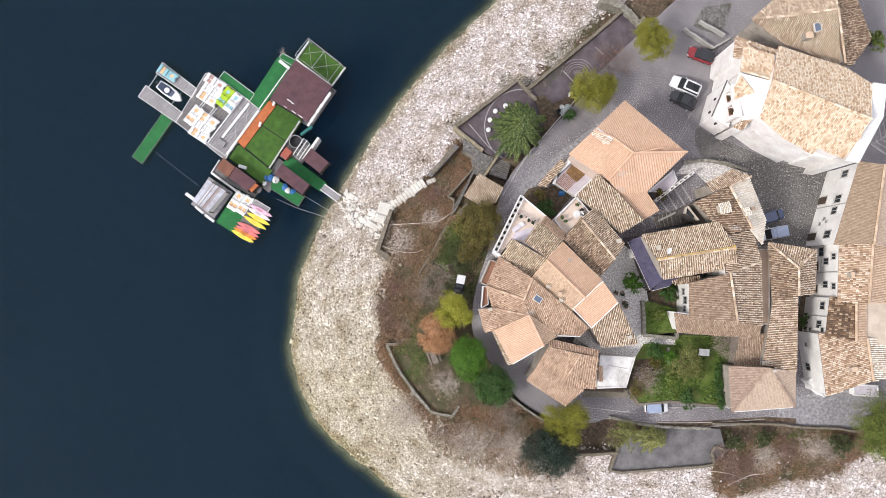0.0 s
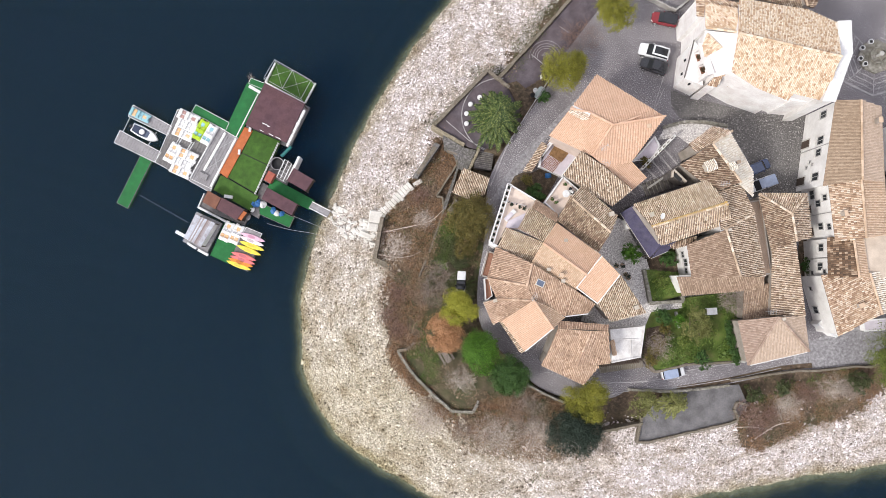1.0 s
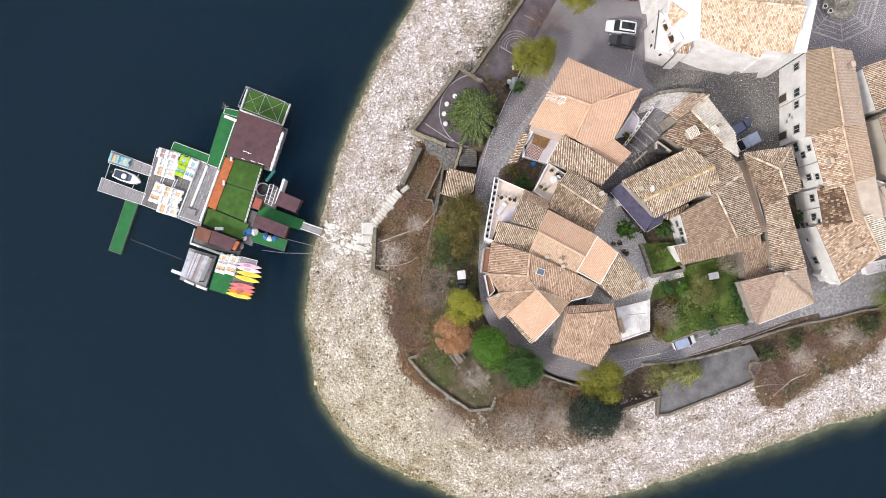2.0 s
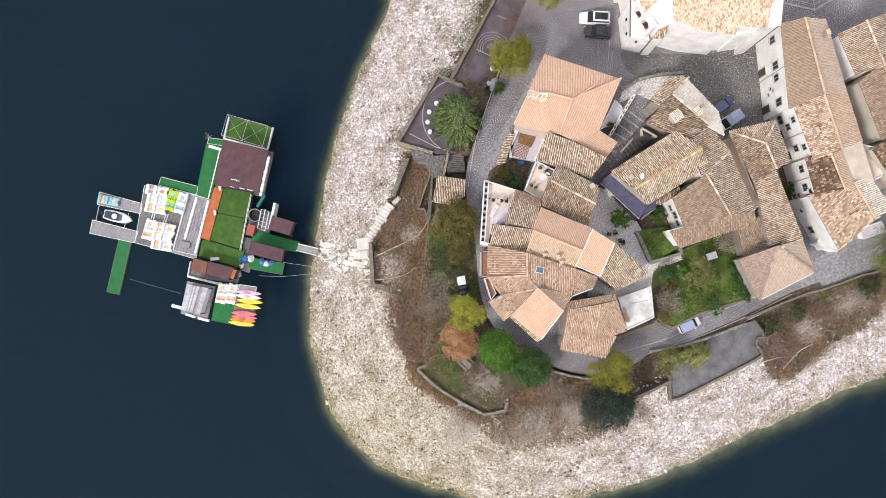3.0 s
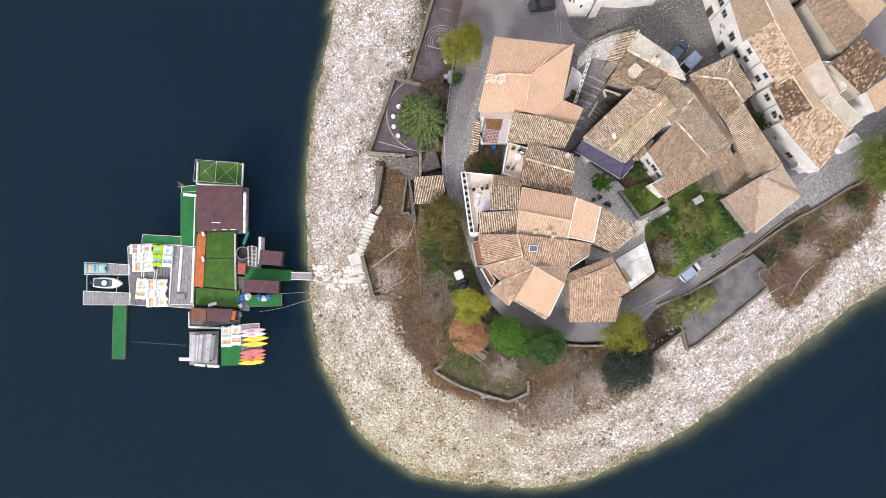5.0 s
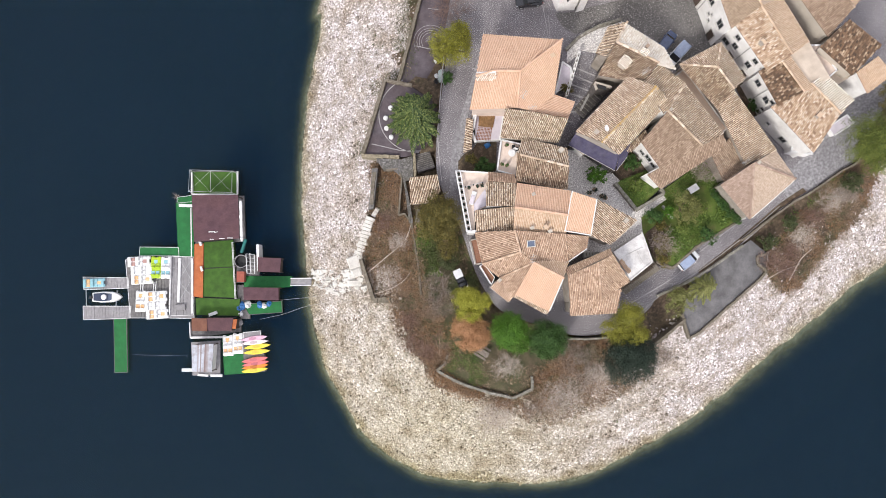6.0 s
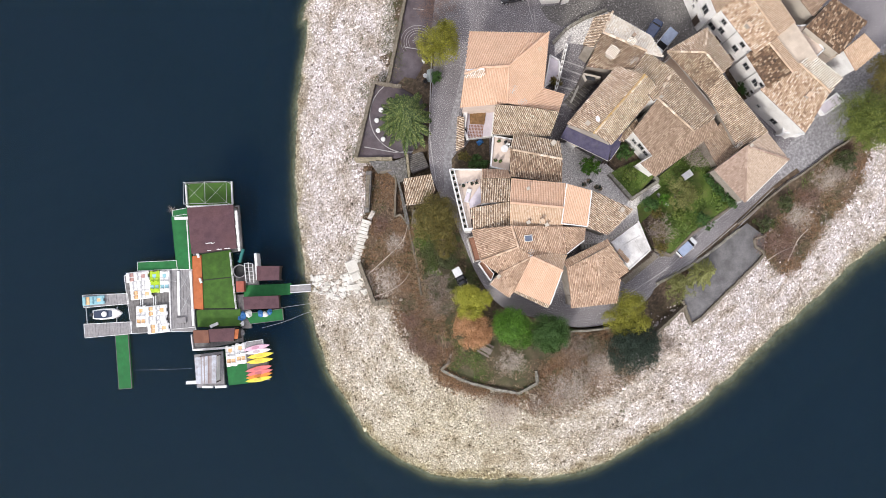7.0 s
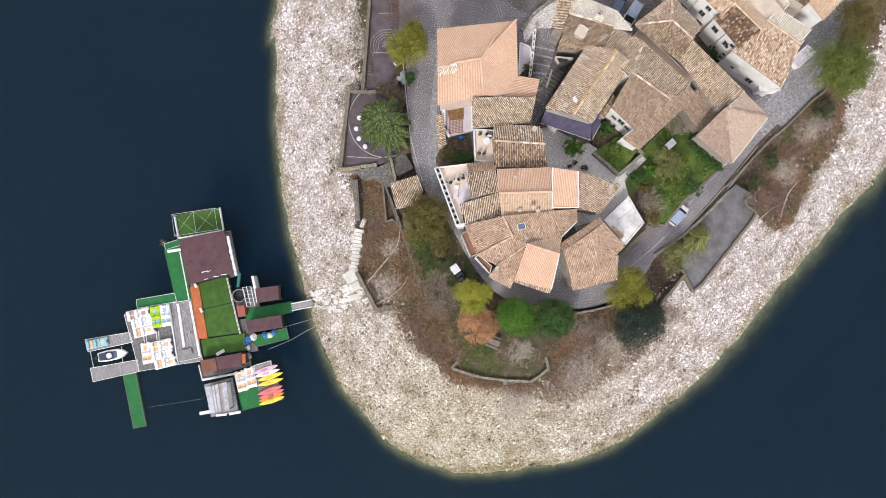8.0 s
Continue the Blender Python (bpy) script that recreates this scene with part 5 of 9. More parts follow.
def fir(name, label, x, y, z, r, height, seed, layers=15, leaf="fir", boughs=10):
    """A trunk with whorls of drooping feather-shaped boughs, each a spine with needle sprays to both sides."""
    t = thing(name, x, y, z, label, "tree")
    put("trunk", Build().tube((0, 0, -0.3), (0, 0, height * 0.97), 0.22, 0.03, 8).mesh("trunk", M_BARK), t)
    rng = np.random.default_rng(seed)
    vs, fs = [], []
    for k in range(layers):
        f = k / (layers - 1)
        reach = r * (1 - f) ** 0.75 + 0.3
        zz = height * (0.14 + 0.83 * f)
        count = max(5, int(boughs - 4 * f))
        for i in range(count):
            a = (i + 0.5 * (k % 2)) * math.tau / count + rng.normal(0, 0.16)
            length = reach * rng.uniform(0.68, 1.12)
            lift = rng.normal(0, 0.18)
            for s in np.arange(0.12, 1.0, 0.06 / max(length, 0.5)):
                c = np.array([math.cos(a) * length * s, math.sin(a) * length * s, zz + lift + 0.25 * length * s - 0.62 * length * s * s])
                wide = length * 0.24 * math.sin(math.pi * min(1.0, 0.12 + 0.88 * s) ** 0.8) + 0.12
                for side in (-1, 1):
                    w = wide * rng.uniform(0.55, 1.0)
                    b = a + side * rng.uniform(0.55, 0.95)
                    tip = c + np.array([math.cos(b) * w, math.sin(b) * w, -0.28 * w + rng.normal(0, 0.05)])
                    n = np.array([-math.sin(b), math.cos(b), 0.25]) * rng.uniform(0.03, 0.055)
                    m = (c + tip) / 2 + np.array([0, 0, 0.04])
                    o = len(vs)
                    vs += [tuple(c - n), tuple(m - n * 1.2), tuple(tip), tuple(m + n * 1.2)]
                    fs.append((o, o + 1, o + 2, o + 3))
    put("crown", mesh_of("crown", vs, fs, M_LEAF[leaf]), t)
    return t


fir("fir_tree", "tall dark green fir tree on the court edge", 0.02, 23.38, 6.5, 4.5, 11, 21, 12, boughs=12)
fir("young_fir", "thin light green conifer by the parking bay", 35.47, -8.27, 6.6, 2.57, 5.5, 22, 7, "wisp", 8)
tree("shrub", "dark green shrub beside the fir and road", 5.79, 28.38, 7, 1.14, 2.4, "deep", 700, 0.8, 23, 0.13)
tree("shrub", "fresh green shrub in the cobbled yard", 23.55, 10.13, 9.4, 1.57, 2.6, "green", 1200, 0.8, 24, 0.15)
tree("shrub", "green shrubs at the yard corner", 29.92, 2.65, 9.3, 1.73, 2.4, "deep", 1300, 0.7, 25, 0.15, squash=0.7)
tree("shrub", "green shrub at the garden edge", 32.03, 2.96, 9.3, 1.1, 2, "green", 700, 0.7, 26, 0.13)
tree("shrub", "round dark shrub on the lawn", 36.61, -1.42, 9.3, 1.57, 2.2, "deep", 900, 0.7, 27, 0.14)
tree("shrub", "soft green shrub in the garden", 33.54, 0.38, 9.3, 1.18, 1.6, "garden", 700, 0.6, 28, 0.14)
tree("shrub", "soft green shrub in the garden", 36.93, 2.33, 9.3, 1.18, 1.4, "garden", 600, 0.6, 29, 0.14)
for i, (x, y, r) in enumerate([(30.1, -3.6, 1.0), (30.3, -2.0, 1.1), (30.6, -0.3, 1.0), (31.0, 1.2, 0.9)]):
    tree("shrub", "dull olive hedge bush at the lawn's edge", x, y, 9.2, r, 1.5, "dull", 900, 0.6, 130 + i, 0.09)
sheet("soil_plot", [(28.5, 0.5), (31.2, 2.0), (31.4, -0.5), (30.9, -4.5), (29.4, -3.5)], 9.34, 0.3, M_SOIL, "dark soil under the hedge by the lawn", "soil")
# added bushes that stand in for the dark gap beside the corner house
for i, (x, y) in enumerate([(39.0, 4.2), (39.6, 3.2), (40.1, 2.1), (40.7, 0.9), (41.2, -0.1)]):
    tree("shrub", "dark green bush added to fill the shaded gap along the house wall", x, y, 9.2, 0.75, 1.6, "deep", 500, 0.7, 150 + i, 0.08)
tree("shrub", "green shrub in the walled plot", 28.6, 7.44, 9.6, 1.26, 1.3, "garden", 700, 0.6, 30, 0.13)
tree("shrub", "dark shrub under the blue roof", 29.05, 10.99, 8.6, 1.73, 2.2, "deep", 1000, 0.7, 33, 0.14)
tree("shrub", "dark green garden bushes between terraces", 8.33, 14.76, 8, 1.75, 2.6, "deep", 1300, 0.7, 34, 0.15, squash=0.7)
tree("shrub", "dark green garden bushes between terraces", 6.58, 15.97, 8, 1.11, 2.2, "dull", 700, 0.7, 35, 0.14)
tree("shrub", "small yellowish shrub beside the alley wall", 22.16, 23.22, 8.6, 1.11, 1.8, "dull", 600, 0.7, 36, 0.12)
tree("tree", "dull olive tree beside the lane", 0.81, 4.36, 6.7, 2.2, 3.6, "dull", 1900, 0.5, 37, 0.105)
tree("shrub", "thin dull green bush beside the lane", 0.6, 2.2, 6.7, 1.7, 2.3, "weed", 1300, 0.5, 38, 0.1)
tree("tree", "large olive-brown tree by the lower road", 67.09, 11.53, 7.5, 3.73, 6.5, "dull", 8000, 0.7, 39)
tree("shrub", "green bush in the scrub", 50.47, -1.84, 6, 1.79, 1.6, "weed", 900, 0.6, 40, 0.14)
tree("shrub", "green bush in the scrub", 46.56, -3.8, 6, 1.62, 1.5, "weed", 800, 0.6, 42, 0.14)
tree("shrub", "green bush below the lower road", 60.52, 2.11, 6, 2.11, 1.8, "weed", 1000, 0.6, 43, 0.14)
tree("shrub", "dark green bush in the planted yard", 47.79, 15.66, 8.1, 1.04, 1.8, "deep", 700, 0.7, 46, 0.12)
tree("shrub", "dull green bush in the planted yard", 48.89, 14.41, 8.1, 0.88, 1.5, "weed", 500, 0.7, 47, 0.12)
tree("shrub", "dark green bush by the church house", 40.66, 55.94, 8, 1.73, 3.0, "garden", 1000, 0.7, 44, 0.14)

# ---- house details ----
def foot_of(h, p):
    cx, cy, k, base = FEET[h.name]
    return Vector((cx + (p[0] - cx) * k, cy + (p[1] - cy) * k))


def wall_line(h, p, q):
    """Start, direction, length, outward normal and base of the wall under the eave p-q."""
    cx, cy, k, base = FEET[h.name]
    a, b = foot_of(h, p), foot_of(h, q)
    d = (b - a).normalized()
    n = Vector((d.y, -d.x))
    if n.dot(a - Vector((cx, cy))) < 0:
        n = -n
    return a, d, (b - a).length, n, base


M_FRAME = plain("grey_window_frames", (0.42, 0.41, 0.4), rough=0.6)
M_SILL = plain("pale_stone_sills", (0.62, 0.6, 0.57))


def window(h, p, q, s, z, w=0.9, tall=1.3, frame_material=M_FRAME, name="window"):
    """A window in the wall under p-q, at the share s along it and z above its foot."""
    a, d, length, n, base = wall_line(h, p, q)
    c = a + d * (length * s)
    t = math.degrees(math.atan2(d.y, d.x))
    z0 = base + z
    b = Build()
    for off in (-w / 2, w / 2):
        b.box(c.x + d.x * off + n.x * 0.02, c.y + d.y * off + n.y * 0.02, z0, 0.09, 0.14, tall, t)
    for up in (0, tall - 0.09):
        b.box(c.x + n.x * 0.02, c.y + n.y * 0.02, z0 + up, w, 0.13, 0.09, t)
    if w > 0.7:
        b.box(c.x + n.x * 0.02, c.y + n.y * 0.02, z0, 0.05, 0.1, tall, t)
    o = part(name, b.mesh(name, frame_material), h)
    part("pane", Build().box(c.x + n.x * 0.005, c.y + n.y * 0.005, z0 + 0.03, w - 0.04, 0.05, tall - 0.06, t).mesh("pane", M_GLASS_DARK), o, "dark glass pane")
    part("sill", Build().box(c.x + n.x * 0.08, c.y + n.y * 0.08, z0 - 0.08, w + 0.24, 0.26, 0.08, t, 0.015).mesh("sill", M_SILL), o)
    return o


def door(h, p, q, s, w=1.1, tall=2.1):
    a, d, length, n, base = wall_line(h, p, q)
    c = a + d * (length * s)
    t = math.degrees(math.atan2(d.y, d.x))
    o = part("door", Build().box(c.x + n.x * 0.01, c.y + n.y * 0.01, base, w, 0.08, tall, t, 0.01).mesh("door", M_WOOD), h, "dark wooden house door")
    b = Build()
    for off in (-w / 2 - 0.08, w / 2 + 0.08):
        b.box(c.x + d.x * off + n.x * 0.02, c.y + d.y * off + n.y * 0.02, base, 0.16, 0.16, tall + 0.12, t)
    part("door_frame", b.box(c.x + n.x * 0.02, c.y + n.y * 0.02, base + tall, w, 0.16, 0.14, t).mesh("door_frame", M_SILL), o)


def drainpipe(h, p, q, s, top):
    a, d, length, n, base = wall_line(h, p, q)
    c = a + d * (length * s) + n * 0.09
    part("drainpipe", Build().tube((c.x, c.y, base), (c.x, c.y, top), 0.06, n=8).mesh("drainpipe", M_FRAME), h, "thin grey drainpipe")


p, q = [(42.68, 36.81, 15.2), (44.18, 25.24, 15.2)]
for s, z, w, t in ((0.1, 4.0, 1.0, 1.4), (0.42, 4.0, 1.1, 1.5), (0.57, 4.0, 1.0, 1.3), (0.87, 3.8, 1.1, 1.6), (0.66, 2.6, 0.45, 0.5), (0.72, 1.9, 0.4, 0.45), (0.7, 3.3, 0.35, 0.4)):
    window(row_a, p, q, s, z, w, t)
door(row_a, p, q, 0.4)
door(row_a, p, q, 0.88)
drainpipe(row_a, p, q, 0.5, 15)
p, q = [(44.8, 25.94, 14.9), (47.67, 18.59, 14.9)]
for s, z, w, t in ((0.22, 5.0, 0.8, 1.0), (0.3, 3.2, 0.9, 1.2), (0.75, 5.2, 0.8, 1.0), (0.72, 3.2, 0.9, 1.2), (0.12, 2.0, 1.2, 1.2)):
    window(row_b, p, q, s, z, w, t)
door(row_b, p, q, 0.38)
door(row_b, p, q, 0.8)
drainpipe(row_b, p, q, 0.5, 14.7)
p, q = [(46.86, 18.97, 14.2), (48.45, 13.76, 14.2)]
for s, z, w, t in ((0.22, 3.8, 1.0, 1.2), (0.72, 3.4, 1.0, 1.3), (0.85, 4.6, 0.6, 0.8), (0.88, 1.8, 0.5, 0.6)):
    window(row_c, p, q, s, z, w, t)
drainpipe(row_c, p, q, 0.5, 14)
p, q = [(47.62, 13.98, 13.8), (52.09, 6.76, 13.4)]
for s, z, w, t in ((0.22, 1.6, 0.5, 0.6), (0.6, 1.0, 1.0, 1.2)):
    window(row_d, p, q, s, z, w, t)
p, q = [(31.13, 8.36, 14.4), (29.18, 12.7, 14.4)]
for s, z, w, t in ((0.25, 3.6, 0.8, 1.0), (0.5, 3.6, 1.0, 1.4), (0.75, 3.2, 0.8, 1.0)):
    window(court_house, p, q, s, z, w, t)


def chimney(x, y, z, w, d, tall, turn, cap="slab", label="rendered chimney"):
    """Top-level roof stack with a cap on corner posts."""
    h = thing("chimney", x, y, z, label, "chimney", turn=turn)
    w, d = w * 0.78, d * 0.78
    put("shaft", Build().box(0, 0, -0.6, w, d, tall + 0.6, 0, 0.02).mesh("shaft", M_PLASTER_OLD), h)
    b = Build()
    for i in (-1, 1):
        for j in (-1, 1):
            b.box(i * (w / 2 - 0.07), j * (d / 2 - 0.07), tall, 0.1, 0.1, 0.18)
    put("cap_post", b.mesh("cap_post", M_PLASTER_OLD), h)
    put("cap", Build().box(0, 0, tall + 0.18, w + 0.14, d + 0.14, 0.07, 0, 0.02).mesh("cap", M_TILE_TAN if cap == "tile" else M_PLASTER_CREAM), h)
    return h


def roof_vent(x, y, z, w, d, tall, turn, label):
    """A broad low stack under its own small tiled roof."""
    h = thing("roof_vent", x, y, z, label, "chimney", turn=turn)
    put("shaft", Build().box(0, 0, -0.7, w, d, tall + 0.7, 0, 0.02).mesh("shaft", M_PLASTER_CREAM), h)
    lid = put("lid", Build().box(0, 0, tall, w + 0.24, d + 0.24, 0.08, 0, 0.02).mesh("lid", M_PLASTER_CREAM), h)
    hw, hd = w / 2 + 0.14, d / 2 + 0.14
    for sgn in (-1, 1):
        slope = [(-hw, 0, tall + 0.38), (hw, 0, tall + 0.38), (hw, sgn * hd, tall + 0.14), (-hw, sgn * hd, tall + 0.14)]
        put("tiles", tile_mesh(slope, M_TILE_PALE, 0.22, 0.36, 0.74, 0.07, 0.05, 905 + sgn), lid, kind="stuff")
    return h


roof_vent(28.75, 23.3, 15.5, 1.25, 1.0, 0.75, 38, "broad rendered vent with a small tiled roof")
roof_vent(31.5, 24.0, 15.7, 0.7, 0.6, 0.8, 38, "rendered chimney with a small tiled roof")
roof_opening = thing("roof_opening", 26.0, 21.5, 13.0, "white-walled roof opening beside old tiles", "roof")
for ends, wd in (([(25.1, 22.2), (27.2, 21.1)], 0.22), ([(25.05, 22.1), (25.2, 21.2)], 0.18)):
    p, q = Vector(ends[0]), Vector(ends[1])
    part("wall", Build().box(*((p + q) / 2), 8, (q - p).length, wd, 5.0, math.degrees(math.atan2(q.y - p.y, q.x - p.x)), 0.03).mesh("wall", M_STEP_DARK), roof_opening)
    part("parapet", Build().box(*((p + q) / 2), 13.0, (q - p).length + 0.02, wd + 0.02, 0.6, math.degrees(math.atan2(q.y - p.y, q.x - p.x)), 0.03).mesh("parapet", M_PLASTER_CREAM), roof_opening)
# solid black panel put in for the opening's unlit inside
part("grille", Build().box(25.9, 21.35, 13.4, 1.2, 0.5, 0.1, -28, 0.02).mesh("grille", M_BLACK), roof_opening, "black panel for the unlit inside of the roof opening")

for x, y, z, w, d, tall, a, cap in [(19.63, 26.19, 15.2, 0.6, 0.5, 0.8, 20, "tile"), (13.97, 3.99, 15.4, 0.5, 0.5, 0.7, 15, "tile"),
                                    (14.49, 3.34, 15.0, 0.5, 0.4, 0.6, 15, "slab"), (12.26, 4.24, 15.2, 0.5, 0.4, 0.4, 15, "slab"), (25.04, 2.79, 13.3, 0.6, 0.5, 0.9, 40, "slab"), (18.34, 13.75, 14.2, 0.7, 0.6, 0.7, 30, "slab"),
                                    (23.05, 14.9, 15.8, 0.6, 0.6, 0.5, 35, "slab"), (47.3, 22.29, 15.5, 0.8, 0.4, 0.6, -65, "tile"), (48.23, 35.28, 15.9, 0.8, 0.5, 0.7, -70, "tile"), (53.15, 11.43, 14.2, 0.8, 0.6, 0.5, 35, "tile"),
                                    (13.32, 8.55, 15.4, 0.4, 0.35, 0.5, 15, "slab"), (33.38, 15.9, 15.6, 0.4, 0.3, 0.5, 30, "slab"), (6.77, -1.68, 13.4, 0.5, 0.4, 0.7, 30, "slab"), (29.62, 49.02, 15.4, 1.1, 0.9, 0.8, 30, "tile"),
                                    (32.41, 25.02, 14.9, 0.5, 0.4, 0.6, 30, "tile"), (43.42, 6.73, 15.1, 0.4, 0.3, 0.4, 30, "slab")]:
    chimney(x, y, z, w, d, tall, a, cap, "small rendered chimney with a clay tile cap" if cap == "tile" else "small rendered chimney with a stone cap")


def skylight(x, y, z, turn, tilt, w=1.0, d=0.8):
    h = thing("skylight", x, y, z, "roof skylight with bluish glass in a pale frame", "skylight", turn=turn)
    b = Build()
    for i in (-1, 1):
        b.box(i * w / 2, 0, -0.1, 0.1, d + 0.1, 0.28)
        b.box(0, i * d / 2, -0.1, w - 0.1, 0.1, 0.28)
    put("frame", b.mesh("frame", M_SILL), h, pose(0, 0, 0, tilt))
    put("pane", Build().box(0, 0, 0.08, w - 0.1, d - 0.1, 0.04).mesh("pane", M_SKY_GLASS), h, pose(0, 0, 0, tilt))


M_SKY_GLASS = plain("bluish_roof_glass", (0.12, 0.15, 0.22), rough=0.08)
skylight(11.74, 2.23, 15.36, -8, 6)
skylight(30.23, 50.59, 16.12, 40, 10, 0.9, 1.1)

def gutter(p, q, label="white roof gutter"):
    tagged(new("gutter", Build().tube(p, q, 0.08, n=6).mesh("gutter", M_WHITE)), label + " along a tiled eave", "gutter")


for pts in ([(16.35, 3.03, 15.7), (19.59, 1.77, 15.7)], [(18.19, 7.82, 17), (16.42, 2.95, 15.7)], [(21.09, 6.13, 17), (19.66, 1.84, 15.7)], [(14.95, -3.04, 15.7), (12.55, -7.03, 13.7)], [(11.5, -0.23, 15.7), (14.95, -3.04, 15.7)], [(16.26, -1.06, 14.4), (19.16, 0.14, 13.9)]):
    gutter(*pts)

# the yellow pipe along the ridge of the long house
M_YELLOW = plain("faded_yellow_plastic", (0.62, 0.41, 0.13), rough=0.5, stain=(0.4, 0.3, 0.17), stain_amount=0.6, stain_scale=0.8)
pipe = Build()
ends = [(23.32, 13.2, 17), (31.85, 18.98, 17)]
pp, qq = Vector(ends[0]), Vector(ends[1])
side = Vector((-(qq - pp).y, (qq - pp).x, 0)).normalized()
for k in (0.0, 0.15):
    pipe.tube(pp + side * k, qq + side * k, 0.065, n=8)
pipe.box(qq.x, qq.y, 16.85, 0.25, 0.6, 0.15, 34, 0.03)
tagged(new("ridge_pipe", pipe.mesh("ridge_pipe", M_YELLOW)), "long faded yellow pipe along an old tile roof", "pipe")


def antenna(x, y, z, turn):
    h = thing("antenna", x, y, z, "thin metal roof antenna", "antenna", turn=turn)
    put("mast", Build().tube((0, 0, -0.2), (0, 0, 1.8), 0.025).mesh("mast", M_STEEL), h)
    boom = put("boom", Build().tube((-0.6, 0, 1.7), (0.6, 0, 1.7), 0.02).mesh("boom", M_STEEL), h)
    for i in range(6):
        put("rod", Build().tube((-0.5 + 0.2 * i, -0.35, 1.7), (-0.5 + 0.2 * i, 0.35, 1.7), 0.015, n=4).mesh("rod", M_STEEL), boom)


for x, y, z, a in [(30.8, 21.22, 15.8, 20), (14.63, 21.5, 15.6, 50), (41.92, 7.24, 13.6, 20), (11.39, 0.21, 14.9, 70), (15.46, 19.79, 15, 0)]:
    antenna(x, y, z, a)


def dish(x, y, z, turn):
    h = thing("satellite_dish", x, y, z, "small white satellite dish on a short pole", "dish", turn=turn)
    put("pole", Build().tube((0, 0, -0.3), (0, 0, 0.5), 0.03).mesh("pole", M_STEEL), h)
    put("reflector", Build().lathe(0, 0, [(0.05, 0.0), (0.25, 0.04), (0.42, 0.13), (0.43, 0.15), (0.25, 0.07), (0.02, 0.03)], 16).mesh("reflector", M_WHITE), h, pose(0, 0, 0.5, 35))


for x, y, z, a in [(12.55, 15.44, 12.2, 30), (24.17, 14.96, 16.6, 80)]:
    dish(x, y, z, a)

# ---- terraces ----
def terrace(name, label, poly, base, top, floor_material, parapet=0.9, rail_material=M_WHITE, open_edges=(), wall=M_PLASTER, thick=0.2):
    """A flat roof terrace: body, floor and parapet walls along its edges."""
    cx, cy = sum(p[0] for p in poly) / len(poly), sum(p[1] for p in poly) / len(poly)
    h = thing(name, cx, cy, base, label, "terrace")
    part("body", Build().prism(poly, base - 0.5, top - 0.06).mesh("body", wall), h)
    part("floor", Build().prism([(cx + (x - cx) * 0.985, cy + (y - cy) * 0.985) for x, y in poly], top - 0.06, top).mesh("floor", floor_material), h)
    for i, (p, q) in enumerate(zip(poly, poly[1:] + poly[:1])):
        if i in open_edges or parapet <= 0:
            continue
        p, q = Vector(p), Vector(q)
        d = q - p
        c = (p + q) / 2
        part("parapet", Build().box(c.x, c.y, top - 0.06, d.length + thick, thick, parapet, math.degrees(math.atan2(d.y, d.x)), 0.03).mesh("parapet", rail_material), h)
    return h


M_RED_TILES = surface("small_red_floor_tiles", [(0.3, (0.22, 0.1, 0.06)), (0.7, (0.34, 0.17, 0.11))], scale=6, stain=(0.12, 0.06, 0.04), stain_amount=0.4, grain=0.25, grain_scale=5)
M_DECK_BROWN = surface("golden_brown_timber", [(0.3, (0.16, 0.085, 0.035)), (0.7, (0.34, 0.2, 0.09))], scale=2.0, stain=(0.1, 0.06, 0.035), stain_amount=0.4, grain=0.3)
M_LILAC = surface("pale_lilac_render", [(0.3, (0.55, 0.5, 0.56)), (0.7, (0.68, 0.63, 0.68))], scale=1.0, stain_amount=0.15, grain=0.08)
west_terrace = terrace("roof_terrace", "cream roof terrace with white balustrade over the road", [(4.21, 14.1), (8.31, 13), (7.52, 8.49), (5.43, 8.25), (4.95, 5.31), (4.03, 5.62)], 8, 12.6, M_CREAM, 0.0)
bl = [(4.21, 14.1), (4.03, 5.62)]
for i in range(27):
    f = i / 26
    x, y = bl[0][0] + (bl[1][0] - bl[0][0]) * f, bl[0][1] + (bl[1][1] - bl[0][1]) * f
    part("baluster", Build().box(x - 0.15, y, 12.5, 0.12, 0.1, 0.85, 0, 0.02).mesh("baluster", M_WHITE), west_terrace)
for off, z in ((-0.15, 13.32), (-0.15, 12.55), (0.42, 13.2)):
    part("rail", Build().box((bl[0][0] + bl[1][0]) / 2 + off, (bl[0][1] + bl[1][1]) / 2, z, 0.16, abs(bl[0][1] - bl[1][1]), 0.1, math.degrees(math.atan2(bl[1][1] - bl[0][1], bl[1][0] - bl[0][0])) + 90, 0.02).mesh("rail", M_WHITE), west_terrace)
for i in range(10):
    f = (i + 0.5) / 10
    x, y = bl[0][0] + (bl[1][0] - bl[0][0]) * f + 0.14, bl[0][1] + (bl[1][1] - bl[0][1]) * f
    part("post", Build().box(x, y + 0.42, 12.5, 0.46, 0.1, 0.8, 0, 0.02).mesh("post", M_WHITE), west_terrace)
    # black boxes and dark leaves, added to give the balustrade its shaded gaps
    planter = thing("gap_box", x, y, 12.6, "black box with leaves added as a dark gap of the balustrade", "planter", "balustrade flower boxes")
    put("box", Build().box(0, 0, 0, 0.3, 0.34, 0.4, 0, 0.03).mesh("box", M_BLACK), planter)
    put("leaves", crown_mesh(0.24, 0.16, 50, 0.06, M_LEAF["blue"], 170 + i, 3), planter, pose(0, 0, 0.45))
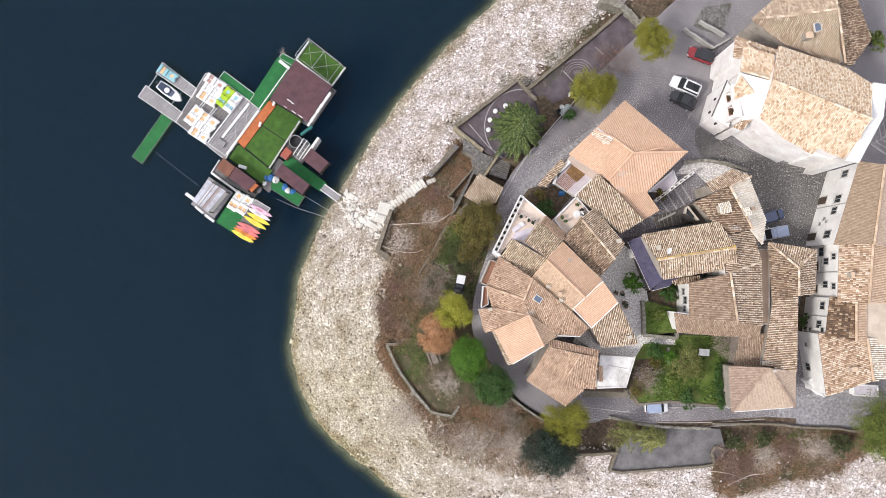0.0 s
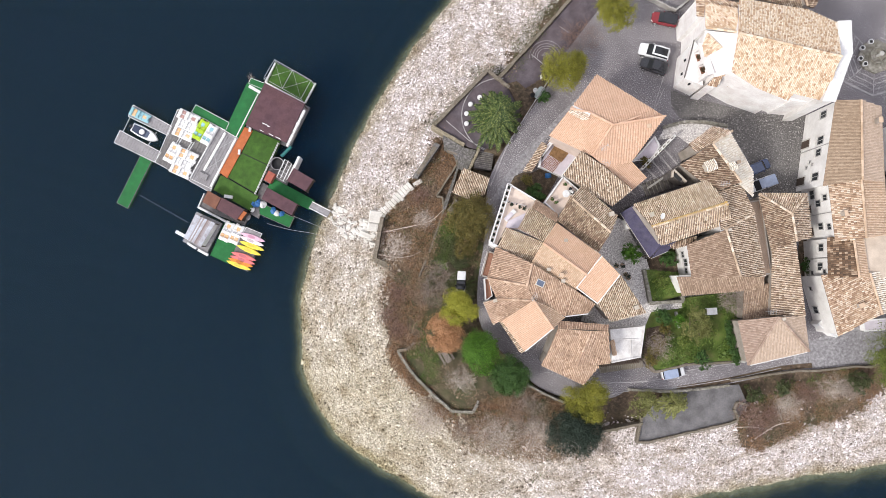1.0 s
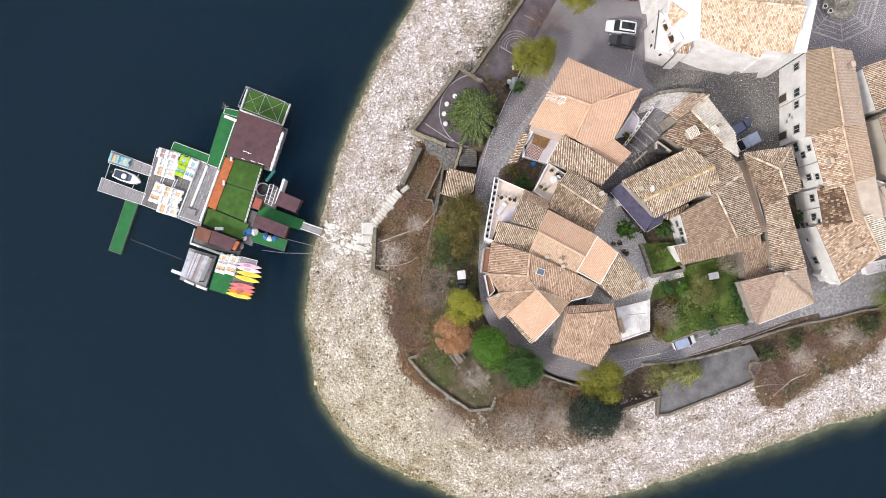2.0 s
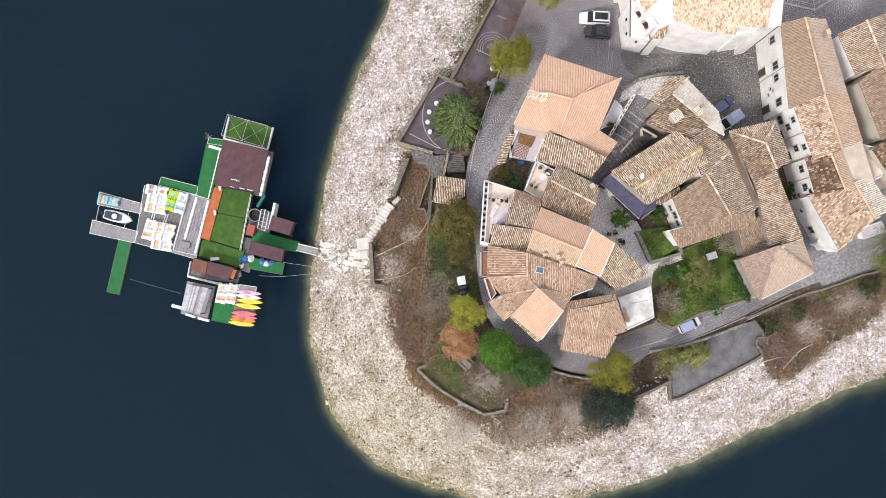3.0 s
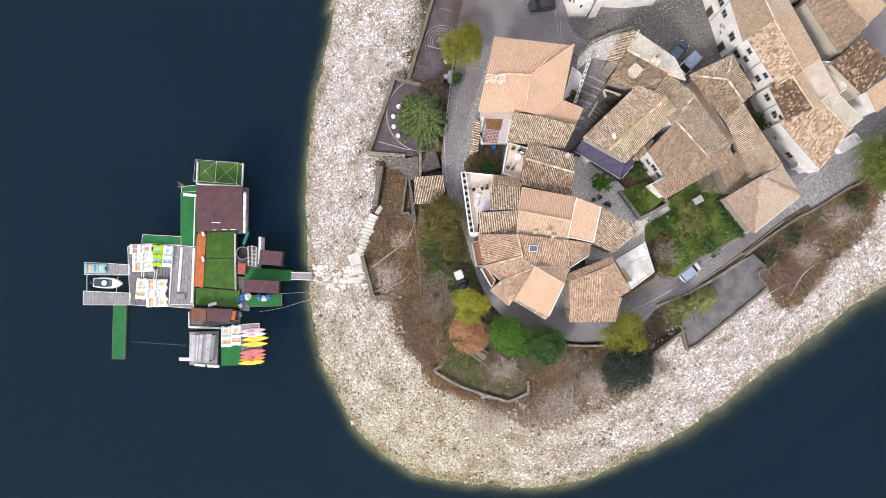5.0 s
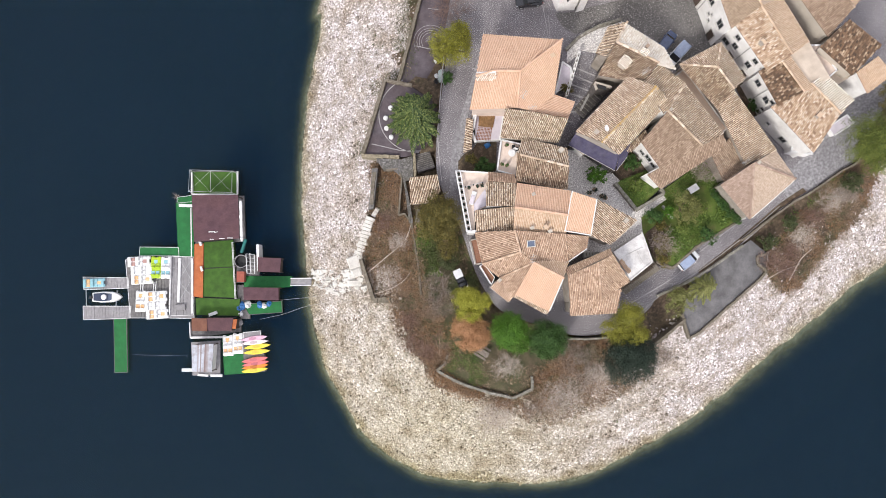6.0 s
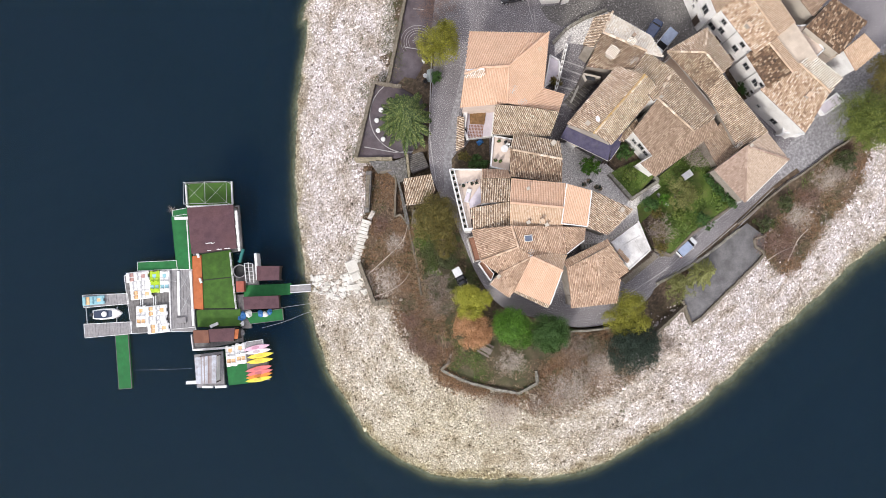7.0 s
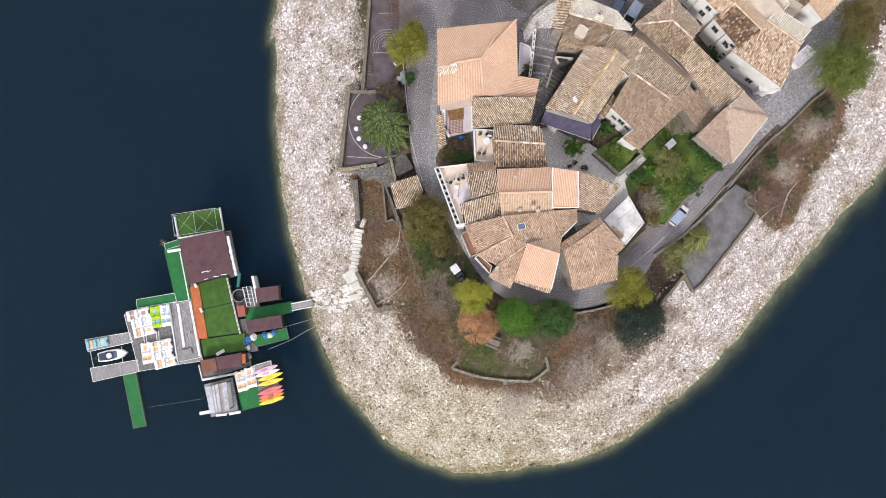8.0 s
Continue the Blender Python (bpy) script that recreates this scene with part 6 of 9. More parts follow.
for a, c in ((0, 1),):
    e = [(4.21, 14.1), (8.31, 13)]
    cx, cy = (e[0][0] + e[1][0]) / 2, (e[0][1] + e[1][1]) / 2
    part("parapet", Build().box(cx, cy, 12.5, math.hypot(e[1][0] - e[0][0], e[1][1] - e[0][1]), 0.14, 0.8, math.degrees(math.atan2(e[1][1] - e[0][1], e[1][0] - e[0][0])), 0.03).mesh("parapet", M_WHITE), west_terrace)
e = [(4.03, 5.62), (5.11, 5.39)]
part("parapet", Build().box((e[0][0] + e[1][0]) / 2, (e[0][1] + e[1][1]) / 2, 12.5, 1.3, 0.4, 0.8, -12, 0.03).mesh("parapet", M_WHITE), west_terrace)
for x, y in ((4.9, 11.7), (6.0, 11.75), (7.3, 11.8)):
    part("post", Build().box(x, y, 12.6, 0.12, 0.12, 0.9).mesh("post", M_BLACK), west_terrace)
part("rail", Build().tube((4.4, 11.68, 13.4), (7.5, 11.82, 13.4), 0.035).mesh("rail", M_STEEL), west_terrace)
slab_me = Build().prism([(5.57, 9.23), (7.5, 10.94), (7.49, 8.77), (5.41, 8.23)], 12.6, 12.9).mesh("canopy_base", M_LILAC)
tagged(new("terrace_mat", slab_me), "pale lilac awning lying on the terrace", "awning")


def pot(x, y, z, r=0.22, leaf="deep", seed=0):
    h = thing("potted_plant", x, y, z, "small green plant in a clay pot", "plant", "potted plants")
    put("pot", Build().lathe(0, 0, [(r * 0.7, 0), (r, 0.35), (r * 1.1, 0.36), (r * 1.1, 0.42), (r * 0.85, 0.42), (r * 0.8, 0.36)], 12).mesh("pot", M_TILE_BROWN), h)
    put("leaves", crown_mesh(r * 1.5, r * 1.5, 90, 0.09, M_LEAF[leaf], 70 + seed, 4), h, pose(0, 0, 0.6))


def lounger(x, y, z, turn):
    h = thing("lounger", x, y, z, "white folding lounger on the terrace", "lounger", turn=turn)
    put("frame", Build().box(0, 0, 0.22, 1.9, 0.65, 0.06, 0, 0.02).mesh("frame", M_WHITE), h)
    put("mattress", Build().box(-0.25, 0, 0.28, 1.25, 0.55, 0.09, 0, 0.04).mesh("mattress", M_LILAC), h)
    for i in (-1, 1):
        for j in (-1, 1):
            put("leg", Build().box(i * 0.8, j * 0.26, 0, 0.06, 0.06, 0.24).mesh("leg", M_WHITE), h)


terrace("roof_terrace", "cream walled terrace with white parapet", [(11.11, 17.22), (13.44, 16.12), (12, 11.96), (9.68, 13.14)], 8, 12.2, M_CREAM, 0.5, open_edges=(1,))
red_terrace = terrace("roof_terrace", "small terrace with red check tiles and a brown deck", [(8.67, 22.6), (12.54, 21.28), (11.31, 17.94), (7.76, 18.44)], 8, 9.4, M_LILAC, 0.0)


def paved(poly, nx, ny, z, gap, h):
    """Small square tiles over a four-cornered plan."""
    a, b, c, d = (Vector(p) for p in poly)
    o = Build()
    for i in range(nx):
        for j in range(ny):
            k = lambda u, v: (a.lerp(b, u).lerp(d.lerp(c, u), v))[:]
            o.prism([k((i + gap) / nx, (j + gap) / ny), k((i + 1 - gap) / nx, (j + gap) / ny), k((i + 1 - gap) / nx, (j + 1 - gap) / ny), k((i + gap) / nx, (j + 1 - gap) / ny)], z, z + h)
    return o


part("floor_tiles", paved([(8.58, 20.31), (10.59, 19.82), (9.94, 18.02), (7.84, 18.52)], 10, 9, 9.4, 0.12, 0.02).mesh("floor_tiles", M_RED_TILES), red_terrace, "dark red check floor tiles", "stuff")
dk = [Vector(p) for p in [(9.15, 22.24), (11.4, 21.59), (10.66, 19.79), (8.65, 20.37)]]
for i in range(12):
    f0, f1 = (i + 0.04) / 12, (i + 0.96) / 12
    part("deck_board", paved([dk[0].lerp(dk[3], f0), dk[1].lerp(dk[2], f0), dk[1].lerp(dk[2], f1), dk[0].lerp(dk[3], f1)], 1, 1, 9.4, 0.0, 0.12).mesh("deck_board", M_DECK_BROWN), red_terrace, "golden brown timber board")
for ends, wd, tl in (([(8.7, 22.53), (7.64, 19.93)], 0.55, 1.0), ([(7.56, 19.53), (7.79, 18.15)], 0.4, 0.6), ([(12.45, 21.06), (11.23, 17.82)], 0.25, 0.4)):
    p, q = Vector(ends[0]), Vector(ends[1])
    part("parapet", Build().box((p.x + q.x) / 2, (p.y + q.y) / 2, 9.34, (q - p).length, wd, tl, math.degrees(math.atan2(q.y - p.y, q.x - p.x)), 0.03).mesh("parapet", M_WHITE), red_terrace)
worn_terrace = terrace("roof_terrace", "worn white rendered roof terrace", [(23.2, -1.02), (27.58, 0.77), (28.12, -3.43), (24.69, -5.21)], 8, 11.4, M_PLASTER_WORN, 0.25, open_edges=(0, 3), rail_material=M_PLASTER_WORN)
for ends, wd, tl in (([(24.6, -1.9), (27.3, -1.2)], 0.14, 0.12), ([(26.3, -1.4), (26.9, -3.6)], 0.12, 0.1), ([(23.9, -2.6), (25.0, -2.5)], 0.12, 0.1)):
    p, q = Vector(ends[0]), Vector(ends[1])
    part("kerb", Build().box(*((p + q) / 2), 11.38, (q - p).length, wd, tl, math.degrees(math.atan2(q.y - p.y, q.x - p.x)), 0.03).mesh("kerb", M_PLASTER_WORN), worn_terrace)
fence = thing("picket_fence", 26.3, -5.3, 8.6, "dark wooden picket fence below the white terrace", "fence")
pf = [Vector(p) for p in ((23.4, -6.25), (28.75, -4.0), (29.35, 0.9))]
for p, q in zip(pf, pf[1:]):
    n = round((q - p).length / 0.32)
    ta2 = math.degrees(math.atan2(q.y - p.y, q.x - p.x))
    for i in range(n):
        c = p.lerp(q, (i + 0.5) / n)
        part("slat", Build().box(c.x, c.y, 8.6, 0.16, 0.7, 0.95, ta2, 0.02).mesh("slat", M_WOOD), fence)
    part("rail", Build().box(*((p + q) / 2), 9.2, (q - p).length, 0.1, 0.1, ta2, 0.02).mesh("rail", M_WOOD), fence)
terrace("side_terrace", "pale lilac walled strip beside the orange house", [(20.98, 23.17), (20.33, 22.76), (22.31, 27.01), (23.35, 25.94), (22.75, 23.73)], 8, 9.6, M_LILAC, 0.3)
terrace("side_terrace", "narrow brown balcony on the curved house", [(4.12, 4.48), (5.05, 4.48), (5.12, 1.07), (4.19, 1.07)], 8, 12.2, M_RED_TILES, 0.25, M_PLASTER_OLD)
terrace("side_terrace", "narrow white balcony on the curved house", [(4.73, 0.76), (5.27, 0.92), (6.34, -1.17), (5.72, -2.02)], 8, 12.2, M_RED_TILES, 0.4, thick=0.1)
terrace("side_terrace", "brown tiled balcony with pale parapet", [(5.58, -2.41), (6.51, -1.71), (8.05, -3.87), (7.66, -4.8)], 8, 12, M_RED_TILES, 0.3, M_CREAM)
terrace("side_terrace", "tan roof terrace behind row houses", [(54.51, 21.47), (56.07, 16.18), (57.91, 17.24), (56.54, 21.08)], 8, 13.0, M_CREAM, 0.3)
terrace("side_terrace", "white low wing at the corner of the end house", [(51.04, 7.9), (51.46, 8.85), (54.02, 7.5), (53.84, 6.87)], 8, 10, M_PLASTER, 0.2)
terrace("side_terrace", "pale entrance terrace at the lower road", [(57.45, 10.27), (58.11, 8.94), (61.26, 10.16), (60.61, 11.49)], 8, 9, M_LILAC, 0.15)
terrace("passage", "brown roofed passage between old houses", [(35.89, 20.76), (37.6, 21.61), (41.52, 12.42), (39.82, 11.58)], 8, 13, M_TILE_BROWN, 0.2, M_PLASTER_OLD)
for i, (x, y) in enumerate([(6.53, 11.44), (7.14, 11.44), (5.33, 11.45)]):
    pot(x, y, 12.6, 0.2, "blue", i)
for i, (x, y) in enumerate([(10.46, 13.84), (11.57, 16.28), (11.08, 13.53)]):
    pot(x, y, 12.2, 0.22, "deep", i + 8)
for i, (x, y) in enumerate([(22.88, 8.13), (22.08, 7.81), (24.14, 6.69), (23.66, 7.01)]):
    pot(x, y, 9.4, 0.3, "blue", i + 14)
lounger(5.59, 10.04, 12.6, 62)


def round_table(x, y, z, r, material, label):
    h = thing("round_table", x, y, z, label, "table")
    put("top", Build().lathe(0, 0, [(r * 0.96, 0.7), (r, 0.72), (r, 0.74), (r * 0.96, 0.76)], 20).mesh("top", material), h)
    put("leg", Build().lathe(0, 0, [(0.25, 0), (0.2, 0.05), (0.04, 0.08), (0.04, 0.7)], 10).mesh("leg", material), h)


round_table(12.07, 15.03, 12.2, 0.5, M_WHITE, "white round terrace table")
for x, y in [(12.92, 15.43), (12.53, 15.83)]:
    h = thing("terrace_chair", x, y, 12.2, "dark metal chair beside a white terrace table", "chair", "terrace chairs")
    put("seat", Build().box(0, 0, 0.42, 0.42, 0.42, 0.05, 0, 0.01).mesh("seat", M_BLACK), h)
    put("backrest", Build().box(0, 0.2, 0.47, 0.42, 0.04, 0.42, 0, 0.01).mesh("backrest", M_BLACK), h)
    for i in (-1, 1):
        for j in (-1, 1):
            put("leg", Build().box(i * 0.18, j * 0.18, 0, 0.03, 0.03, 0.42).mesh("leg", M_BLACK), h)


def garden_table(x, y, z, turn):
    h = thing("garden_table", x, y, z, "white rectangular garden table on the lawn", "table", turn=turn)
    put("tabletop", Build().box(0, 0, 0.7, 1.45, 0.95, 0.06, 0, 0.02).mesh("tabletop", M_WHITE), h)
    for i in (-1, 1):
        for j in (-1, 1):
            put("leg", Build().box(i * 0.62, j * 0.38, 0, 0.07, 0.07, 0.7).mesh("leg", M_WHITE), h)


garden_table(36.47, 5.45, 9.3, 20)


def picnic_table(x, y, z, turn):
    """Slatted table with a bench along each side."""
    h = thing("picnic_table", x, y, z, "weathered grey wooden picnic table with two benches", "table", turn=turn)
    for i in range(5):
        put("board", Build().box(0, -0.32 + 0.16 * i, 0.72, 1.9, 0.14, 0.04, 0, 0.01).mesh("board", M_GREY_WOOD), h)
    for s in (-1, 1):
        for k in (0.0, 0.15):
            put("bench_board", Build().box(0, s * (0.68 + k), 0.42, 1.9, 0.13, 0.04, 0, 0.01).mesh("bench_board", M_GREY_WOOD), h)
        put("crossbar", Build().box(s * 0.7, 0, 0.36, 0.08, 1.6, 0.06).mesh("crossbar", M_GREY_WOOD), h)
        for e in (-1, 1):
            put("leg", Build().tube((s * 0.7, e * 0.6, -0.1), (s * 0.7, e * 0.25, 0.72), 0.045, n=4).mesh("leg", M_GREY_WOOD), h)


M_GREY_WOOD = surface("grey_weathered_wood", [(0.3, (0.16, 0.13, 0.11)), (0.7, (0.34, 0.29, 0.26))], scale=4, stain_amount=0.3, grain=0.3)
picnic_table(2.82, -11.44, 6.2, -43.01)

# blue lean-to roof of corrugated sheets
def lean_to(poly, base, label, material):
    cx, cy = sum(p[0] for p in poly) / 4, sum(p[1] for p in poly) / 4
    h = thing("lean_to", cx, cy, base, label, "roof")
    a, b, c, d = (Vector(p) for p in poly)
    n = 26
    vs, fs = [], []
    for i in range(n + 1):
        up = 0.05 if i % 2 else 0.0
        for e, g in ((a, b), (d, c)):
            q = e.lerp(g, i / n)
            vs += [(q.x, q.y, q.z + up), (q.x, q.y, q.z + up - 0.04)]
    for i in range(n):
        o = i * 4
        fs += [(o, o + 4, o + 6, o + 2), (o + 1, o + 3, o + 7, o + 5), (o, o + 1, o + 5, o + 4), (o + 2, o + 6, o + 7, o + 3)]
    part("roof_sheet", mesh_of("roof_sheet", vs, fs, material), h)
    for p in (a, b, c, d):
        k = p.lerp((a + b + c + d) / 4, 0.08)
        part("post", Build().box(k.x, k.y, base - 0.4, 0.16, 0.16, k.z - base + 0.3).mesh("post", M_WOOD), h)
    e, g = (d, c)
    part("fascia", Build().tube(d + Vector((0, 0, -0.03)), c + Vector((0, 0, -0.03)), 0.05).mesh("fascia", M_SILL), h)
    return h


M_BLUE_SHEET = surface("dark_slate_blue_sheet", [(0.3, (0.045, 0.04, 0.08)), (0.7, (0.08, 0.072, 0.13))], scale=1.5, stain=(0.14, 0.13, 0.15), stain_amount=0.25, stain_scale=1.0, grain=0.15, rough=0.65, shine=0.25)
lean_to([(21.11, 15.92, 13.6), (26.16, 11.74, 13.6), (25.49, 9.89, 12.4), (19.99, 14.65, 12.4)], 8.6, "dark slate-blue corrugated lean-to roof", M_BLUE_SHEET)
lean_to([(26.22, 11.77, 13.4), (28.07, 13, 13.4), (27.53, 11.41, 12.6), (25.66, 9.86, 12.6)], 8.6, "dark slate-blue corrugated lean-to roof", M_BLUE_SHEET)
house("small_annex", "white annex under the blue lean-to", H(("old", [(20.82, 14.2, 11.8), (21.79, 14.64, 12), (22.94, 13.54, 12), (21.97, 12.94, 11.8)])), 8, M_PLASTER)
house("small_hut", "small hut with a weathered pinkish tile roof", H(("old", [(-2.48, 15.09, 9.6), (1.54, 14.76, 9.6), (1.55, 12.5, 9), (-0.31, 11.15, 8.7), (-3.06, 11.47, 8.8)])), 6.6, M_PLASTER_OLD)
house("low_shed", "low shed with old tiles along the road", H(("old", [(7.22, 21.7, 10.4), (8.07, 21.25, 10.6), (7.03, 17.19, 10.4), (5.78, 16.94, 10)])), 8, M_PLASTER_OLD)
house("low_shed", "low brown tiled strip roof beside the terrace", H(("worn", [(8.3, 13.0, 13.2), (11.8, 11.95, 13.2), (11.7, 10.67, 14.2), (7.98, 11.69, 14.2)])), 8, M_PLASTER_OLD)
house("low_shed", "tiled strip at the foot of the curved house", H(("old", [(8.53, -4.31, 11), (9.27, -3.82, 11.4), (12.92, -7.16, 11.2), (12.43, -7.58, 10.8)])), 8, M_PLASTER_OLD)
house("low_shed", "patch of old tiles beside the long house", H(("dark", [(27.05, 12.26, 13.2), (30.39, 14.39, 13.4), (30.82, 13.68, 13), (28.1, 11.93, 12.8)])), 8, M_PLASTER_OLD)
house("low_shed", "small tan tiled roof on the white terrace", H(("tan", [(23.48, -2.56, 12), (23.95, -2.17, 12), (24.87, -4.02, 11.9), (24.41, -4.33, 11.9)])), 8, M_PLASTER)


def open_stair(pts, n, z0, z1, width, label, material=M_CONCRETE):
    """A flight of separate treads from the first plan point to the second."""
    p, q = Vector(pts[0]), Vector(pts[1])
    d = q - p
    h = thing("stairs", p.x, p.y, min(z0, z1), label, "stairs", kind="structure")
    for i in range(n):
        c = p + d * ((i + 0.5) / n)
        z = z0 + (z1 - z0) * (i + 1) / n
        st = part("step", Build().box(c.x, c.y, min(z0, z1) - 0.4, d.length / n * 0.96, width, z - min(z0, z1) + 0.4, math.degrees(math.atan2(d.y, d.x)), 0.02).mesh("step", material), h)
        e = c + d / n * (0.4 if z1 < z0 else -0.4)
        part("nosing", Build().box(e.x, e.y, z - 0.02, d.length / n * 0.22, width * 0.98, 0.035, math.degrees(math.atan2(d.y, d.x)), 0.01).mesh("nosing", M_WALL_GREY), st)


open_stair([(24.07, -6.78), (29.44, -4.15)], 22, 8.3, 9.2, 1.3, "dark stone steps rising beside the road", M_WALL_STONE)
open_stair([(0.18, 16.02), (-0.15, 18.76)], 9, 8.0, 6.7, 2.6, "dark grey stone steps between road and court", M_STEP_DARK)
open_stair([(26.77, 22.03), (23.2, 19.44)], 8, 9.7, 8.7, 2.0, "dark stone steps in the alley", M_STEP_DARK)
open_stair([(19.54, -0.41), (23.13, -0.41)], 8, 9.4, 8.6, 1.2, "pale stone steps between houses", M_CONCRETE)
open_stair([(-2.31, 8.6), (-1.64, 10.59)], 6, 6.9, 6.6, 1.6, "dark stone garden steps", M_WALL_STONE)

# odds and ends beside the road and between the terraces
def cover_sheet(x, y, z, w, d, turn, material, label):
    """A crumpled sheet over something low."""
    b = Build()
    r = random.Random(int(abs(x * 10)))
    n = 7
    for i in range(n + 1):
        for j in range(n + 1):
            u, v = i / n - 0.5, j / n - 0.5
            b.v.append((u * w + r.uniform(-0.05, 0.05), v * d + r.uniform(-0.05, 0.05), max(0.02, 0.55 - 1.6 * (u * u + v * v)) + r.uniform(-0.05, 0.05)))
    b.f = [(i * (n + 1) + j, (i + 1) * (n + 1) + j, (i + 1) * (n + 1) + j + 1, i * (n + 1) + j + 1) for i in range(n) for j in range(n)]
    ob = new("cover_sheet", b.mesh("cover_sheet", material))
    ob.matrix_world = pose(x, y, z, 0, 0, turn)
    return tagged(ob, label, "sheet")


M_SHEET = plain("pale_green_plastic_sheet", (0.45, 0.52, 0.5), rough=0.4)
cover_sheet(5.15, 29.3, 7.15, 1.3, 2.0, -20, M_SHEET, "pale greenish plastic sheet over things by the road")
cover_sheet(9.52, 17.7, 8.15, 0.9, 0.7, 20, M_BLUE_TARP, "small blue sheet between the terraces")
for x, y, m, lab in ((4.33, 29.4, M_HULL, "round pale tub beside the road"), (4.15, 28.6, M_BLACK, "round black tub beside the road")):
    h = thing("tub", x, y, 7.15, lab, "tub")
    put("shell", Build().lathe(0, 0, [(0.24, 0), (0.32, 0.45), (0.34, 0.5), (0.28, 0.5), (0.24, 0.1)], 14).mesh("shell", m), h)
tagged(new("white_post", Build().box(4.6, 31.6, 7.1, 0.2, 0.5, 0.7, 20, 0.03).mesh("white_post", M_WHITE)), "short white post beside the road", "post")

# white parapet with openings beside the alley
op = [(24.84, 27.81), (21.73, 21.99)]
wl = thing("pierced_wall", (op[0][0] + op[1][0]) / 2, (op[0][1] + op[1][1]) / 2, 8.5, "pale alley wall with a row of square openings", "wall")
dv = Vector(op[1]) - Vector(op[0])
ta = math.degrees(math.atan2(dv.y, dv.x))
for i in range(9):
    c = Vector(op[0]) + dv * (i / 8)
    part("pier", Build().box(c.x, c.y, 8.4, 0.22, 0.34, 1.9, ta, 0.02).mesh("pier", M_PLASTER), wl)
c = Vector(op[0]) + dv * 0.5
nv = Vector((-dv.y, dv.x)).normalized()
for k in (-0.15, 0.15):
    part("coping", Build().box(c.x + nv.x * k, c.y + nv.y * k, 10.3, dv.length, 0.1, 0.1, ta, 0.02).mesh("coping", M_PLASTER), wl)
part("base", Build().box(c.x, c.y, 8.4, dv.length, 0.3, 0.9, ta, 0.02).mesh("base", M_PLASTER_OLD), wl)

# ---- church front and apse ----
M_BRONZE = plain("dark_bronze", (0.12, 0.08, 0.045), rough=0.4, metal=0.7)
apse = thing("apse_wall", 43.02, 43.14, 8, "white rounded apse wall with a broad coping", "wall")
part("wall", Build().prism([(39.03, 45.64), (40.43, 46.04), (41.64, 42.05), (41.1, 35.35), (39.71, 34.95), (40.51, 41.2)], 7.5, 18.2).mesh("wall", M_PLASTER), apse)
part("coping", Build().prism([(38.78, 45.53), (40.43, 46.05), (41.69, 41.93), (41.18, 35.19), (39.51, 34.74), (40.34, 41.07)], 18.2, 18.4).mesh("coping", M_WHITE), apse)
front = thing("bell_wall", 24.2, 36.9, 8, "white church front wall with two arched bell openings", "wall")
part("wall", Build().prism([(22.75, 39.6), (23.4, 35.2), (26.0, 34.75), (24.5, 38.4)], 7.5, [14.6, 12.6, 12.8, 14.6]).mesh("wall", M_CHURCH), front)
ba, bz = Vector((23.3, 38.6)), Vector((25.5, 35.1))
bd = bz - ba
bt = math.degrees(math.atan2(bd.y, bd.x))
part("wall", Build().box(*(ba + bd / 2), 7.5, bd.length, 0.7, 6.9, bt, 0.02).mesh("wall", M_CHURCH), front)
for f, w in ((0.06, 0.5), (0.5, 0.55), (0.94, 0.5)):
    part("pier", Build().box(*(ba + bd * f), 14.4, w, 0.68, 1.7, bt, 0.02).mesh("pier", M_CHURCH), front)
part("lintel", Build().box(*(ba + bd / 2), 16.1, bd.length + 0.1, 0.72, 0.4, bt, 0.04).mesh("lintel", M_CHURCH), front)
part("coping", Build().box(*(ba + bd / 2), 16.5, bd.length + 0.25, 0.9, 0.1, bt, 0.03).mesh("coping", M_CHURCH), front)
for f in (0.28, 0.72):
    c = ba + bd * f
    for k, up in ((-0.5, 15.75), (0.5, 15.75)):
        o = c + bd.normalized() * k
        part("arch_spandrel", Build().box(o.x, o.y, up, 0.3, 0.64, 0.36, bt, 0.0).mesh("arch_spandrel", M_CHURCH), front)
    part("bell", Build().lathe(c.x, c.y, [(0.38, 14.75), (0.3, 14.9), (0.24, 15.3), (0.12, 15.5), (0.04, 15.9)], 14).mesh("bell", M_BRONZE), front, "dark bronze bell")
    part("opening_floor", Build().box(c.x, c.y, 14.4, 0.98, 0.5, 0.05, bt).mesh("opening_floor", M_RED_TILES), front)
# dark rod that draws the shadow line under the church eave
part("cornice", Build().tube((22.65, 39.7, 14.75), (23.3, 35.1, 12.75), 0.09, n=4).mesh("cornice", M_STEP_DARK), front)
for x, y, z in ((23.28, 36.2, 10.9), (23.02, 37.9, 11.6), (24.5, 35.02, 11.2)):
    part("slit_window", Build().box(x, y, z, 0.25, 0.3, 0.6, 20).mesh("slit_window", M_GLASS_DARK), front, "small dark slit window")
house("church_patch", "patch of loose tiles on the church vault", H(("church", [(23.3, 38.2, 17.05), (23.3, 39.7, 17.6), (25.71, 38.32, 17.7), (24.1, 36.9, 16.75)])), 16.0, M_CHURCH, 0.1, "roof")
house("church_porch", "small brown tiled lean-to on the church corner", H(("mix", [(25.99, 34.28, 14.6), (26.97, 36.3, 15.6), (27.64, 36.3, 15.6), (27.32, 34.39, 14.6)])), 8, M_CHURCH, 0.1, "roof")
house("church_aisle", "white church side aisle with low tile roof", H(("old", [(28.96, 36.54, 13.6), (32.49, 36.57, 13.8), (32.95, 35.79, 13), (29.25, 35.69, 12.8)])), 8, M_PLASTER, 0.15)
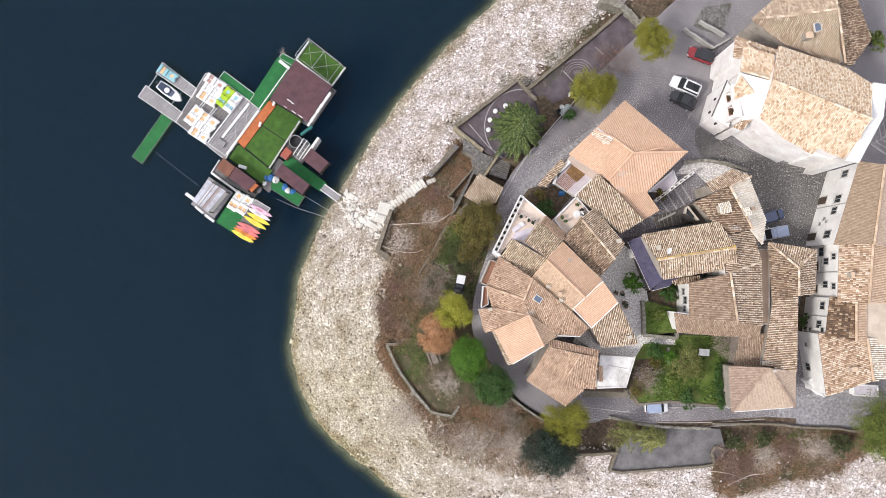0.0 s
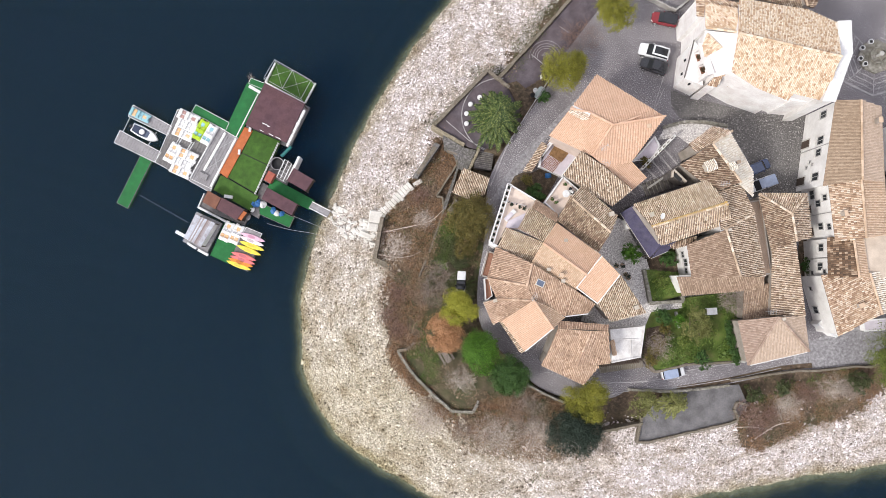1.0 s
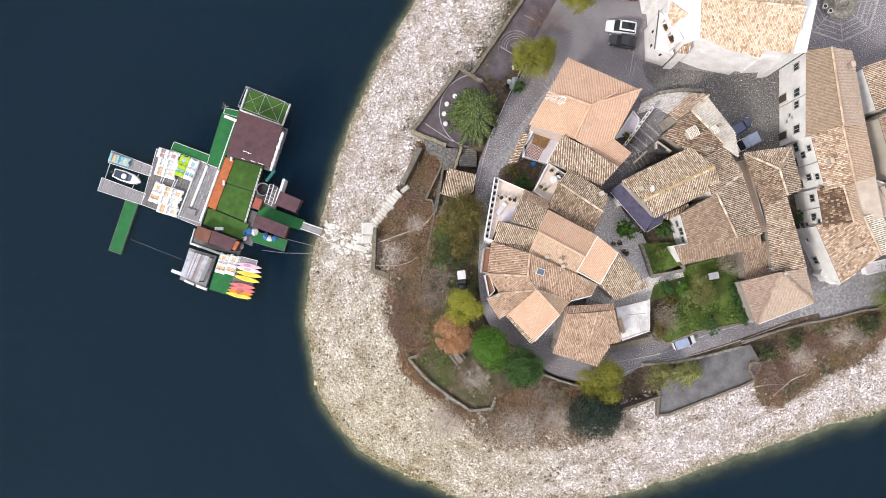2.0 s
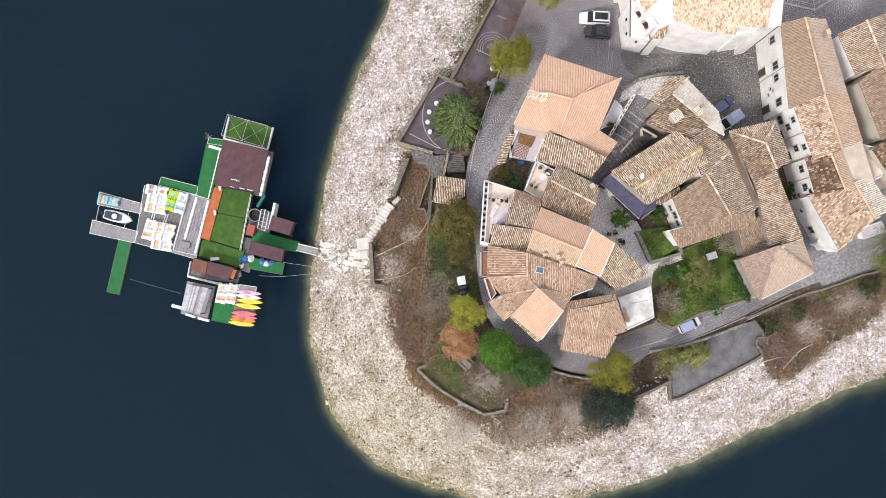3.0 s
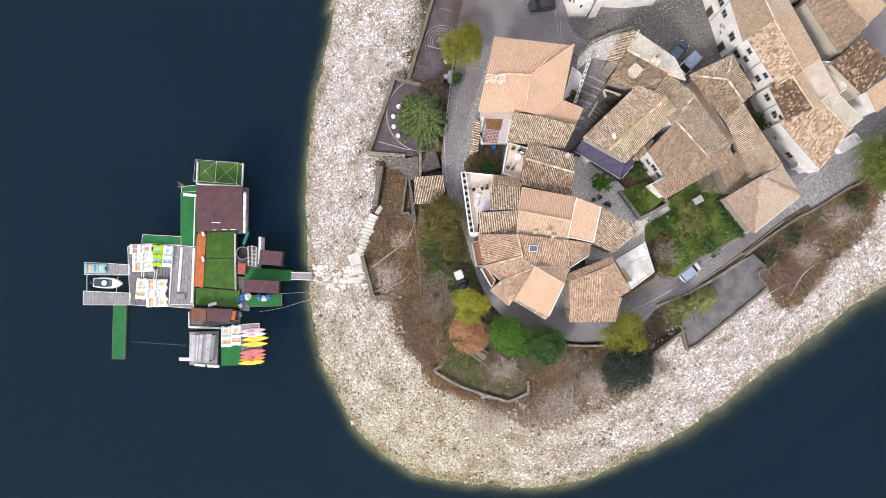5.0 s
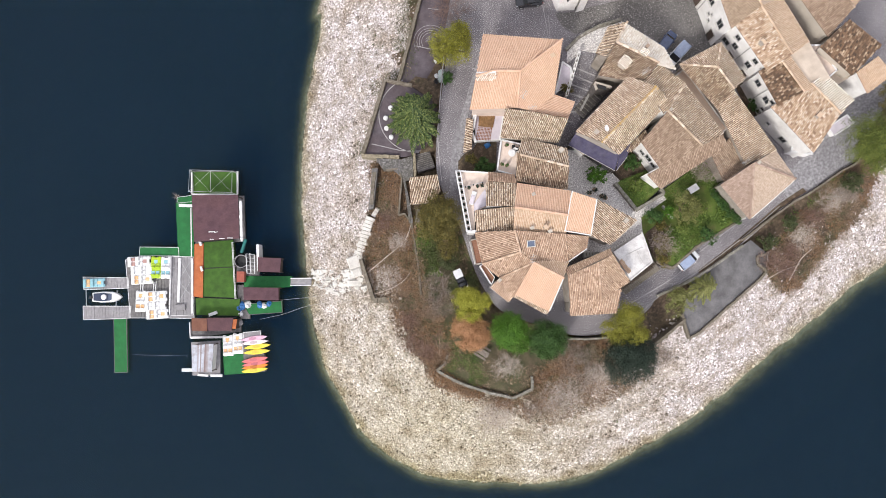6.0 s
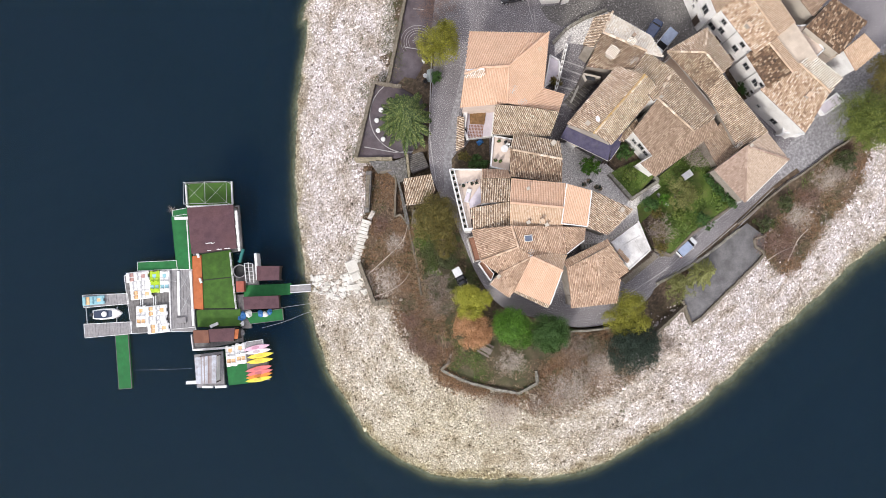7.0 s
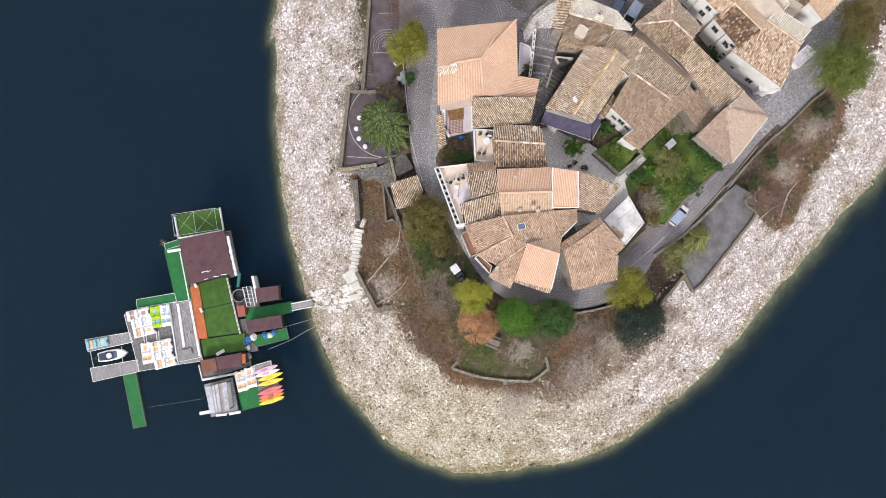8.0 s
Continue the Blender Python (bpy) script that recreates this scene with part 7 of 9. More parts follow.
for poly, top, lab in (([(32.9, 35.64), (32.61, 36.7), (37.6, 36.27), (37.57, 35.57)], 13.5, "white church side wall"), ([(36.99, 36.26), (41.72, 36.67), (41.66, 36.23), (37.38, 35.35)], 14.5, "white church side wall")):
    tagged(new("church_buttress", Build().prism(poly, 7.5, top).mesh("church_buttress", M_CHURCH)), lab + " with a sloping top", "wall")

# ---- octagonal fountain terrace ----
fc = Vector((50.18, 47.77))
ft = thing("fountain", fc.x, fc.y, 8, "octagonal grey stone fountain on the piazza", "fountain")


def octagon(x, y, r, turn=12, n=8):
    return [(x + r * math.cos(radians(turn) + i * math.tau / n), y + r * math.sin(radians(turn) + i * math.tau / n)) for i in range(n)]


part("terrace", Build().prism(octagon(fc.x, fc.y, 2.5), 7.9, 8.35).mesh("terrace", M_WALL_GREY), ft)
part("basin", Build().lathe(fc.x, fc.y, [(1.2, 8.35), (1.25, 9.0), (1.05, 9.02), (1.0, 8.6), (0.3, 8.55)], 8).mesh("basin", M_WALL_GREY), ft)
part("spout", Build().lathe(fc.x, fc.y, [(0.2, 8.5), (0.15, 9.5), (0.35, 9.6), (0.1, 9.7)], 12).mesh("spout", M_CONCRETE), ft)
for x, y in [(48.7, 49.45), (47.76, 48.23), (47.89, 46.64), (48.74, 46.06)]:
    h = thing("planter", x, y, 8.3, "round white planter with dark soil", "planter", "fountain planters")
    put("tub", Build().lathe(0, 0, [(0.25, 0), (0.36, 0.5), (0.36, 0.55), (0.27, 0.55), (0.26, 0.45)], 14).mesh("tub", M_WHITE), h)
    put("soil", Build().lathe(0, 0, [(0.26, 0.4), (0.26, 0.5)], 12).mesh("soil", M_BLACK), h)
for r in (3.3, 4.1, 4.9):  # scalloped courses between the rays
    web = []
    for i in range(28):
        f, k = i % 4 / 4, math.radians(147 + 45 * (i // 4) + 45 * (i % 4) / 4)
        web.append((fc.x + r * (1 - 0.09 * math.sin(math.pi * f)) * math.cos(k), fc.y + r * (1 - 0.09 * math.sin(math.pi * f)) * math.sin(k)))
    painted(web, 0.12, 8.06, "pale inlaid scallop in the piazza")
rim = octagon(fc.x, fc.y, 5.7)[3:] + octagon(fc.x, fc.y, 5.7)[:2]
painted(rim, 0.3, 8.055, "pale inlaid octagon in the piazza")
for x, y in rim:
    painted([(fc.x + (x - fc.x) * 0.44, fc.y + (y - fc.y) * 0.44), (x, y)], 0.13, 8.065, "pale inlaid ray in the piazza")
for x, y in [(-3.23, 26.35), (-4.23, 25), (-4.4, 23.48), (-3.98, 22.05)]:
    b = Build().lathe(x, y, [(0.34, 6.5), (0.36, 6.8), (0.3, 6.92), (0.05, 6.95)], 16)
    tagged(new("stone_stool", b.mesh("stone_stool", M_WHITE)), "round white stone seat on the court", "stool", "court stools")

# ---- cars ----
def paint(name, c):
    return plain(name, c, rough=0.25, coat=0.6, stain_amount=0.05, grain=0.03, bump=0.0)


M_CAR_GLASS = plain("car_glass", (0.02, 0.022, 0.026), rough=0.06, grain=0.02, bump=0.0)
M_LAMP = plain("clear_lamp_glass", (0.7, 0.7, 0.7), rough=0.15)
M_LAMP_RED = plain("red_lamp_glass", (0.35, 0.02, 0.02), rough=0.2)


def loft(rings):
    """A closed body through cross-section rings of equal length."""
    b = Build()
    n = len(rings[0])
    vs = [p for r in rings for p in r]
    fs = [(k * n + i, k * n + (i + 1) % n, (k + 1) * n + (i + 1) % n, (k + 1) * n + i) for k in range(len(rings) - 1) for i in range(n)]
    fs += [tuple(range(n - 1, -1, -1)), tuple(range((len(rings) - 1) * n, len(rings) * n))]
    return b.add(vs, fs)


def section(x, w, z0, z1, r=0.16):
    """A rounded rectangular cross-section at x."""
    return [(x, -w / 2 + r * 0.4, z0), (x, w / 2 - r * 0.4, z0), (x, w / 2, z0 + r), (x, w / 2, z1 - r), (x, w / 2 - r, z1), (x, -w / 2 + r, z1), (x, -w / 2, z1 - r), (x, -w / 2, z0 + r)]


def car(name, label, x, y, z, turn, material, L=4.2, W=1.75, tall=1.48, cabin=(-0.46, 0.24), roof=None, bed=None, sunroof=False):
    """Front towards local +x. cabin: rear and front of the glasshouse as shares of the length; bed: material of an open rear bed."""
    h = thing(name, x, y, z, label, "car", turn=turn)
    k = L / 2
    hood, boot = tall * 0.62, tall * 0.66
    body = [section(-k, W * 0.84, 0.35, boot * 0.86), section(-k * 0.95, W * 0.95, 0.24, boot), section(-k * 0.5, W, 0.2, boot * 1.02), section(k * 0.2, W, 0.2, boot * 1.0), section(k * 0.62, W * 0.98, 0.22, hood * 0.97),
            section(k * 0.92, W * 0.9, 0.26, hood * 0.86), section(k, W * 0.74, 0.36, hood * 0.7)]
    put("body", loft(body).mesh("body", material), h)
    c0, c1 = L * cabin[0], L * cabin[1]
    rr, rf = c0 + 0.1 * L * (1 if cabin[0] > -0.44 else 0.45), c1 - 0.2 * L * 0.9
    gl = loft([section(c0, W * 0.8, boot * 0.9, boot * 1.0, 0.02), section(rr, W * 0.82, boot * 0.9, tall - 0.03, 0.12), section(rf, W * 0.82, boot * 0.9, tall - 0.03, 0.12), section(c1, W * 0.84, boot * 0.85, boot * 0.96, 0.02)])
    put("glasshouse", gl.mesh("glasshouse", M_CAR_GLASS), h, label="dark car windows")
    rf2 = loft([section(rr - 0.12, W * 0.78, tall - 0.12, tall - 0.04, 0.03), section((rr + rf) / 2, W * 0.83, tall - 0.06, tall + 0.03, 0.03), section(rf + 0.1, W * 0.78, tall - 0.12, tall - 0.03, 0.03)])
    put("roof_panel", rf2.mesh("roof_panel", roof or material), h)
    for i in (-1, 1):
        put("mirror", Build().box(c1 - 0.25 * L * 0.6, i * (W / 2 + 0.08), boot * 0.95, 0.12, 0.2, 0.13, 0, 0.03).mesh("mirror", material), h)
        put("headlight", Build().box(k * 0.9, i * W * 0.33, hood * 0.6, 0.3, 0.34, 0.16, -i * 18, 0.04).mesh("headlight", M_LAMP), h)
        put("tail_light", Build().box(-k * 0.965, i * W * 0.38, boot * 0.62, 0.12, 0.22, 0.26, 0, 0.03).mesh("tail_light", M_LAMP_RED), h)
        for j in (-0.31, 0.31):
            wv = new("wheel", Build().tube((0, -0.1, 0), (0, 0.1, 0), 0.31, n=16).mesh("wheel", M_BLACK))
            wv.parent = h
            wv.matrix_basis = pose(L * j, i * (W / 2 - 0.1), 0.31)
            put("rim", Build().tube((0, i * 0.09, 0), (0, i * 0.115, 0), 0.2, n=12).mesh("rim", M_STEEL), wv)
    if sunroof:
        put("sunroof", loft([section(rr + 0.1, W * 0.56, tall - 0.02, tall + 0.04, 0.02), section(rf - 0.15, W * 0.56, tall - 0.02, tall + 0.045, 0.02)]).mesh("sunroof", M_CAR_GLASS), h, label="dark glass sunroof")
    if bed:
        put("cargo_bed", Build().box(-k * 0.55, 0, boot, L * 0.44, W * 0.92, 0.32, 0, 0.03).mesh("cargo_bed", bed), h, label="pale cargo bed cover")
    return h


P_WHITE, P_RED, P_BLACK, P_BLUE, P_SILVER = paint("white_car_paint", (0.75, 0.76, 0.78)), paint("red_car_paint", (0.22, 0.012, 0.018)), paint("black_car_paint", (0.012, 0.013, 0.018)), paint("blue_car_paint", (0.06, 0.085, 0.17)), paint("silver_blue_paint", (0.3, 0.36, 0.5))
car("car", "dark red hatchback with a black roof beside the church", 19.33, 44.38, 8, -176.79, P_RED, 3.7, 1.7, 1.45, roof=P_BLACK)
car("car", "white sport-utility car with a dark glass roof", 19.17, 39.28, 8, 180, P_WHITE, 4.4, 1.85, 1.6, sunroof=True)
car("car", "black compact car parked next to a white one", 19.7, 37.26, 8, 176.89, P_BLACK, 3.9, 1.75, 1.55)
car("car", "dark blue car parked on the piazza", 38.01, 27.28, 8, 40.79, P_BLUE, 3.4, 1.55, 1.45, roof=P_BLUE)
car("pickup", "small white pickup truck with a pale cargo bed", 39.01, 25.05, 8, -143.83, P_WHITE, 4.0, 1.65, 1.6, cabin=(-0.1, 0.3), roof=P_SILVER, bed=P_SILVER)
car("mini_truck", "small black microtruck with a white cargo bed", 1.8, -0.42, 6.75, -76.44, P_BLACK, 2.9, 1.3, 1.45, cabin=(-0.05, 0.38), bed=P_WHITE)
car("car", "silver-blue hatchback with a white bonnet on the road", 34.04, -4.32, 8, 28.26, P_WHITE, 3.3, 1.5, 1.45, cabin=(-0.46, 0.3), roof=P_SILVER)

# ---- floating dock ----
def slab(name, poly, z0, z1, material, label, category, group="", edge=None):
    """A flat raft or roof: body with, where given, pale edge boards."""
    if edge is None:
        return tagged(new(name, Build().prism(poly, z0, z1).mesh(name, material)), label, category, group)
    cx, cy = sum(p[0] for p in poly) / len(poly), sum(p[1] for p in poly) / len(poly)
    h = thing(name, cx, cy, z0, label, category, group)
    part("surface", Build().prism(poly, z0, z1).mesh("surface", material), h)
    for p, q in zip(poly, list(poly[1:]) + [poly[0]]):
        p, q = Vector(p), Vector(q)
        d, c = q - p, (p + q) / 2
        part("edge_board", Build().box(c.x, c.y, z1 - 0.2, d.length, 0.08, 0.24, math.degrees(math.atan2(d.y, d.x)), 0.02).mesh("edge_board", edge), h)
    return h


M_FAKE_GRASS = surface("bright_artificial_grass", [(0.3, (0.013, 0.125, 0.035)), (0.7, (0.022, 0.185, 0.05))], scale=1.2, stain=(0.02, 0.1, 0.03), stain_amount=0.4, stain_scale=0.8, grain=0.2)
M_FAKE_GRASS_OLD = surface("faded_artificial_grass", [(0.3, (0.032, 0.09, 0.009)), (0.7, (0.065, 0.155, 0.018))], scale=1.0, stain=(0.03, 0.07, 0.01), stain_amount=0.5, stain_scale=0.6, grain=0.2)
M_FELT = surface("purple_brown_roofing_felt", [(0.3, (0.08, 0.04, 0.05)), (0.7, (0.125, 0.064, 0.08))], scale=1.0, stain=(0.14, 0.065, 0.055), stain_amount=0.35, stain_scale=0.25, grain=0.2, grain_scale=6)
M_DECK = surface("grey_deck_boards", [(0.3, (0.13, 0.125, 0.125)), (0.7, (0.24, 0.23, 0.23))], scale=2.0, stain=(0.08, 0.07, 0.065), stain_amount=0.4, grain=0.3)
M_GRASS_EDGE = plain("dark_green_rubber_edge", (0.03, 0.05, 0.02))
M_DECK_PALE = surface("pale_grey_deck_boards", [(0.3, (0.24, 0.23, 0.24)), (0.7, (0.36, 0.35, 0.36))], scale=2.0, stain=(0.12, 0.11, 0.11), stain_amount=0.35, grain=0.25)
M_ORANGE_MAT = surface("orange_rubber_matting", [(0.3, (0.4, 0.11, 0.035)), (0.7, (0.55, 0.17, 0.06))], scale=1.5, stain=(0.3, 0.12, 0.07), stain_amount=0.3, grain=0.1)
M_RED_BOX = plain("faded_red_panel", (0.36, 0.1, 0.07))
M_TEAL = plain("teal_tube", (0.02, 0.18, 0.17), rough=0.4)
M_PEEL = surface("peeling_whitish_roof", [(0.0, (0.26, 0.19, 0.18)), (0.2, (0.42, 0.4, 0.42)), (0.5, (0.5, 0.53, 0.6)), (1.0, (0.62, 0.65, 0.72))], by="object", stain=(0.22, 0.16, 0.15), stain_amount=0.7, stain_scale=0.9, grain=0.2)
M_ROPE = plain("pale_rope", (0.45, 0.42, 0.38))
M_SEAT_ORANGE = plain("orange_plastic_seats", (0.82, 0.46, 0.2), rough=0.4, stain=(0.8, 0.68, 0.52), stain_amount=0.6, stain_scale=2.0)


def boards(name, label, poly, z0, z1, material, gap=0.45, edge=M_WHITE):
    """A raft of deck boards laid across its first edge, on a body, with edge boards."""
    cx, cy = sum(p[0] for p in poly) / 4, sum(p[1] for p in poly) / 4
    h = thing(name, cx, cy, z0, label, "deck")
    part("float", Build().prism([(cx + (x - cx) * 0.96, cy + (y - cy) * 0.96) for x, y in poly], z0, z1 - 0.1).mesh("float", M_BLACK), h)
    a, b, c, d = (Vector(p) for p in poly)
    n = max(2, round((b - a).length / gap))
    for i in range(n):
        f0, f1 = (i + 0.03) / n, (i + 0.97) / n
        part("plank", Build().prism([a.lerp(b, f0), a.lerp(b, f1), d.lerp(c, f1), d.lerp(c, f0)], z1 - 0.09, z1 + random.uniform(-0.01, 0.01)).mesh("plank", material), h)
    for p, q in ((a, b), (b, c), (c, d), (d, a)):
        e, m = q - p, (p + q) / 2
        part("edge_board", Build().box(m.x, m.y, z1 - 0.22, e.length, 0.09, 0.27, math.degrees(math.atan2(e.y, e.x)), 0.02).mesh("edge_board", edge), h)
    return h


slab("grass_pontoon", [(-39.42, 20.08), (-36.75, 20.8), (-38.09, 11.31), (-40.5, 11.85)], 0.05, 0.6, M_FAKE_GRASS, "narrow pontoon of bright green artificial grass", "pontoon", edge=M_FAKE_GRASS)
slab("grass_pontoon", [(-39.08, 20.98), (-36.67, 20.8), (-36.74, 19.81), (-39.24, 20.08)], 0.02, 0.57, M_FAKE_GRASS, "short pontoon of bright green artificial grass", "pontoon", edge=M_WHITE)
slab("white_board", [(-38.91, 19.87), (-36.67, 19.33), (-36.75, 18.88), (-38.99, 19.42)], 0.6, 0.8, M_WHITE, "white board lying across a green pontoon", "board")
slab("white_strip", [(-37.31, 18.89), (-37.13, 18.89), (-38.41, 11.3), (-38.58, 11.39)], 0.6, 0.66, M_WHITE, "thin white edging strip on artificial grass", "strip")
slab("grass_pontoon", [(-36.2, 24.58), (-28.93, 23.03), (-29.68, 19.52), (-36.85, 20.98)], 0.05, 0.6, M_FAKE_GRASS_OLD, "pontoon with faded artificial grass under a steel frame", "pontoon", edge=M_DECK)
for pts in ([(-36, 24.32), (-36.56, 20.91)], [(-28.93, 23.05), (-29.59, 19.55)], [(-36.56, 20.91), (-29.59, 19.46)]):
    p, q = Vector(pts[0]), Vector(pts[1])
    d, c = q - p, (p + q) / 2
    tagged(new("white_beam", Build().box(c.x, c.y, 0.6, d.length, 0.2, 0.4, math.degrees(math.atan2(d.y, d.x)), 0.03).mesh("white_beam", M_WHITE)), "white painted edge beam on a pontoon", "beam", "pontoon beams")


def frame_canopy(top, low):
    h = thing("steel_frame", top[0][0], top[0][1], low, "open galvanised steel canopy frame with cross braces", "frame")
    z = 2.8
    T = [(x, y, z) for x, y in top]
    mid0, mid1 = tuple((a + b) / 2 for a, b in zip(T[0], T[1])), tuple((a + b) / 2 for a, b in zip(T[3], T[2]))
    for p, q in ((T[0], T[1]), (T[1], T[2]), (T[2], T[3]), (T[3], T[0]), (mid0, mid1)):
        part("beam", Build().tube(p, q, 0.035).mesh("beam", M_STEEL), h)
    for p, q in ((T[0], mid1), (mid0, T[3]), (mid0, T[2]), (T[1], mid1)):
        part("brace", Build().tube(p, q, 0.02, n=4).mesh("brace", M_STEEL), h)
    for x, y, _ in T:
        part("post", Build().tube((x, y, low), (x, y, z), 0.05).mesh("post", M_STEEL), h)


frame_canopy([(-35.57, 24.29), (-29.16, 22.78), (-29.81, 19.53), (-36.3, 21.04)], 0.6)


def shed_roof(name, label, poly, z, material, low=0.5, trim=None, wall=None, strip=0.4):
    """A flat roof on posts, with seams, or on walls."""
    cx, cy = sum(p[0] for p in poly) / 4, sum(p[1] for p in poly) / 4
    h = thing(name, cx, cy, low, label, "shelter")
    a, b, c, d = (Vector(p) for p in poly)
    n = max(2, round((d - a).length / strip))
    for i in range(n):
        f0, f1 = i / n, (i + 1.04) / n if i < n - 1 else 1
        part("roof_panel", Build().prism([a.lerp(d, f0), b.lerp(c, f0), b.lerp(c, f1), a.lerp(d, f1)], z - 0.12, [z + 0.03, z + 0.03, z + 0.06, z + 0.06] if i < n - 1 else [z + 0.03] * 4).mesh("roof_panel", material), h)
    for p in (a, b, c, d):
        k = p.lerp((a + b + c + d) / 4, 0.06)
        part("post", Build().box(k.x, k.y, low, 0.14, 0.14, z - low - 0.12).mesh("post", M_WOOD), h)
    if wall:
        g = [(cx + (p.x - cx) * 0.88, cy + (p.y - cy) * 0.88) for p in (a, b, c, d)]
        part("wall", Build().prism(g, low, z - 0.13).mesh("wall", wall), h)
    if trim:
        for p, q in ((a, b), (b, c)):
            e, m = q - p, (p + q) / 2
            part("gutter", Build().box(m.x, m.y, z - 0.1, e.length, 0.2, 0.18, math.degrees(math.atan2(e.y, e.x)), 0.03).mesh("gutter", trim), h)
    return h


slab("shelter_deck", [(-36.48, 20.44), (-28.78, 19.16), (-29.92, 12.02), (-37.59, 13.1)], 0.03, 0.5, M_DECK, "dark boarded deck under the felt-roofed shelter", "deck")
shed_roof("dock_shelter", "shelter with a flat purple-brown felt roof", [(-35.78, 20.25), (-28.81, 18.92), (-29.83, 12.31), (-36.69, 13.18)], 3.2, M_FELT, 0.6)
for x, y, sx, sy, aa in [(-33.74, 14.13, 1.0, 0.14, -8), (-33.13, 13.95, 0.5, 0.1, 4), (-32.42, 12.82, 0.8, 0.12, -12), (-31.21, 12.65, 0.9, 0.12, -12), (-33.98, 13, 0.6, 0.1, -10)]:
    tagged(new("roof_batten", Build().box(x, y, 3.22, sx, sy, 0.05, aa, 0.01).mesh("roof_batten", M_WHITE)), "short white batten on a felt roof", "batten", "roof battens")
side = thing("folded_awning", -29.8, 14.83, 0.6, "crumpled white awning along the shelter side", "awning")
aw = [(-28.59, 17.94), (-29.53, 11.86)]
p, q = Vector(aw[0]), Vector(aw[1])
dv = q - p
nv = Vector((-dv.y, dv.x)).normalized()
for i in range(14):
    c0, c1 = p + dv * (i / 14), p + dv * ((i + 1.15) / 14)
    w0, w1 = random.uniform(0.12, 0.3), random.uniform(0.12, 0.3)
    part("fold", Build().prism([c0 - nv * w0, c1 - nv * w1, c1 + nv * w1 * 0.6, c0 + nv * w0 * 0.6], 2.85, [3.2 + random.uniform(-0.08, 0.08) for _ in range(4)]).mesh("fold", M_WHITE), side)
for nm, poly in (("lawn_pontoon", [(-36.27, 13.16), (-31.55, 12.62), (-32.11, 8.45), (-36.82, 9.16)]), ("lawn_pontoon", [(-36.81, 9.07), (-32.11, 8.36), (-32.73, 3.59), (-38.06, 4.92)]), ("lawn_pontoon", [(-38.15, 4.74), (-32.73, 3.41), (-32.2, 3.41), (-32.77, 0.78), (-39.34, 2.27), (-38.95, 4.83)])):
    slab(nm, poly, 0.05, 0.8, M_FAKE_GRASS_OLD, "pontoon covered with worn green artificial grass", "pontoon", "lawn pontoons", M_GRASS_EDGE)
slab("orange_walkway", [(-37.55, 13.14), (-36.21, 12.96), (-37.82, 4.73), (-39.16, 5.17)], 0.05, 0.9, M_ORANGE_MAT, "narrow walkway of orange rubber matting", "walkway", edge=M_ORANGE_MAT)
for x, y, sx, sy in [(-36.6, 13.03, 0.4, 0.7), (-37.15, 9.13, 0.35, 0.8), (-36.69, 1.92, 1.3, 0.5)]:
    tagged(new("white_box", Build().box(x, y, 0.8, sx, sy, 0.35, 8, 0.04).mesh("white_box", M_HULL)), "small white plastic box on the dock", "box", "dock boxes")
rail = [(-31.57, 12.15), (-32.67, 3.5)]
rl = thing("white_rail", rail[0][0], rail[0][1], 0.8, "white railing along the artificial lawn", "railing")
for i in range(8):
    f = i / 7
    x, y = rail[0][0] + (rail[1][0] - rail[0][0]) * f, rail[0][1] + (rail[1][1] - rail[0][1]) * f
    part("post", Build().box(x, y, 0.7, 0.08, 0.08, 1.0).mesh("post", M_WHITE), rl)
for z in (1.2, 1.65):
    part("bar", Build().tube((*rail[0], z), (*rail[1], z), 0.05).mesh("bar", M_WHITE), rl)

boards("finger_pontoon", "grey boarded finger pontoon with white edges", [(-55.75, 11.6), (-48.84, 10.08), (-48.97, 8.48), (-55.96, 9.64)], 0.05, 0.6, M_DECK_PALE)
boards("finger_pontoon", "grey boarded finger pontoon with white edges", [(-56.51, 7.15), (-49.17, 5.64), (-49.66, 3.87), (-56.8, 5.02)], 0.05, 0.6, M_DECK_PALE)
for pts in ([(-55.6, 9.64), (-55.97, 7.06)], [(-50.84, 8.48), (-51.49, 6)]):
    tagged(new("spacer_bar", Build().tube((*pts[0], 0.62), (*pts[1], 0.62), 0.07).mesh("spacer_bar", M_STEEL)), "steel bar between two finger pontoons", "bar")
boards("boat_deck", "dark grey boarded deck with white beams", [(-48.73, 12.93), (-41.58, 12.03), (-43.5, 2.63), (-49.57, 3.87)], 0.05, 0.6, M_DECK, 0.5)
boards("mid_deck", "grey boarded deck with white steel beams", [(-41.58, 12.03), (-38.18, 11.23), (-39.77, 2.36), (-43.51, 2.98)], 0.05, 0.62, M_DECK_PALE, 0.5)
for pts, w in (([(-40.28, 11.46), (-41.73, 4.74)], 0.42), ([(-38.41, 11.1), (-39.92, 2.62)], 0.4), ([(-41.62, 11.91), (-43.46, 2.97)], 0.2), ([(-46.57, 8.81), (-47.14, 6.6)], 0.12), ([(-46.93, 8.81), (-47.49, 6.6)], 0.12), ([(-44.53, 8.64), (-45.02, 6.86)], 0.12), ([(-44.88, 8.64), (-45.37, 6.86)], 0.12)):
    p, q = Vector(pts[0]), Vector(pts[1])
    d, c = q - p, (p + q) / 2
    tagged(new("white_beam", Build().box(c.x, c.y, 0.6, d.length, w, 0.24, math.degrees(math.atan2(d.y, d.x)), 0.03).mesh("white_beam", M_WHITE)), "white beam laid along a grey deck", "beam", "deck beams")
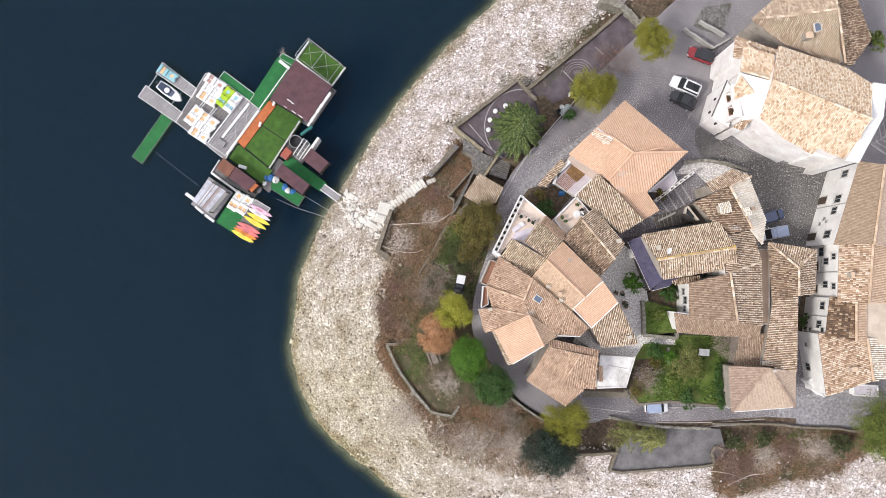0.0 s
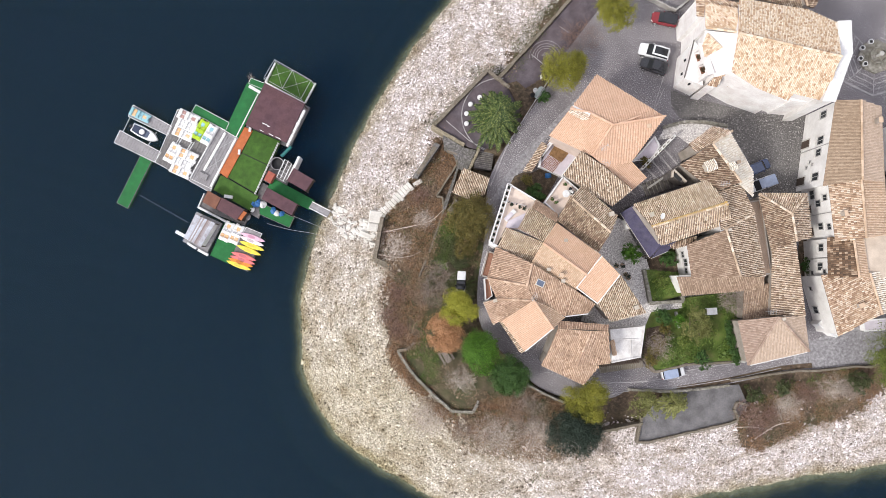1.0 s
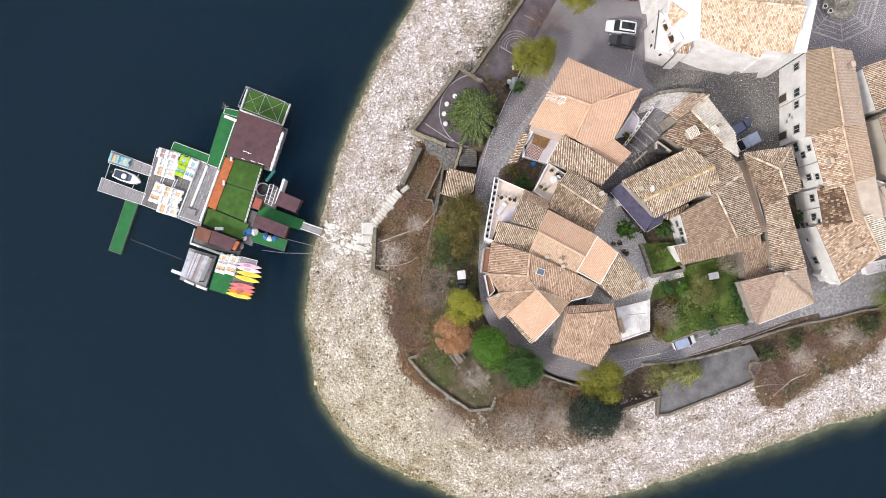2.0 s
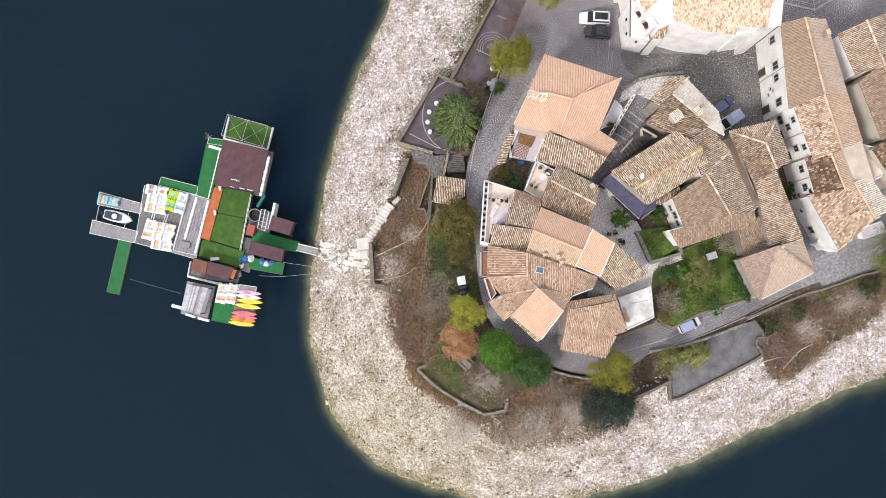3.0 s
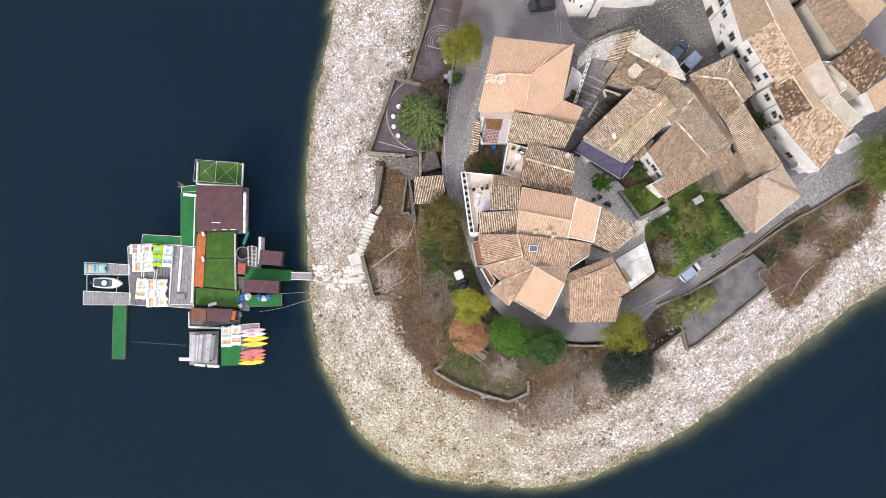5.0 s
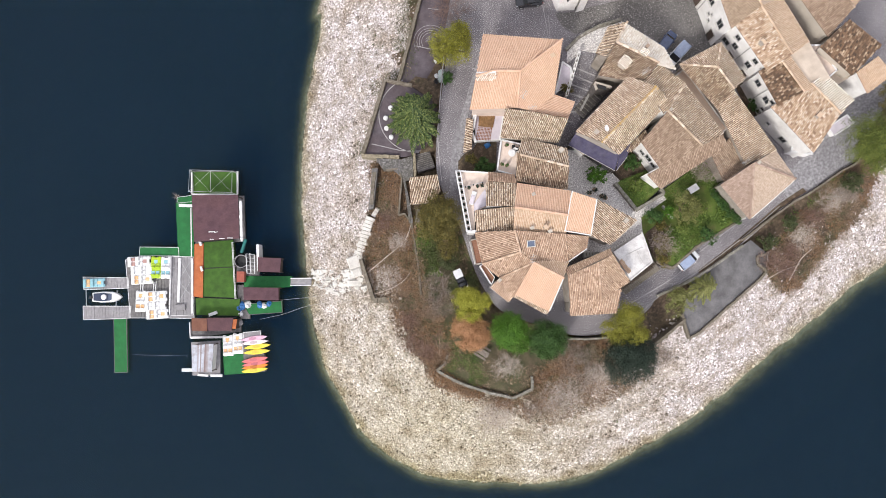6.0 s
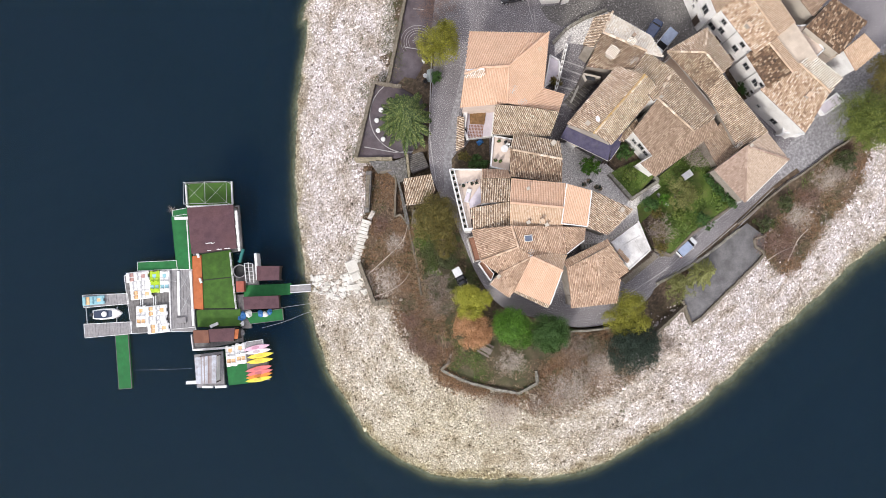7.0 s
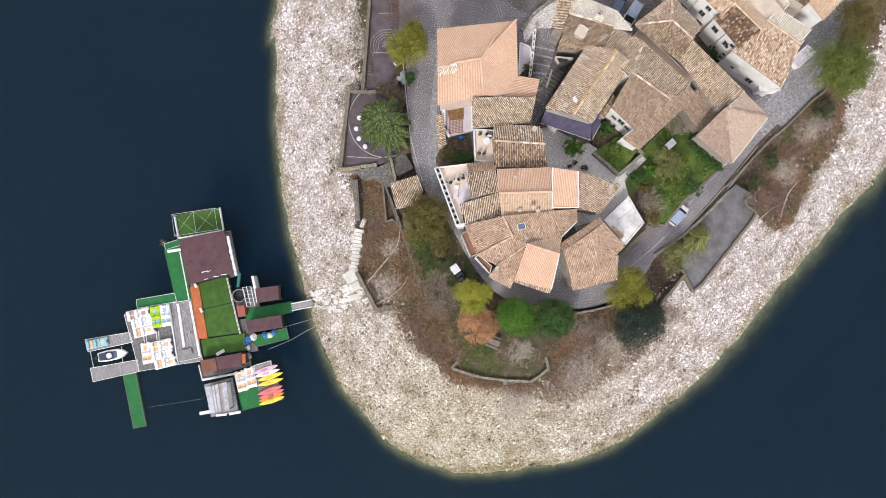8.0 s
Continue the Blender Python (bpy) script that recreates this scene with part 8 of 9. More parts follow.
wires = thing("brace_wires", -39.75, 7.03, 0.6, "thin steel bracing rods between white beams", "bracing")
for a, b in (([(-40.26, 11.28), (-39.13, 7.91)], 0), ([(-38.39, 10.92), (-40.99, 8.09)], 0), ([(-40.99, 7.91), (-39.24, 4.82)], 0), ([(-38.95, 7.91), (-41.54, 4.82)], 0), ([(-41.57, 10.3), (-40.4, 9.68)], 0)):
    part("rod", Build().tube((*a[0], 0.95), (*a[1], 0.95), 0.03, n=4).mesh("rod", M_STEEL), wires)
tagged(new("grey_crate", Build().box(-41.54, 3.94, 0.62, 1.5, 0.9, 0.3, -8, 0.05).mesh("grey_crate", M_DECK_PALE)), "pale grey lid of a deck locker", "locker")
slab("grass_pontoon", [(-46.18, 14.45), (-40.26, 13.19), (-40.41, 11.85), (-46.5, 13.11)], 0.05, 0.6, M_FAKE_GRASS, "green artificial grass platform with a white edge", "pontoon", edge=M_WHITE)
slab("plank_pontoon", [(-52.15, 4.22), (-50.19, 3.87), (-51.48, -4.32), (-53.44, -3.97)], 0.05, 0.6, M_FAKE_GRASS, "long narrow gangway of green artificial grass", "pontoon", edge=M_DECK)
slab("small_walkway", [(-43.52, 3.34), (-39.77, 2.45), (-39.85, 1.75), (-43.59, 2.63)], 0.05, 0.5, M_DECK_PALE, "narrow grey walkway with a green end", "walkway", edge=M_WHITE)


def oval(x, w, L, n=14):
    return [(L / 2 * math.cos(i * math.tau / n), w / 2 * math.sin(i * math.tau / n)) for i in range(n)]


def pedal_boat(x, y, z, turn, hull, seat, label, L=3.3, W=1.75):
    """Two floats, a deck, four moulded seats and a rear well."""
    h = thing("pedal_boat", x, y, z, label, "boat", "pedal boats", turn=turn)
    for i in (-1, 1):
        f = loft([section(-L / 2, W * 0.34, 0.12, 0.42, 0.08), section(-L * 0.44, W * 0.38, 0.0, 0.5, 0.1), section(L * 0.32, W * 0.36, 0.0, 0.5, 0.1), section(L * 0.46, W * 0.34, 0.1, 0.46, 0.08), section(L / 2, W * 0.26, 0.2, 0.42, 0.05)])
        f.v = [(a, b + i * W * 0.31, c) for a, b, c in f.v]
        put("float", f.mesh("float", hull), h)
    put("deck", Build().box(-0.05, 0, 0.3, L * 0.95, W * 0.7, 0.22, 0, 0.06).mesh("deck", hull), h)
    for i in (-1, 1):
        for k in (-0.24, 0.1):
            tint = seat if k < 0 else hull
            s = put("seat", Build().box(k * L, i * W * 0.22, 0.5, 0.6, 0.56, 0.1, 0, 0.045).mesh("seat", tint), h)
            put("backrest", Build().box(k * L - 0.28, i * W * 0.22, 0.5, 0.12, 0.52, 0.36, 0, 0.05).mesh("backrest", hull), s)
    put("well", Build().box(L * 0.25, 0, 0.5, 0.7, W * 0.36, 0.03, 0, 0.012).mesh("well", seat), h)
    put("grip", Build().tube((L * 0.1, -0.1, 0.5), (L * 0.1, -0.1, 0.85), 0.03).mesh("grip", M_STEEL), h)
    return h


M_LIME = plain("lime_plastic", (0.42, 0.6, 0.03), rough=0.35)
M_AQUA = plain("pale_aqua_plastic", (0.3, 0.55, 0.62), rough=0.35)
M_WINE = plain("faded_red_plastic", (0.5, 0.3, 0.27), rough=0.4)
for x, y, a, hu, se, lab, L, W in [
        (-46.52, 12.18, -8, M_HULL, M_WINE, "white pedal boat with faded red seats", 3.6, 1.5), (-46.31, 10.76, -8, M_HULL, M_HULL, "plain white pedal boat", 3.5, 1.4), (-46.54, 9.34, -8, M_HULL, M_SEAT_ORANGE, "white pedal boat with orange seats", 3.4, 1.4),
        (-44.09, 10.75, 78, M_LIME, M_AQUA, "lime and pale blue pedal boat", 3.4, 1.5), (-42.57, 10.4, 78, M_HULL, M_AQUA, "white pedal boat with pale blue seats", 3.4, 1.5),
        (-47.34, 6.06, 78, M_HULL, M_SEAT_ORANGE, "white pedal boat with orange seats", 3.3, 1.5), (-44.87, 6.33, -8, M_HULL, M_SEAT_ORANGE, "white pedal boat with orange seats", 3.4, 1.6), (-45.19, 4.91, -8, M_HULL, M_HULL, "plain white pedal boat", 3.3, 1.3),
        (-45.16, 3.59, -8, M_HULL, M_SEAT_ORANGE, "white pedal boat with orange seats", 3.4, 1.4), (-35.27, -3.34, 82, M_HULL, M_SEAT_ORANGE, "white pedal boat with orange seats", 3.2, 1.5), (-33.69, -3.34, 82, M_HULL, M_SEAT_ORANGE, "white pedal boat with orange seats", 3.2, 1.5),
        (-54.03, 10.32, -9, M_AQUA, M_SEAT_ORANGE, "pale blue pedal boat with orange seats", 3.4, 1.3)]:
    pedal_boat(x, y, 0.62, a, hu, se, lab, L, W * 1.06)


def motor_boat(x, y, z, turn):
    h = thing("motor_boat", x, y, z, "small white motor boat with a dark blue cockpit", "boat", turn=turn)
    L, W = 4.6, 1.7
    hull = loft([section(-L / 2, W * 0.8, 0.05, 0.62, 0.1), section(-L * 0.2, W, -0.1, 0.7, 0.12), section(L * 0.15, W * 0.96, -0.1, 0.74, 0.12), section(L * 0.35, W * 0.66, 0.0, 0.76, 0.1), section(L / 2, W * 0.1, 0.3, 0.74, 0.03)])
    put("hull", hull.mesh("hull", M_HULL), h)
    put("cockpit", loft([section(-L * 0.44, W * 0.62, 0.6, 0.74, 0.02), section(-L * 0.1, W * 0.76, 0.6, 0.78, 0.02), section(L * 0.12, W * 0.6, 0.6, 0.8, 0.02)]).mesh("cockpit", P_NAVY), h, label="dark blue cockpit well")
    put("seat", Build().lathe(-0.35, 0, [(0.42, 0.74), (0.44, 0.95), (0.36, 1.02), (0.05, 1.04)], 14).mesh("seat", M_HULL), h)
    put("windscreen", loft([section(L * 0.1, W * 0.66, 0.74, 1.05, 0.05), section(L * 0.17, W * 0.5, 0.72, 0.82, 0.03)]).mesh("windscreen", M_SKY_GLASS), h)
    put("engine", Build().box(-L * 0.53, 0, 0.3, 0.4, 0.45, 0.65, 0, 0.08).mesh("engine", M_BLACK), h)


P_NAVY = plain("navy_vinyl", (0.03, 0.045, 0.09), rough=0.4)
motor_boat(-52.57, 7.78, 0.05, -11.26)


def kayak(x, y, z, turn, material, L=4.1):
    h = thing("kayak", x, y, z, KAYAK_LABEL[material.name], "kayak", "stacked kayaks", turn=turn)
    w = 0.78
    hull = loft([section(-L / 2, 0.06, 0.2, 0.3, 0.02), section(-L * 0.36, w * 0.62, 0.06, 0.32, 0.07), section(-L * 0.1, w, 0.0, 0.34, 0.09), section(L * 0.1, w, 0.0, 0.34, 0.09), section(L * 0.36, w * 0.6, 0.06, 0.33, 0.07), section(L / 2, 0.06, 0.22, 0.34, 0.02)])
    put("hull", hull.mesh("hull", material), h)
    put("seat_well", loft([section(-0.75, 0.3, 0.33, 0.355, 0.01), section(-0.2, 0.46, 0.33, 0.36, 0.01), section(0.35, 0.3, 0.33, 0.355, 0.01)]).mesh("seat_well", KAYAK_WELL[material.name]), h)


K = {n: plain(n, c, rough=0.35) for n, c in (("pink_plastic", (0.8, 0.5, 0.62)), ("pale_pink_plastic", (0.84, 0.74, 0.78)), ("yellow_plastic", (0.85, 0.68, 0.08)), ("coral_plastic", (0.75, 0.2, 0.2)), ("orange_plastic", (0.8, 0.27, 0.04)))}
KAYAK_LABEL = {"pink_plastic": "pink plastic kayak in a row", "pale_pink_plastic": "pale pink plastic kayak in a row", "yellow_plastic": "bright yellow plastic kayak in a row", "coral_plastic": "coral red plastic kayak in a row", "orange_plastic": "orange plastic kayak in a row"}
KAYAK_WELL = {n: plain(n + "_well", tuple(v * 0.9 for v in c)) for n, c in (("pink_plastic", (0.6, 0.3, 0.42)), ("pale_pink_plastic", (0.6, 0.5, 0.54)), ("yellow_plastic", (0.75, 0.6, 0.1)), ("coral_plastic", (0.6, 0.18, 0.2)), ("orange_plastic", (0.6, 0.2, 0.05)))}
for x, y, a, n in [(-31.05, -3.06, -3, "pink_plastic"), (-31.04, -3.67, -5, "pale_pink_plastic"), (-30.77, -4.37, -4, "yellow_plastic"), (-31.02, -5.15, -6, "yellow_plastic"), (-31.53, -6.28, -2, "coral_plastic"),
                   (-31.52, -6.88, -2, "coral_plastic"), (-31.68, -7.32, -3, "orange_plastic"), (-31.85, -7.84, -4, "yellow_plastic")]:
    kayak(x, y, 0.95, a, K[n])
slab("kayak_rack", [(-32.94, -2.9), (-29.86, -3.25), (-30.39, -8.39), (-33.56, -7.87)], 0.05, 0.9, M_DECK, "dark wooden kayak rack", "rack")
slab("grass_pontoon", [(-36.06, -1.77), (-33.06, -1.95), (-33.57, -8.07), (-36.75, -7.63)], 0.05, 0.6, M_FAKE_GRASS, "pontoon of green artificial grass under pedal boats", "pontoon", edge=M_FAKE_GRASS)
boards("rack_deck", "pale slatted rack behind kayaks", [(-32.54, -1.85), (-29.9, -2.11), (-30.06, -3.16), (-32.7, -2.9)], 0.5, 1.1, M_DECK_PALE, 0.3)
slab("houseboat_float", [(-40.97, -1.77), (-36.53, -2.39), (-37.49, -7.56), (-41.65, -6.77)], 0.02, 0.5, M_DECK_PALE, "pale grey float under a small houseboat", "float", edge=M_DECK_PALE)
shed_roof("houseboat", "small houseboat with a peeling whitish roof", [(-36.79, -2.6), (-37.83, -6.71), (-40.78, -6.03), (-40.08, -2.17)], 2.6, M_PEEL, 0.5, wall=M_PLASTER, strip=0.22)
for pts, w in (([(-43.09, -5.61), (-38.85, -6.48)], 0.5), ([(-40.86, -0.98), (-35.81, -1.94)], 0.35), ([(-40.82, -6.84), (-39.23, -7.27)], 0.35), ([(-38.88, -7.36), (-37.11, -7.71)], 0.4), ([(-40.6, 1.39), (-40.9, -1.07)], 0.2)):
    p, q = Vector(pts[0]), Vector(pts[1])
    d, c = q - p, (p + q) / 2
    tagged(new("white_beam", Build().box(c.x, c.y, 0.45, d.length, w, 0.3, math.degrees(math.atan2(d.y, d.x)), 0.04).mesh("white_beam", M_WHITE)), "white painted beam beside the houseboat", "beam", "houseboat beams")
slab("service_deck", [(-40.68, 1.22), (-32.78, 0.25), (-33.1, -1.68), (-40.98, -1.07)], 0.04, 0.46, M_DECK, "dark worn service deck", "deck")
M_RUSTY = surface("rusty_brown_sheet", [(0.3, (0.14, 0.06, 0.045)), (0.7, (0.22, 0.1, 0.07))], scale=1.2, stain=(0.3, 0.13, 0.06), stain_amount=0.35, grain=0.2)
shed_roof("service_shed", "low shed with a rusty brown sheet roof", [(-39.47, 1.89), (-37.2, 1.37), (-37.51, -0.53), (-39.78, -0.01)], 2.4, M_RUSTY, 0.5, wall=M_WOOD)
shed_roof("service_shed", "low shed with a patched brown felt roof", [(-37.15, 1.46), (-33.23, 0.68), (-33.89, -1.22), (-37.46, -0.45)], 2.3, M_FELT, 0.5, wall=M_WOOD)
shed_roof("small_shed", "small shed with a faded orange-brown roof", [(-34.04, 0.59), (-32.73, 0.33), (-33.23, -1.05), (-34.28, -0.79)], 2.2, M_ORANGE_MAT, 0.5, wall=M_WOOD)
shed_roof("storage_shed", "storage shed with a purple-brown felt roof", [(-27.71, 8.98), (-24.31, 8.11), (-24.89, 6.03), (-28.19, 6.81)], 2.6, M_FELT, 0.5, wall=M_WOOD)
shed_roof("storage_shed", "storage shed with a purple-brown felt roof", [(-30.77, 4.91), (-25.55, 3.78), (-25.87, 1.88), (-31.08, 3.01)], 2.6, M_FELT, 0.5, wall=M_WOOD)
slab("side_deck", [(-32.14, 10.16), (-28.31, 9.53), (-28.78, 5.28), (-32.79, 5.99)], 0.03, 0.48, M_DECK, "cluttered dark side deck", "deck")
slab("side_deck", [(-32.51, 5.64), (-30.73, 5.28), (-31.36, -0.01), (-32.78, 0.34)], 0.02, 0.43, M_DECK, "cluttered dark side deck", "deck")
slab("grass_walkway", [(-30.9, 6.69), (-23.71, 5.18), (-24.05, 3.59), (-31.4, 4.75)], 0.05, 0.6, M_FAKE_GRASS, "dark green artificial grass walkway to the shore", "walkway", edge=M_FAKE_GRASS)
slab("grass_pontoon", [(-31.93, 2.45), (-25.99, 1.75), (-26.23, -0.01), (-31.37, 0.69)], 0.01, 0.52, M_FAKE_GRASS, "small pontoon of green artificial grass", "pontoon", edge=M_DECK)
gw = [(-23.9, 4.9), (-20.63, 4.29), (-20.89, 3.23), (-24.15, 3.85)]
gang = thing("gangway", gw[0][0], gw[0][1], 0.6, "white metal gangway to the shore", "gangway")
part("deck", Build().prism(gw, [0.62, 0.95, 0.95, 0.62], [0.72, 1.05, 1.05, 0.72]).mesh("deck", M_DECK_PALE), gang)
for a, b in ((0, 1), (3, 2)):
    part("rail", Build().tube((*gw[a], 0.8), (*gw[b], 1.12), 0.08).mesh("rail", M_WHITE), gang)
tank = thing("round_tank", -30.81, 9.02, 0.5, "round dark water tank with a pale rim", "tank")
tx, ty = -30.75, 9
part("shell", Build().lathe(tx, ty, [(0.95, 0.5), (0.98, 1.5), (0.88, 1.5), (0.86, 0.9), (0.1, 0.88)], 24).mesh("shell", M_BLACK), tank)
part("rim", Build().lathe(tx, ty, [(0.96, 1.48), (1.02, 1.5), (1.02, 1.56), (0.93, 1.56), (0.9, 1.5)], 24, False).mesh("rim", M_DECK_PALE), tank)
ladder = thing("metal_trestle", -29.16, 8.56, 0.5, "white metal trestle with slanted struts", "trestle")
for k, pts in enumerate(([(-29.7, 9.94), (-30.09, 6.96)], [(-28.47, 9.58), (-28.95, 6.61)], [(-29.09, 9.94), (-29.48, 6.96)])):
    part("rail", Build().tube((*pts[0], 1.8), (*pts[1], 1.8), 0.07).mesh("rail", M_WHITE), ladder)
for i in range(6):
    f = i / 5
    a, b = [(-29.7, 9.94), (-30.09, 6.96)], [(-28.47, 9.58), (-28.95, 6.61)]
    p, q = Vector(a[0]).lerp(Vector(a[1]), f), Vector(b[0]).lerp(Vector(b[1]), f)
    part("rung", Build().tube((p.x, p.y, 1.8), (q.x, q.y, 1.8), 0.04).mesh("rung", M_STEEL), ladder)
for pts in ([(-29.7, 9.94), (-28.95, 6.61)], ):
    for x, y in pts:
        part("post", Build().tube((x, y, 0.45), (x, y, 1.8), 0.05).mesh("post", M_STEEL), ladder)
slab("white_screen", [(-27.7, 11.01), (-27.35, 10.92), (-27.91, 6.83), (-28.34, 6.91)], 0.5, 2.4, M_WHITE, "tall white screen between dock sheds", "screen")
slab("red_locker", [(-31.69, 7.6), (-30.54, 7.33), (-30.87, 5.75), (-32.01, 6.02)], 0.5, 1.5, M_RED_BOX, "faded red locker on the dock", "locker")
tb = [(-30.6, 10.35), (-29.48, 12.21)]
tagged(new("teal_tube", Build().tube((*tb[0], 1.0), (*tb[1], 1.3), 0.25, n=12).mesh("teal_tube", M_TEAL)), "thick teal plastic tube", "tube")
rng_t = random.Random(9)
for x, y, s, m, lab in [(-32.12, 2.27, 0.6, M_BLUE_TARP, "crumpled blue tarpaulin"), (-32.64, 1.91, 0.5, M_BLUE_TARP, "crumpled blue tarpaulin"), (-29.38, 1.83, 0.5, M_BLUE_TARP, "crumpled blue tarpaulin"), (-27.97, 1.74, 0.4, M_BLUE_TARP, "crumpled blue tarpaulin"),
                        (-31.24, 2.27, 0.55, M_WHITE, "crumpled white sheet"), (-28.76, 1.56, 0.45, M_WHITE, "crumpled white sheet"), (-32.62, 1.04, 0.45, M_WHITE, "crumpled white sheet"), (-32.95, -0.19, 0.5, M_DECK_PALE, "pale grey bundled cover")]:
    b = Build().lathe(0, 0, [(s, 0), (s * 1.05, s * 0.25), (s * 0.7, s * 0.6), (s * 0.1, s * 0.75)], 9)
    b.v = [(vx * rng_t.uniform(0.7, 1.25), vy * rng_t.uniform(0.7, 1.25), vz * rng_t.uniform(0.8, 1.2)) for vx, vy, vz in b.v]
    ob = new("tarpaulin", b.mesh("tarpaulin", m))
    ob.matrix_world = pose(x, y, 0.5, 0, 0, rng_t.uniform(0, 360))
    tagged(ob, lab + " heaped on the dock", "tarpaulin")


def rope(pts, z, r, label):
    b = Build()
    c = smooth_line(pts, 5)
    for i, (p, q) in enumerate(zip(c, c[1:])):
        za, zb = (z[0] + (z[1] - z[0]) * k / (len(c) - 1) for k in (i, i + 1))
        b.tube((*p, za), (*q, zb), r, n=5)
    tagged(new("mooring_rope", b.mesh("mooring_rope", M_ROPE)), label, "rope")


rope([(-25.99, 1.9), (-20.56, 1.38), (-15.32, 1.12), (-12.27, 0.86)], (1.0, 4.6), 0.028, "long pale mooring rope to the shore")
rope([(-29.87, -0.36), (-25.92, -0.28), (-21.97, 0.16), (-18.02, -0.01), (-13.64, -0.45)], (0.1, 4.0), 0.03, "long pale mooring rope lying to the shore")
rope([(-50.56, -1.78), (-47.43, -2.49), (-41.89, -3.72)], (0.03, 0.3), 0.014, "thin mooring cable on the water")
drift = thing("driftwood_tuft", -39.18, 21.16, 0.1, "grey-brown tuft of dead branches at the pontoon", "driftwood")
db = Build()
for i in range(26):
    a, e = rng_t.uniform(0, math.tau), rng_t.uniform(0.3, 0.8)
    db.tube((0, 0, 0.2), (math.cos(a) * e, math.sin(a) * e, rng_t.uniform(0.5, 1.4)), 0.03, 0.01, 4)
put("branches", db.mesh("branches", M_TWIG), drift)

# ---- loose ground cover ----
def spots(poly, n, seed):
    """Random plan points in a polygon."""
    rng = np.random.default_rng(seed)
    xs, ys = [p[0] for p in poly], [p[1] for p in poly]
    x, y = rng.uniform(min(xs), max(xs), n), rng.uniform(min(ys), max(ys), n)
    ok = inside(x, y, poly)
    return x[ok], y[ok]


def rocks(x, y, z, s, seed):
    """Uneven stones, half sunk in the ground."""
    rng = np.random.default_rng(seed)
    n = len(x)
    dirs = np.array([(1, 0, 0), (0, 1, 0), (-1, 0, 0), (0, -1, 0), (0, 0, 0.7)], float)
    a = rng.uniform(0, math.tau, n)
    c, sn = np.cos(a)[:, None], np.sin(a)[:, None]
    v = dirs[None] * rng.uniform(0.6, 1.3, (n, 5, 1)) + rng.normal(0, 0.15, (n, 5, 3))
    v = np.stack([v[..., 0] * c - v[..., 1] * sn, v[..., 0] * sn + v[..., 1] * c, v[..., 2]], -1) * s[:, None, None]
    v += np.stack([x, y, z], -1)[:, None]
    f = np.array([(0, 1, 4), (1, 2, 4), (2, 3, 4), (3, 0, 4)])
    f = ((np.arange(n) * 5)[:, None, None] + f).reshape(-1, 3)
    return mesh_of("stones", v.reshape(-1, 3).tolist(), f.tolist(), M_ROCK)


def shore_stones():
    rng = np.random.default_rng(3)
    x, y = rng.uniform(-38, 84, 420000), rng.uniform(-50, 70, 420000)
    d = ground_at(x, y, "d") + rng.normal(0, 0.8, len(x))
    ok = (d > -0.1) & (ground_at(x, y, "d") > -0.2) & (d < 14) & ~inside(x, y, VILLAGE) & ~inside(x, y, PARK) & ~inside(x, y, COURT) & ~inside(x, y, PLAY)
    for poly, keep in ((BRUSH_W, 0.25), (BRUSH_S, 0.3), (BRUSH_E, 0.15), (GARDEN, 0.02)):
        ok &= ~(inside(x, y, poly) & (rng.random(len(x)) > keep))
    x, y = x[ok][:130000], y[ok][:130000]
    s = np.clip(rng.lognormal(-2.4, 0.5, len(x)), 0.05, 0.5)
    # paler stones strewn into the edge of the scrub
    ex, ey = rng.uniform(-14, 30, 130000), rng.uniform(-26, 4, 130000)
    off = np.clip((ground_at(ex, ey, "d") - 11.5) / 4.0, 0, 1)
    near = (inside(ex, ey, BRUSH_W) | inside(ex, ey, BRUSH_S) | inside(ex, ey, BRUSH_G)) & (rng.random(len(ex)) > 0.3 + off) & ~inside(ex, ey, PARK)
    es = np.clip(rng.lognormal(-2.2, 0.45, near.sum()), 0.06, 0.45)
    x, y, s = np.concatenate([x, ex[near]]), np.concatenate([y, ey[near]]), np.concatenate([s, es])
    tagged(new("shore_stones", rocks(x, y, ground_at(x, y) - s * 0.1, s, 4)), "countless pale loose stones along the shore", "stones", kind="stuff")


shore_stones()


def litter(name, label, x, y, z, size, material, seed, tall=0.25, flat=0.6, slim=0.3):
    """Small bent leaves and stems strewn at the points."""
    rng = np.random.default_rng(seed)
    n = len(x)
    nr = rng.normal(size=(n, 3))
    nr[:, 2] = np.abs(nr[:, 2]) + flat
    nr /= np.linalg.norm(nr, axis=1)[:, None]
    t = np.cross(nr, rng.normal(size=(n, 3)))
    t /= np.linalg.norm(t, axis=1)[:, None]
    b = np.cross(nr, t)
    s = (size * np.clip(rng.lognormal(-0.1, 0.5, n), 0.4, 2.6))[:, None]
    c = np.stack([x, y, z + rng.uniform(0.03, 1, n) ** 1.5 * tall], -1)
    v = np.stack([c - t * s, c + b * s * slim, c + t * s, c - b * s * slim], 1)
    f = (np.arange(n) * 4)[:, None] + np.array([0, 1, 2, 3])
    return tagged(new(name, mesh_of(name, v.reshape(-1, 3).tolist(), f.tolist(), material)), label, name, kind="stuff")


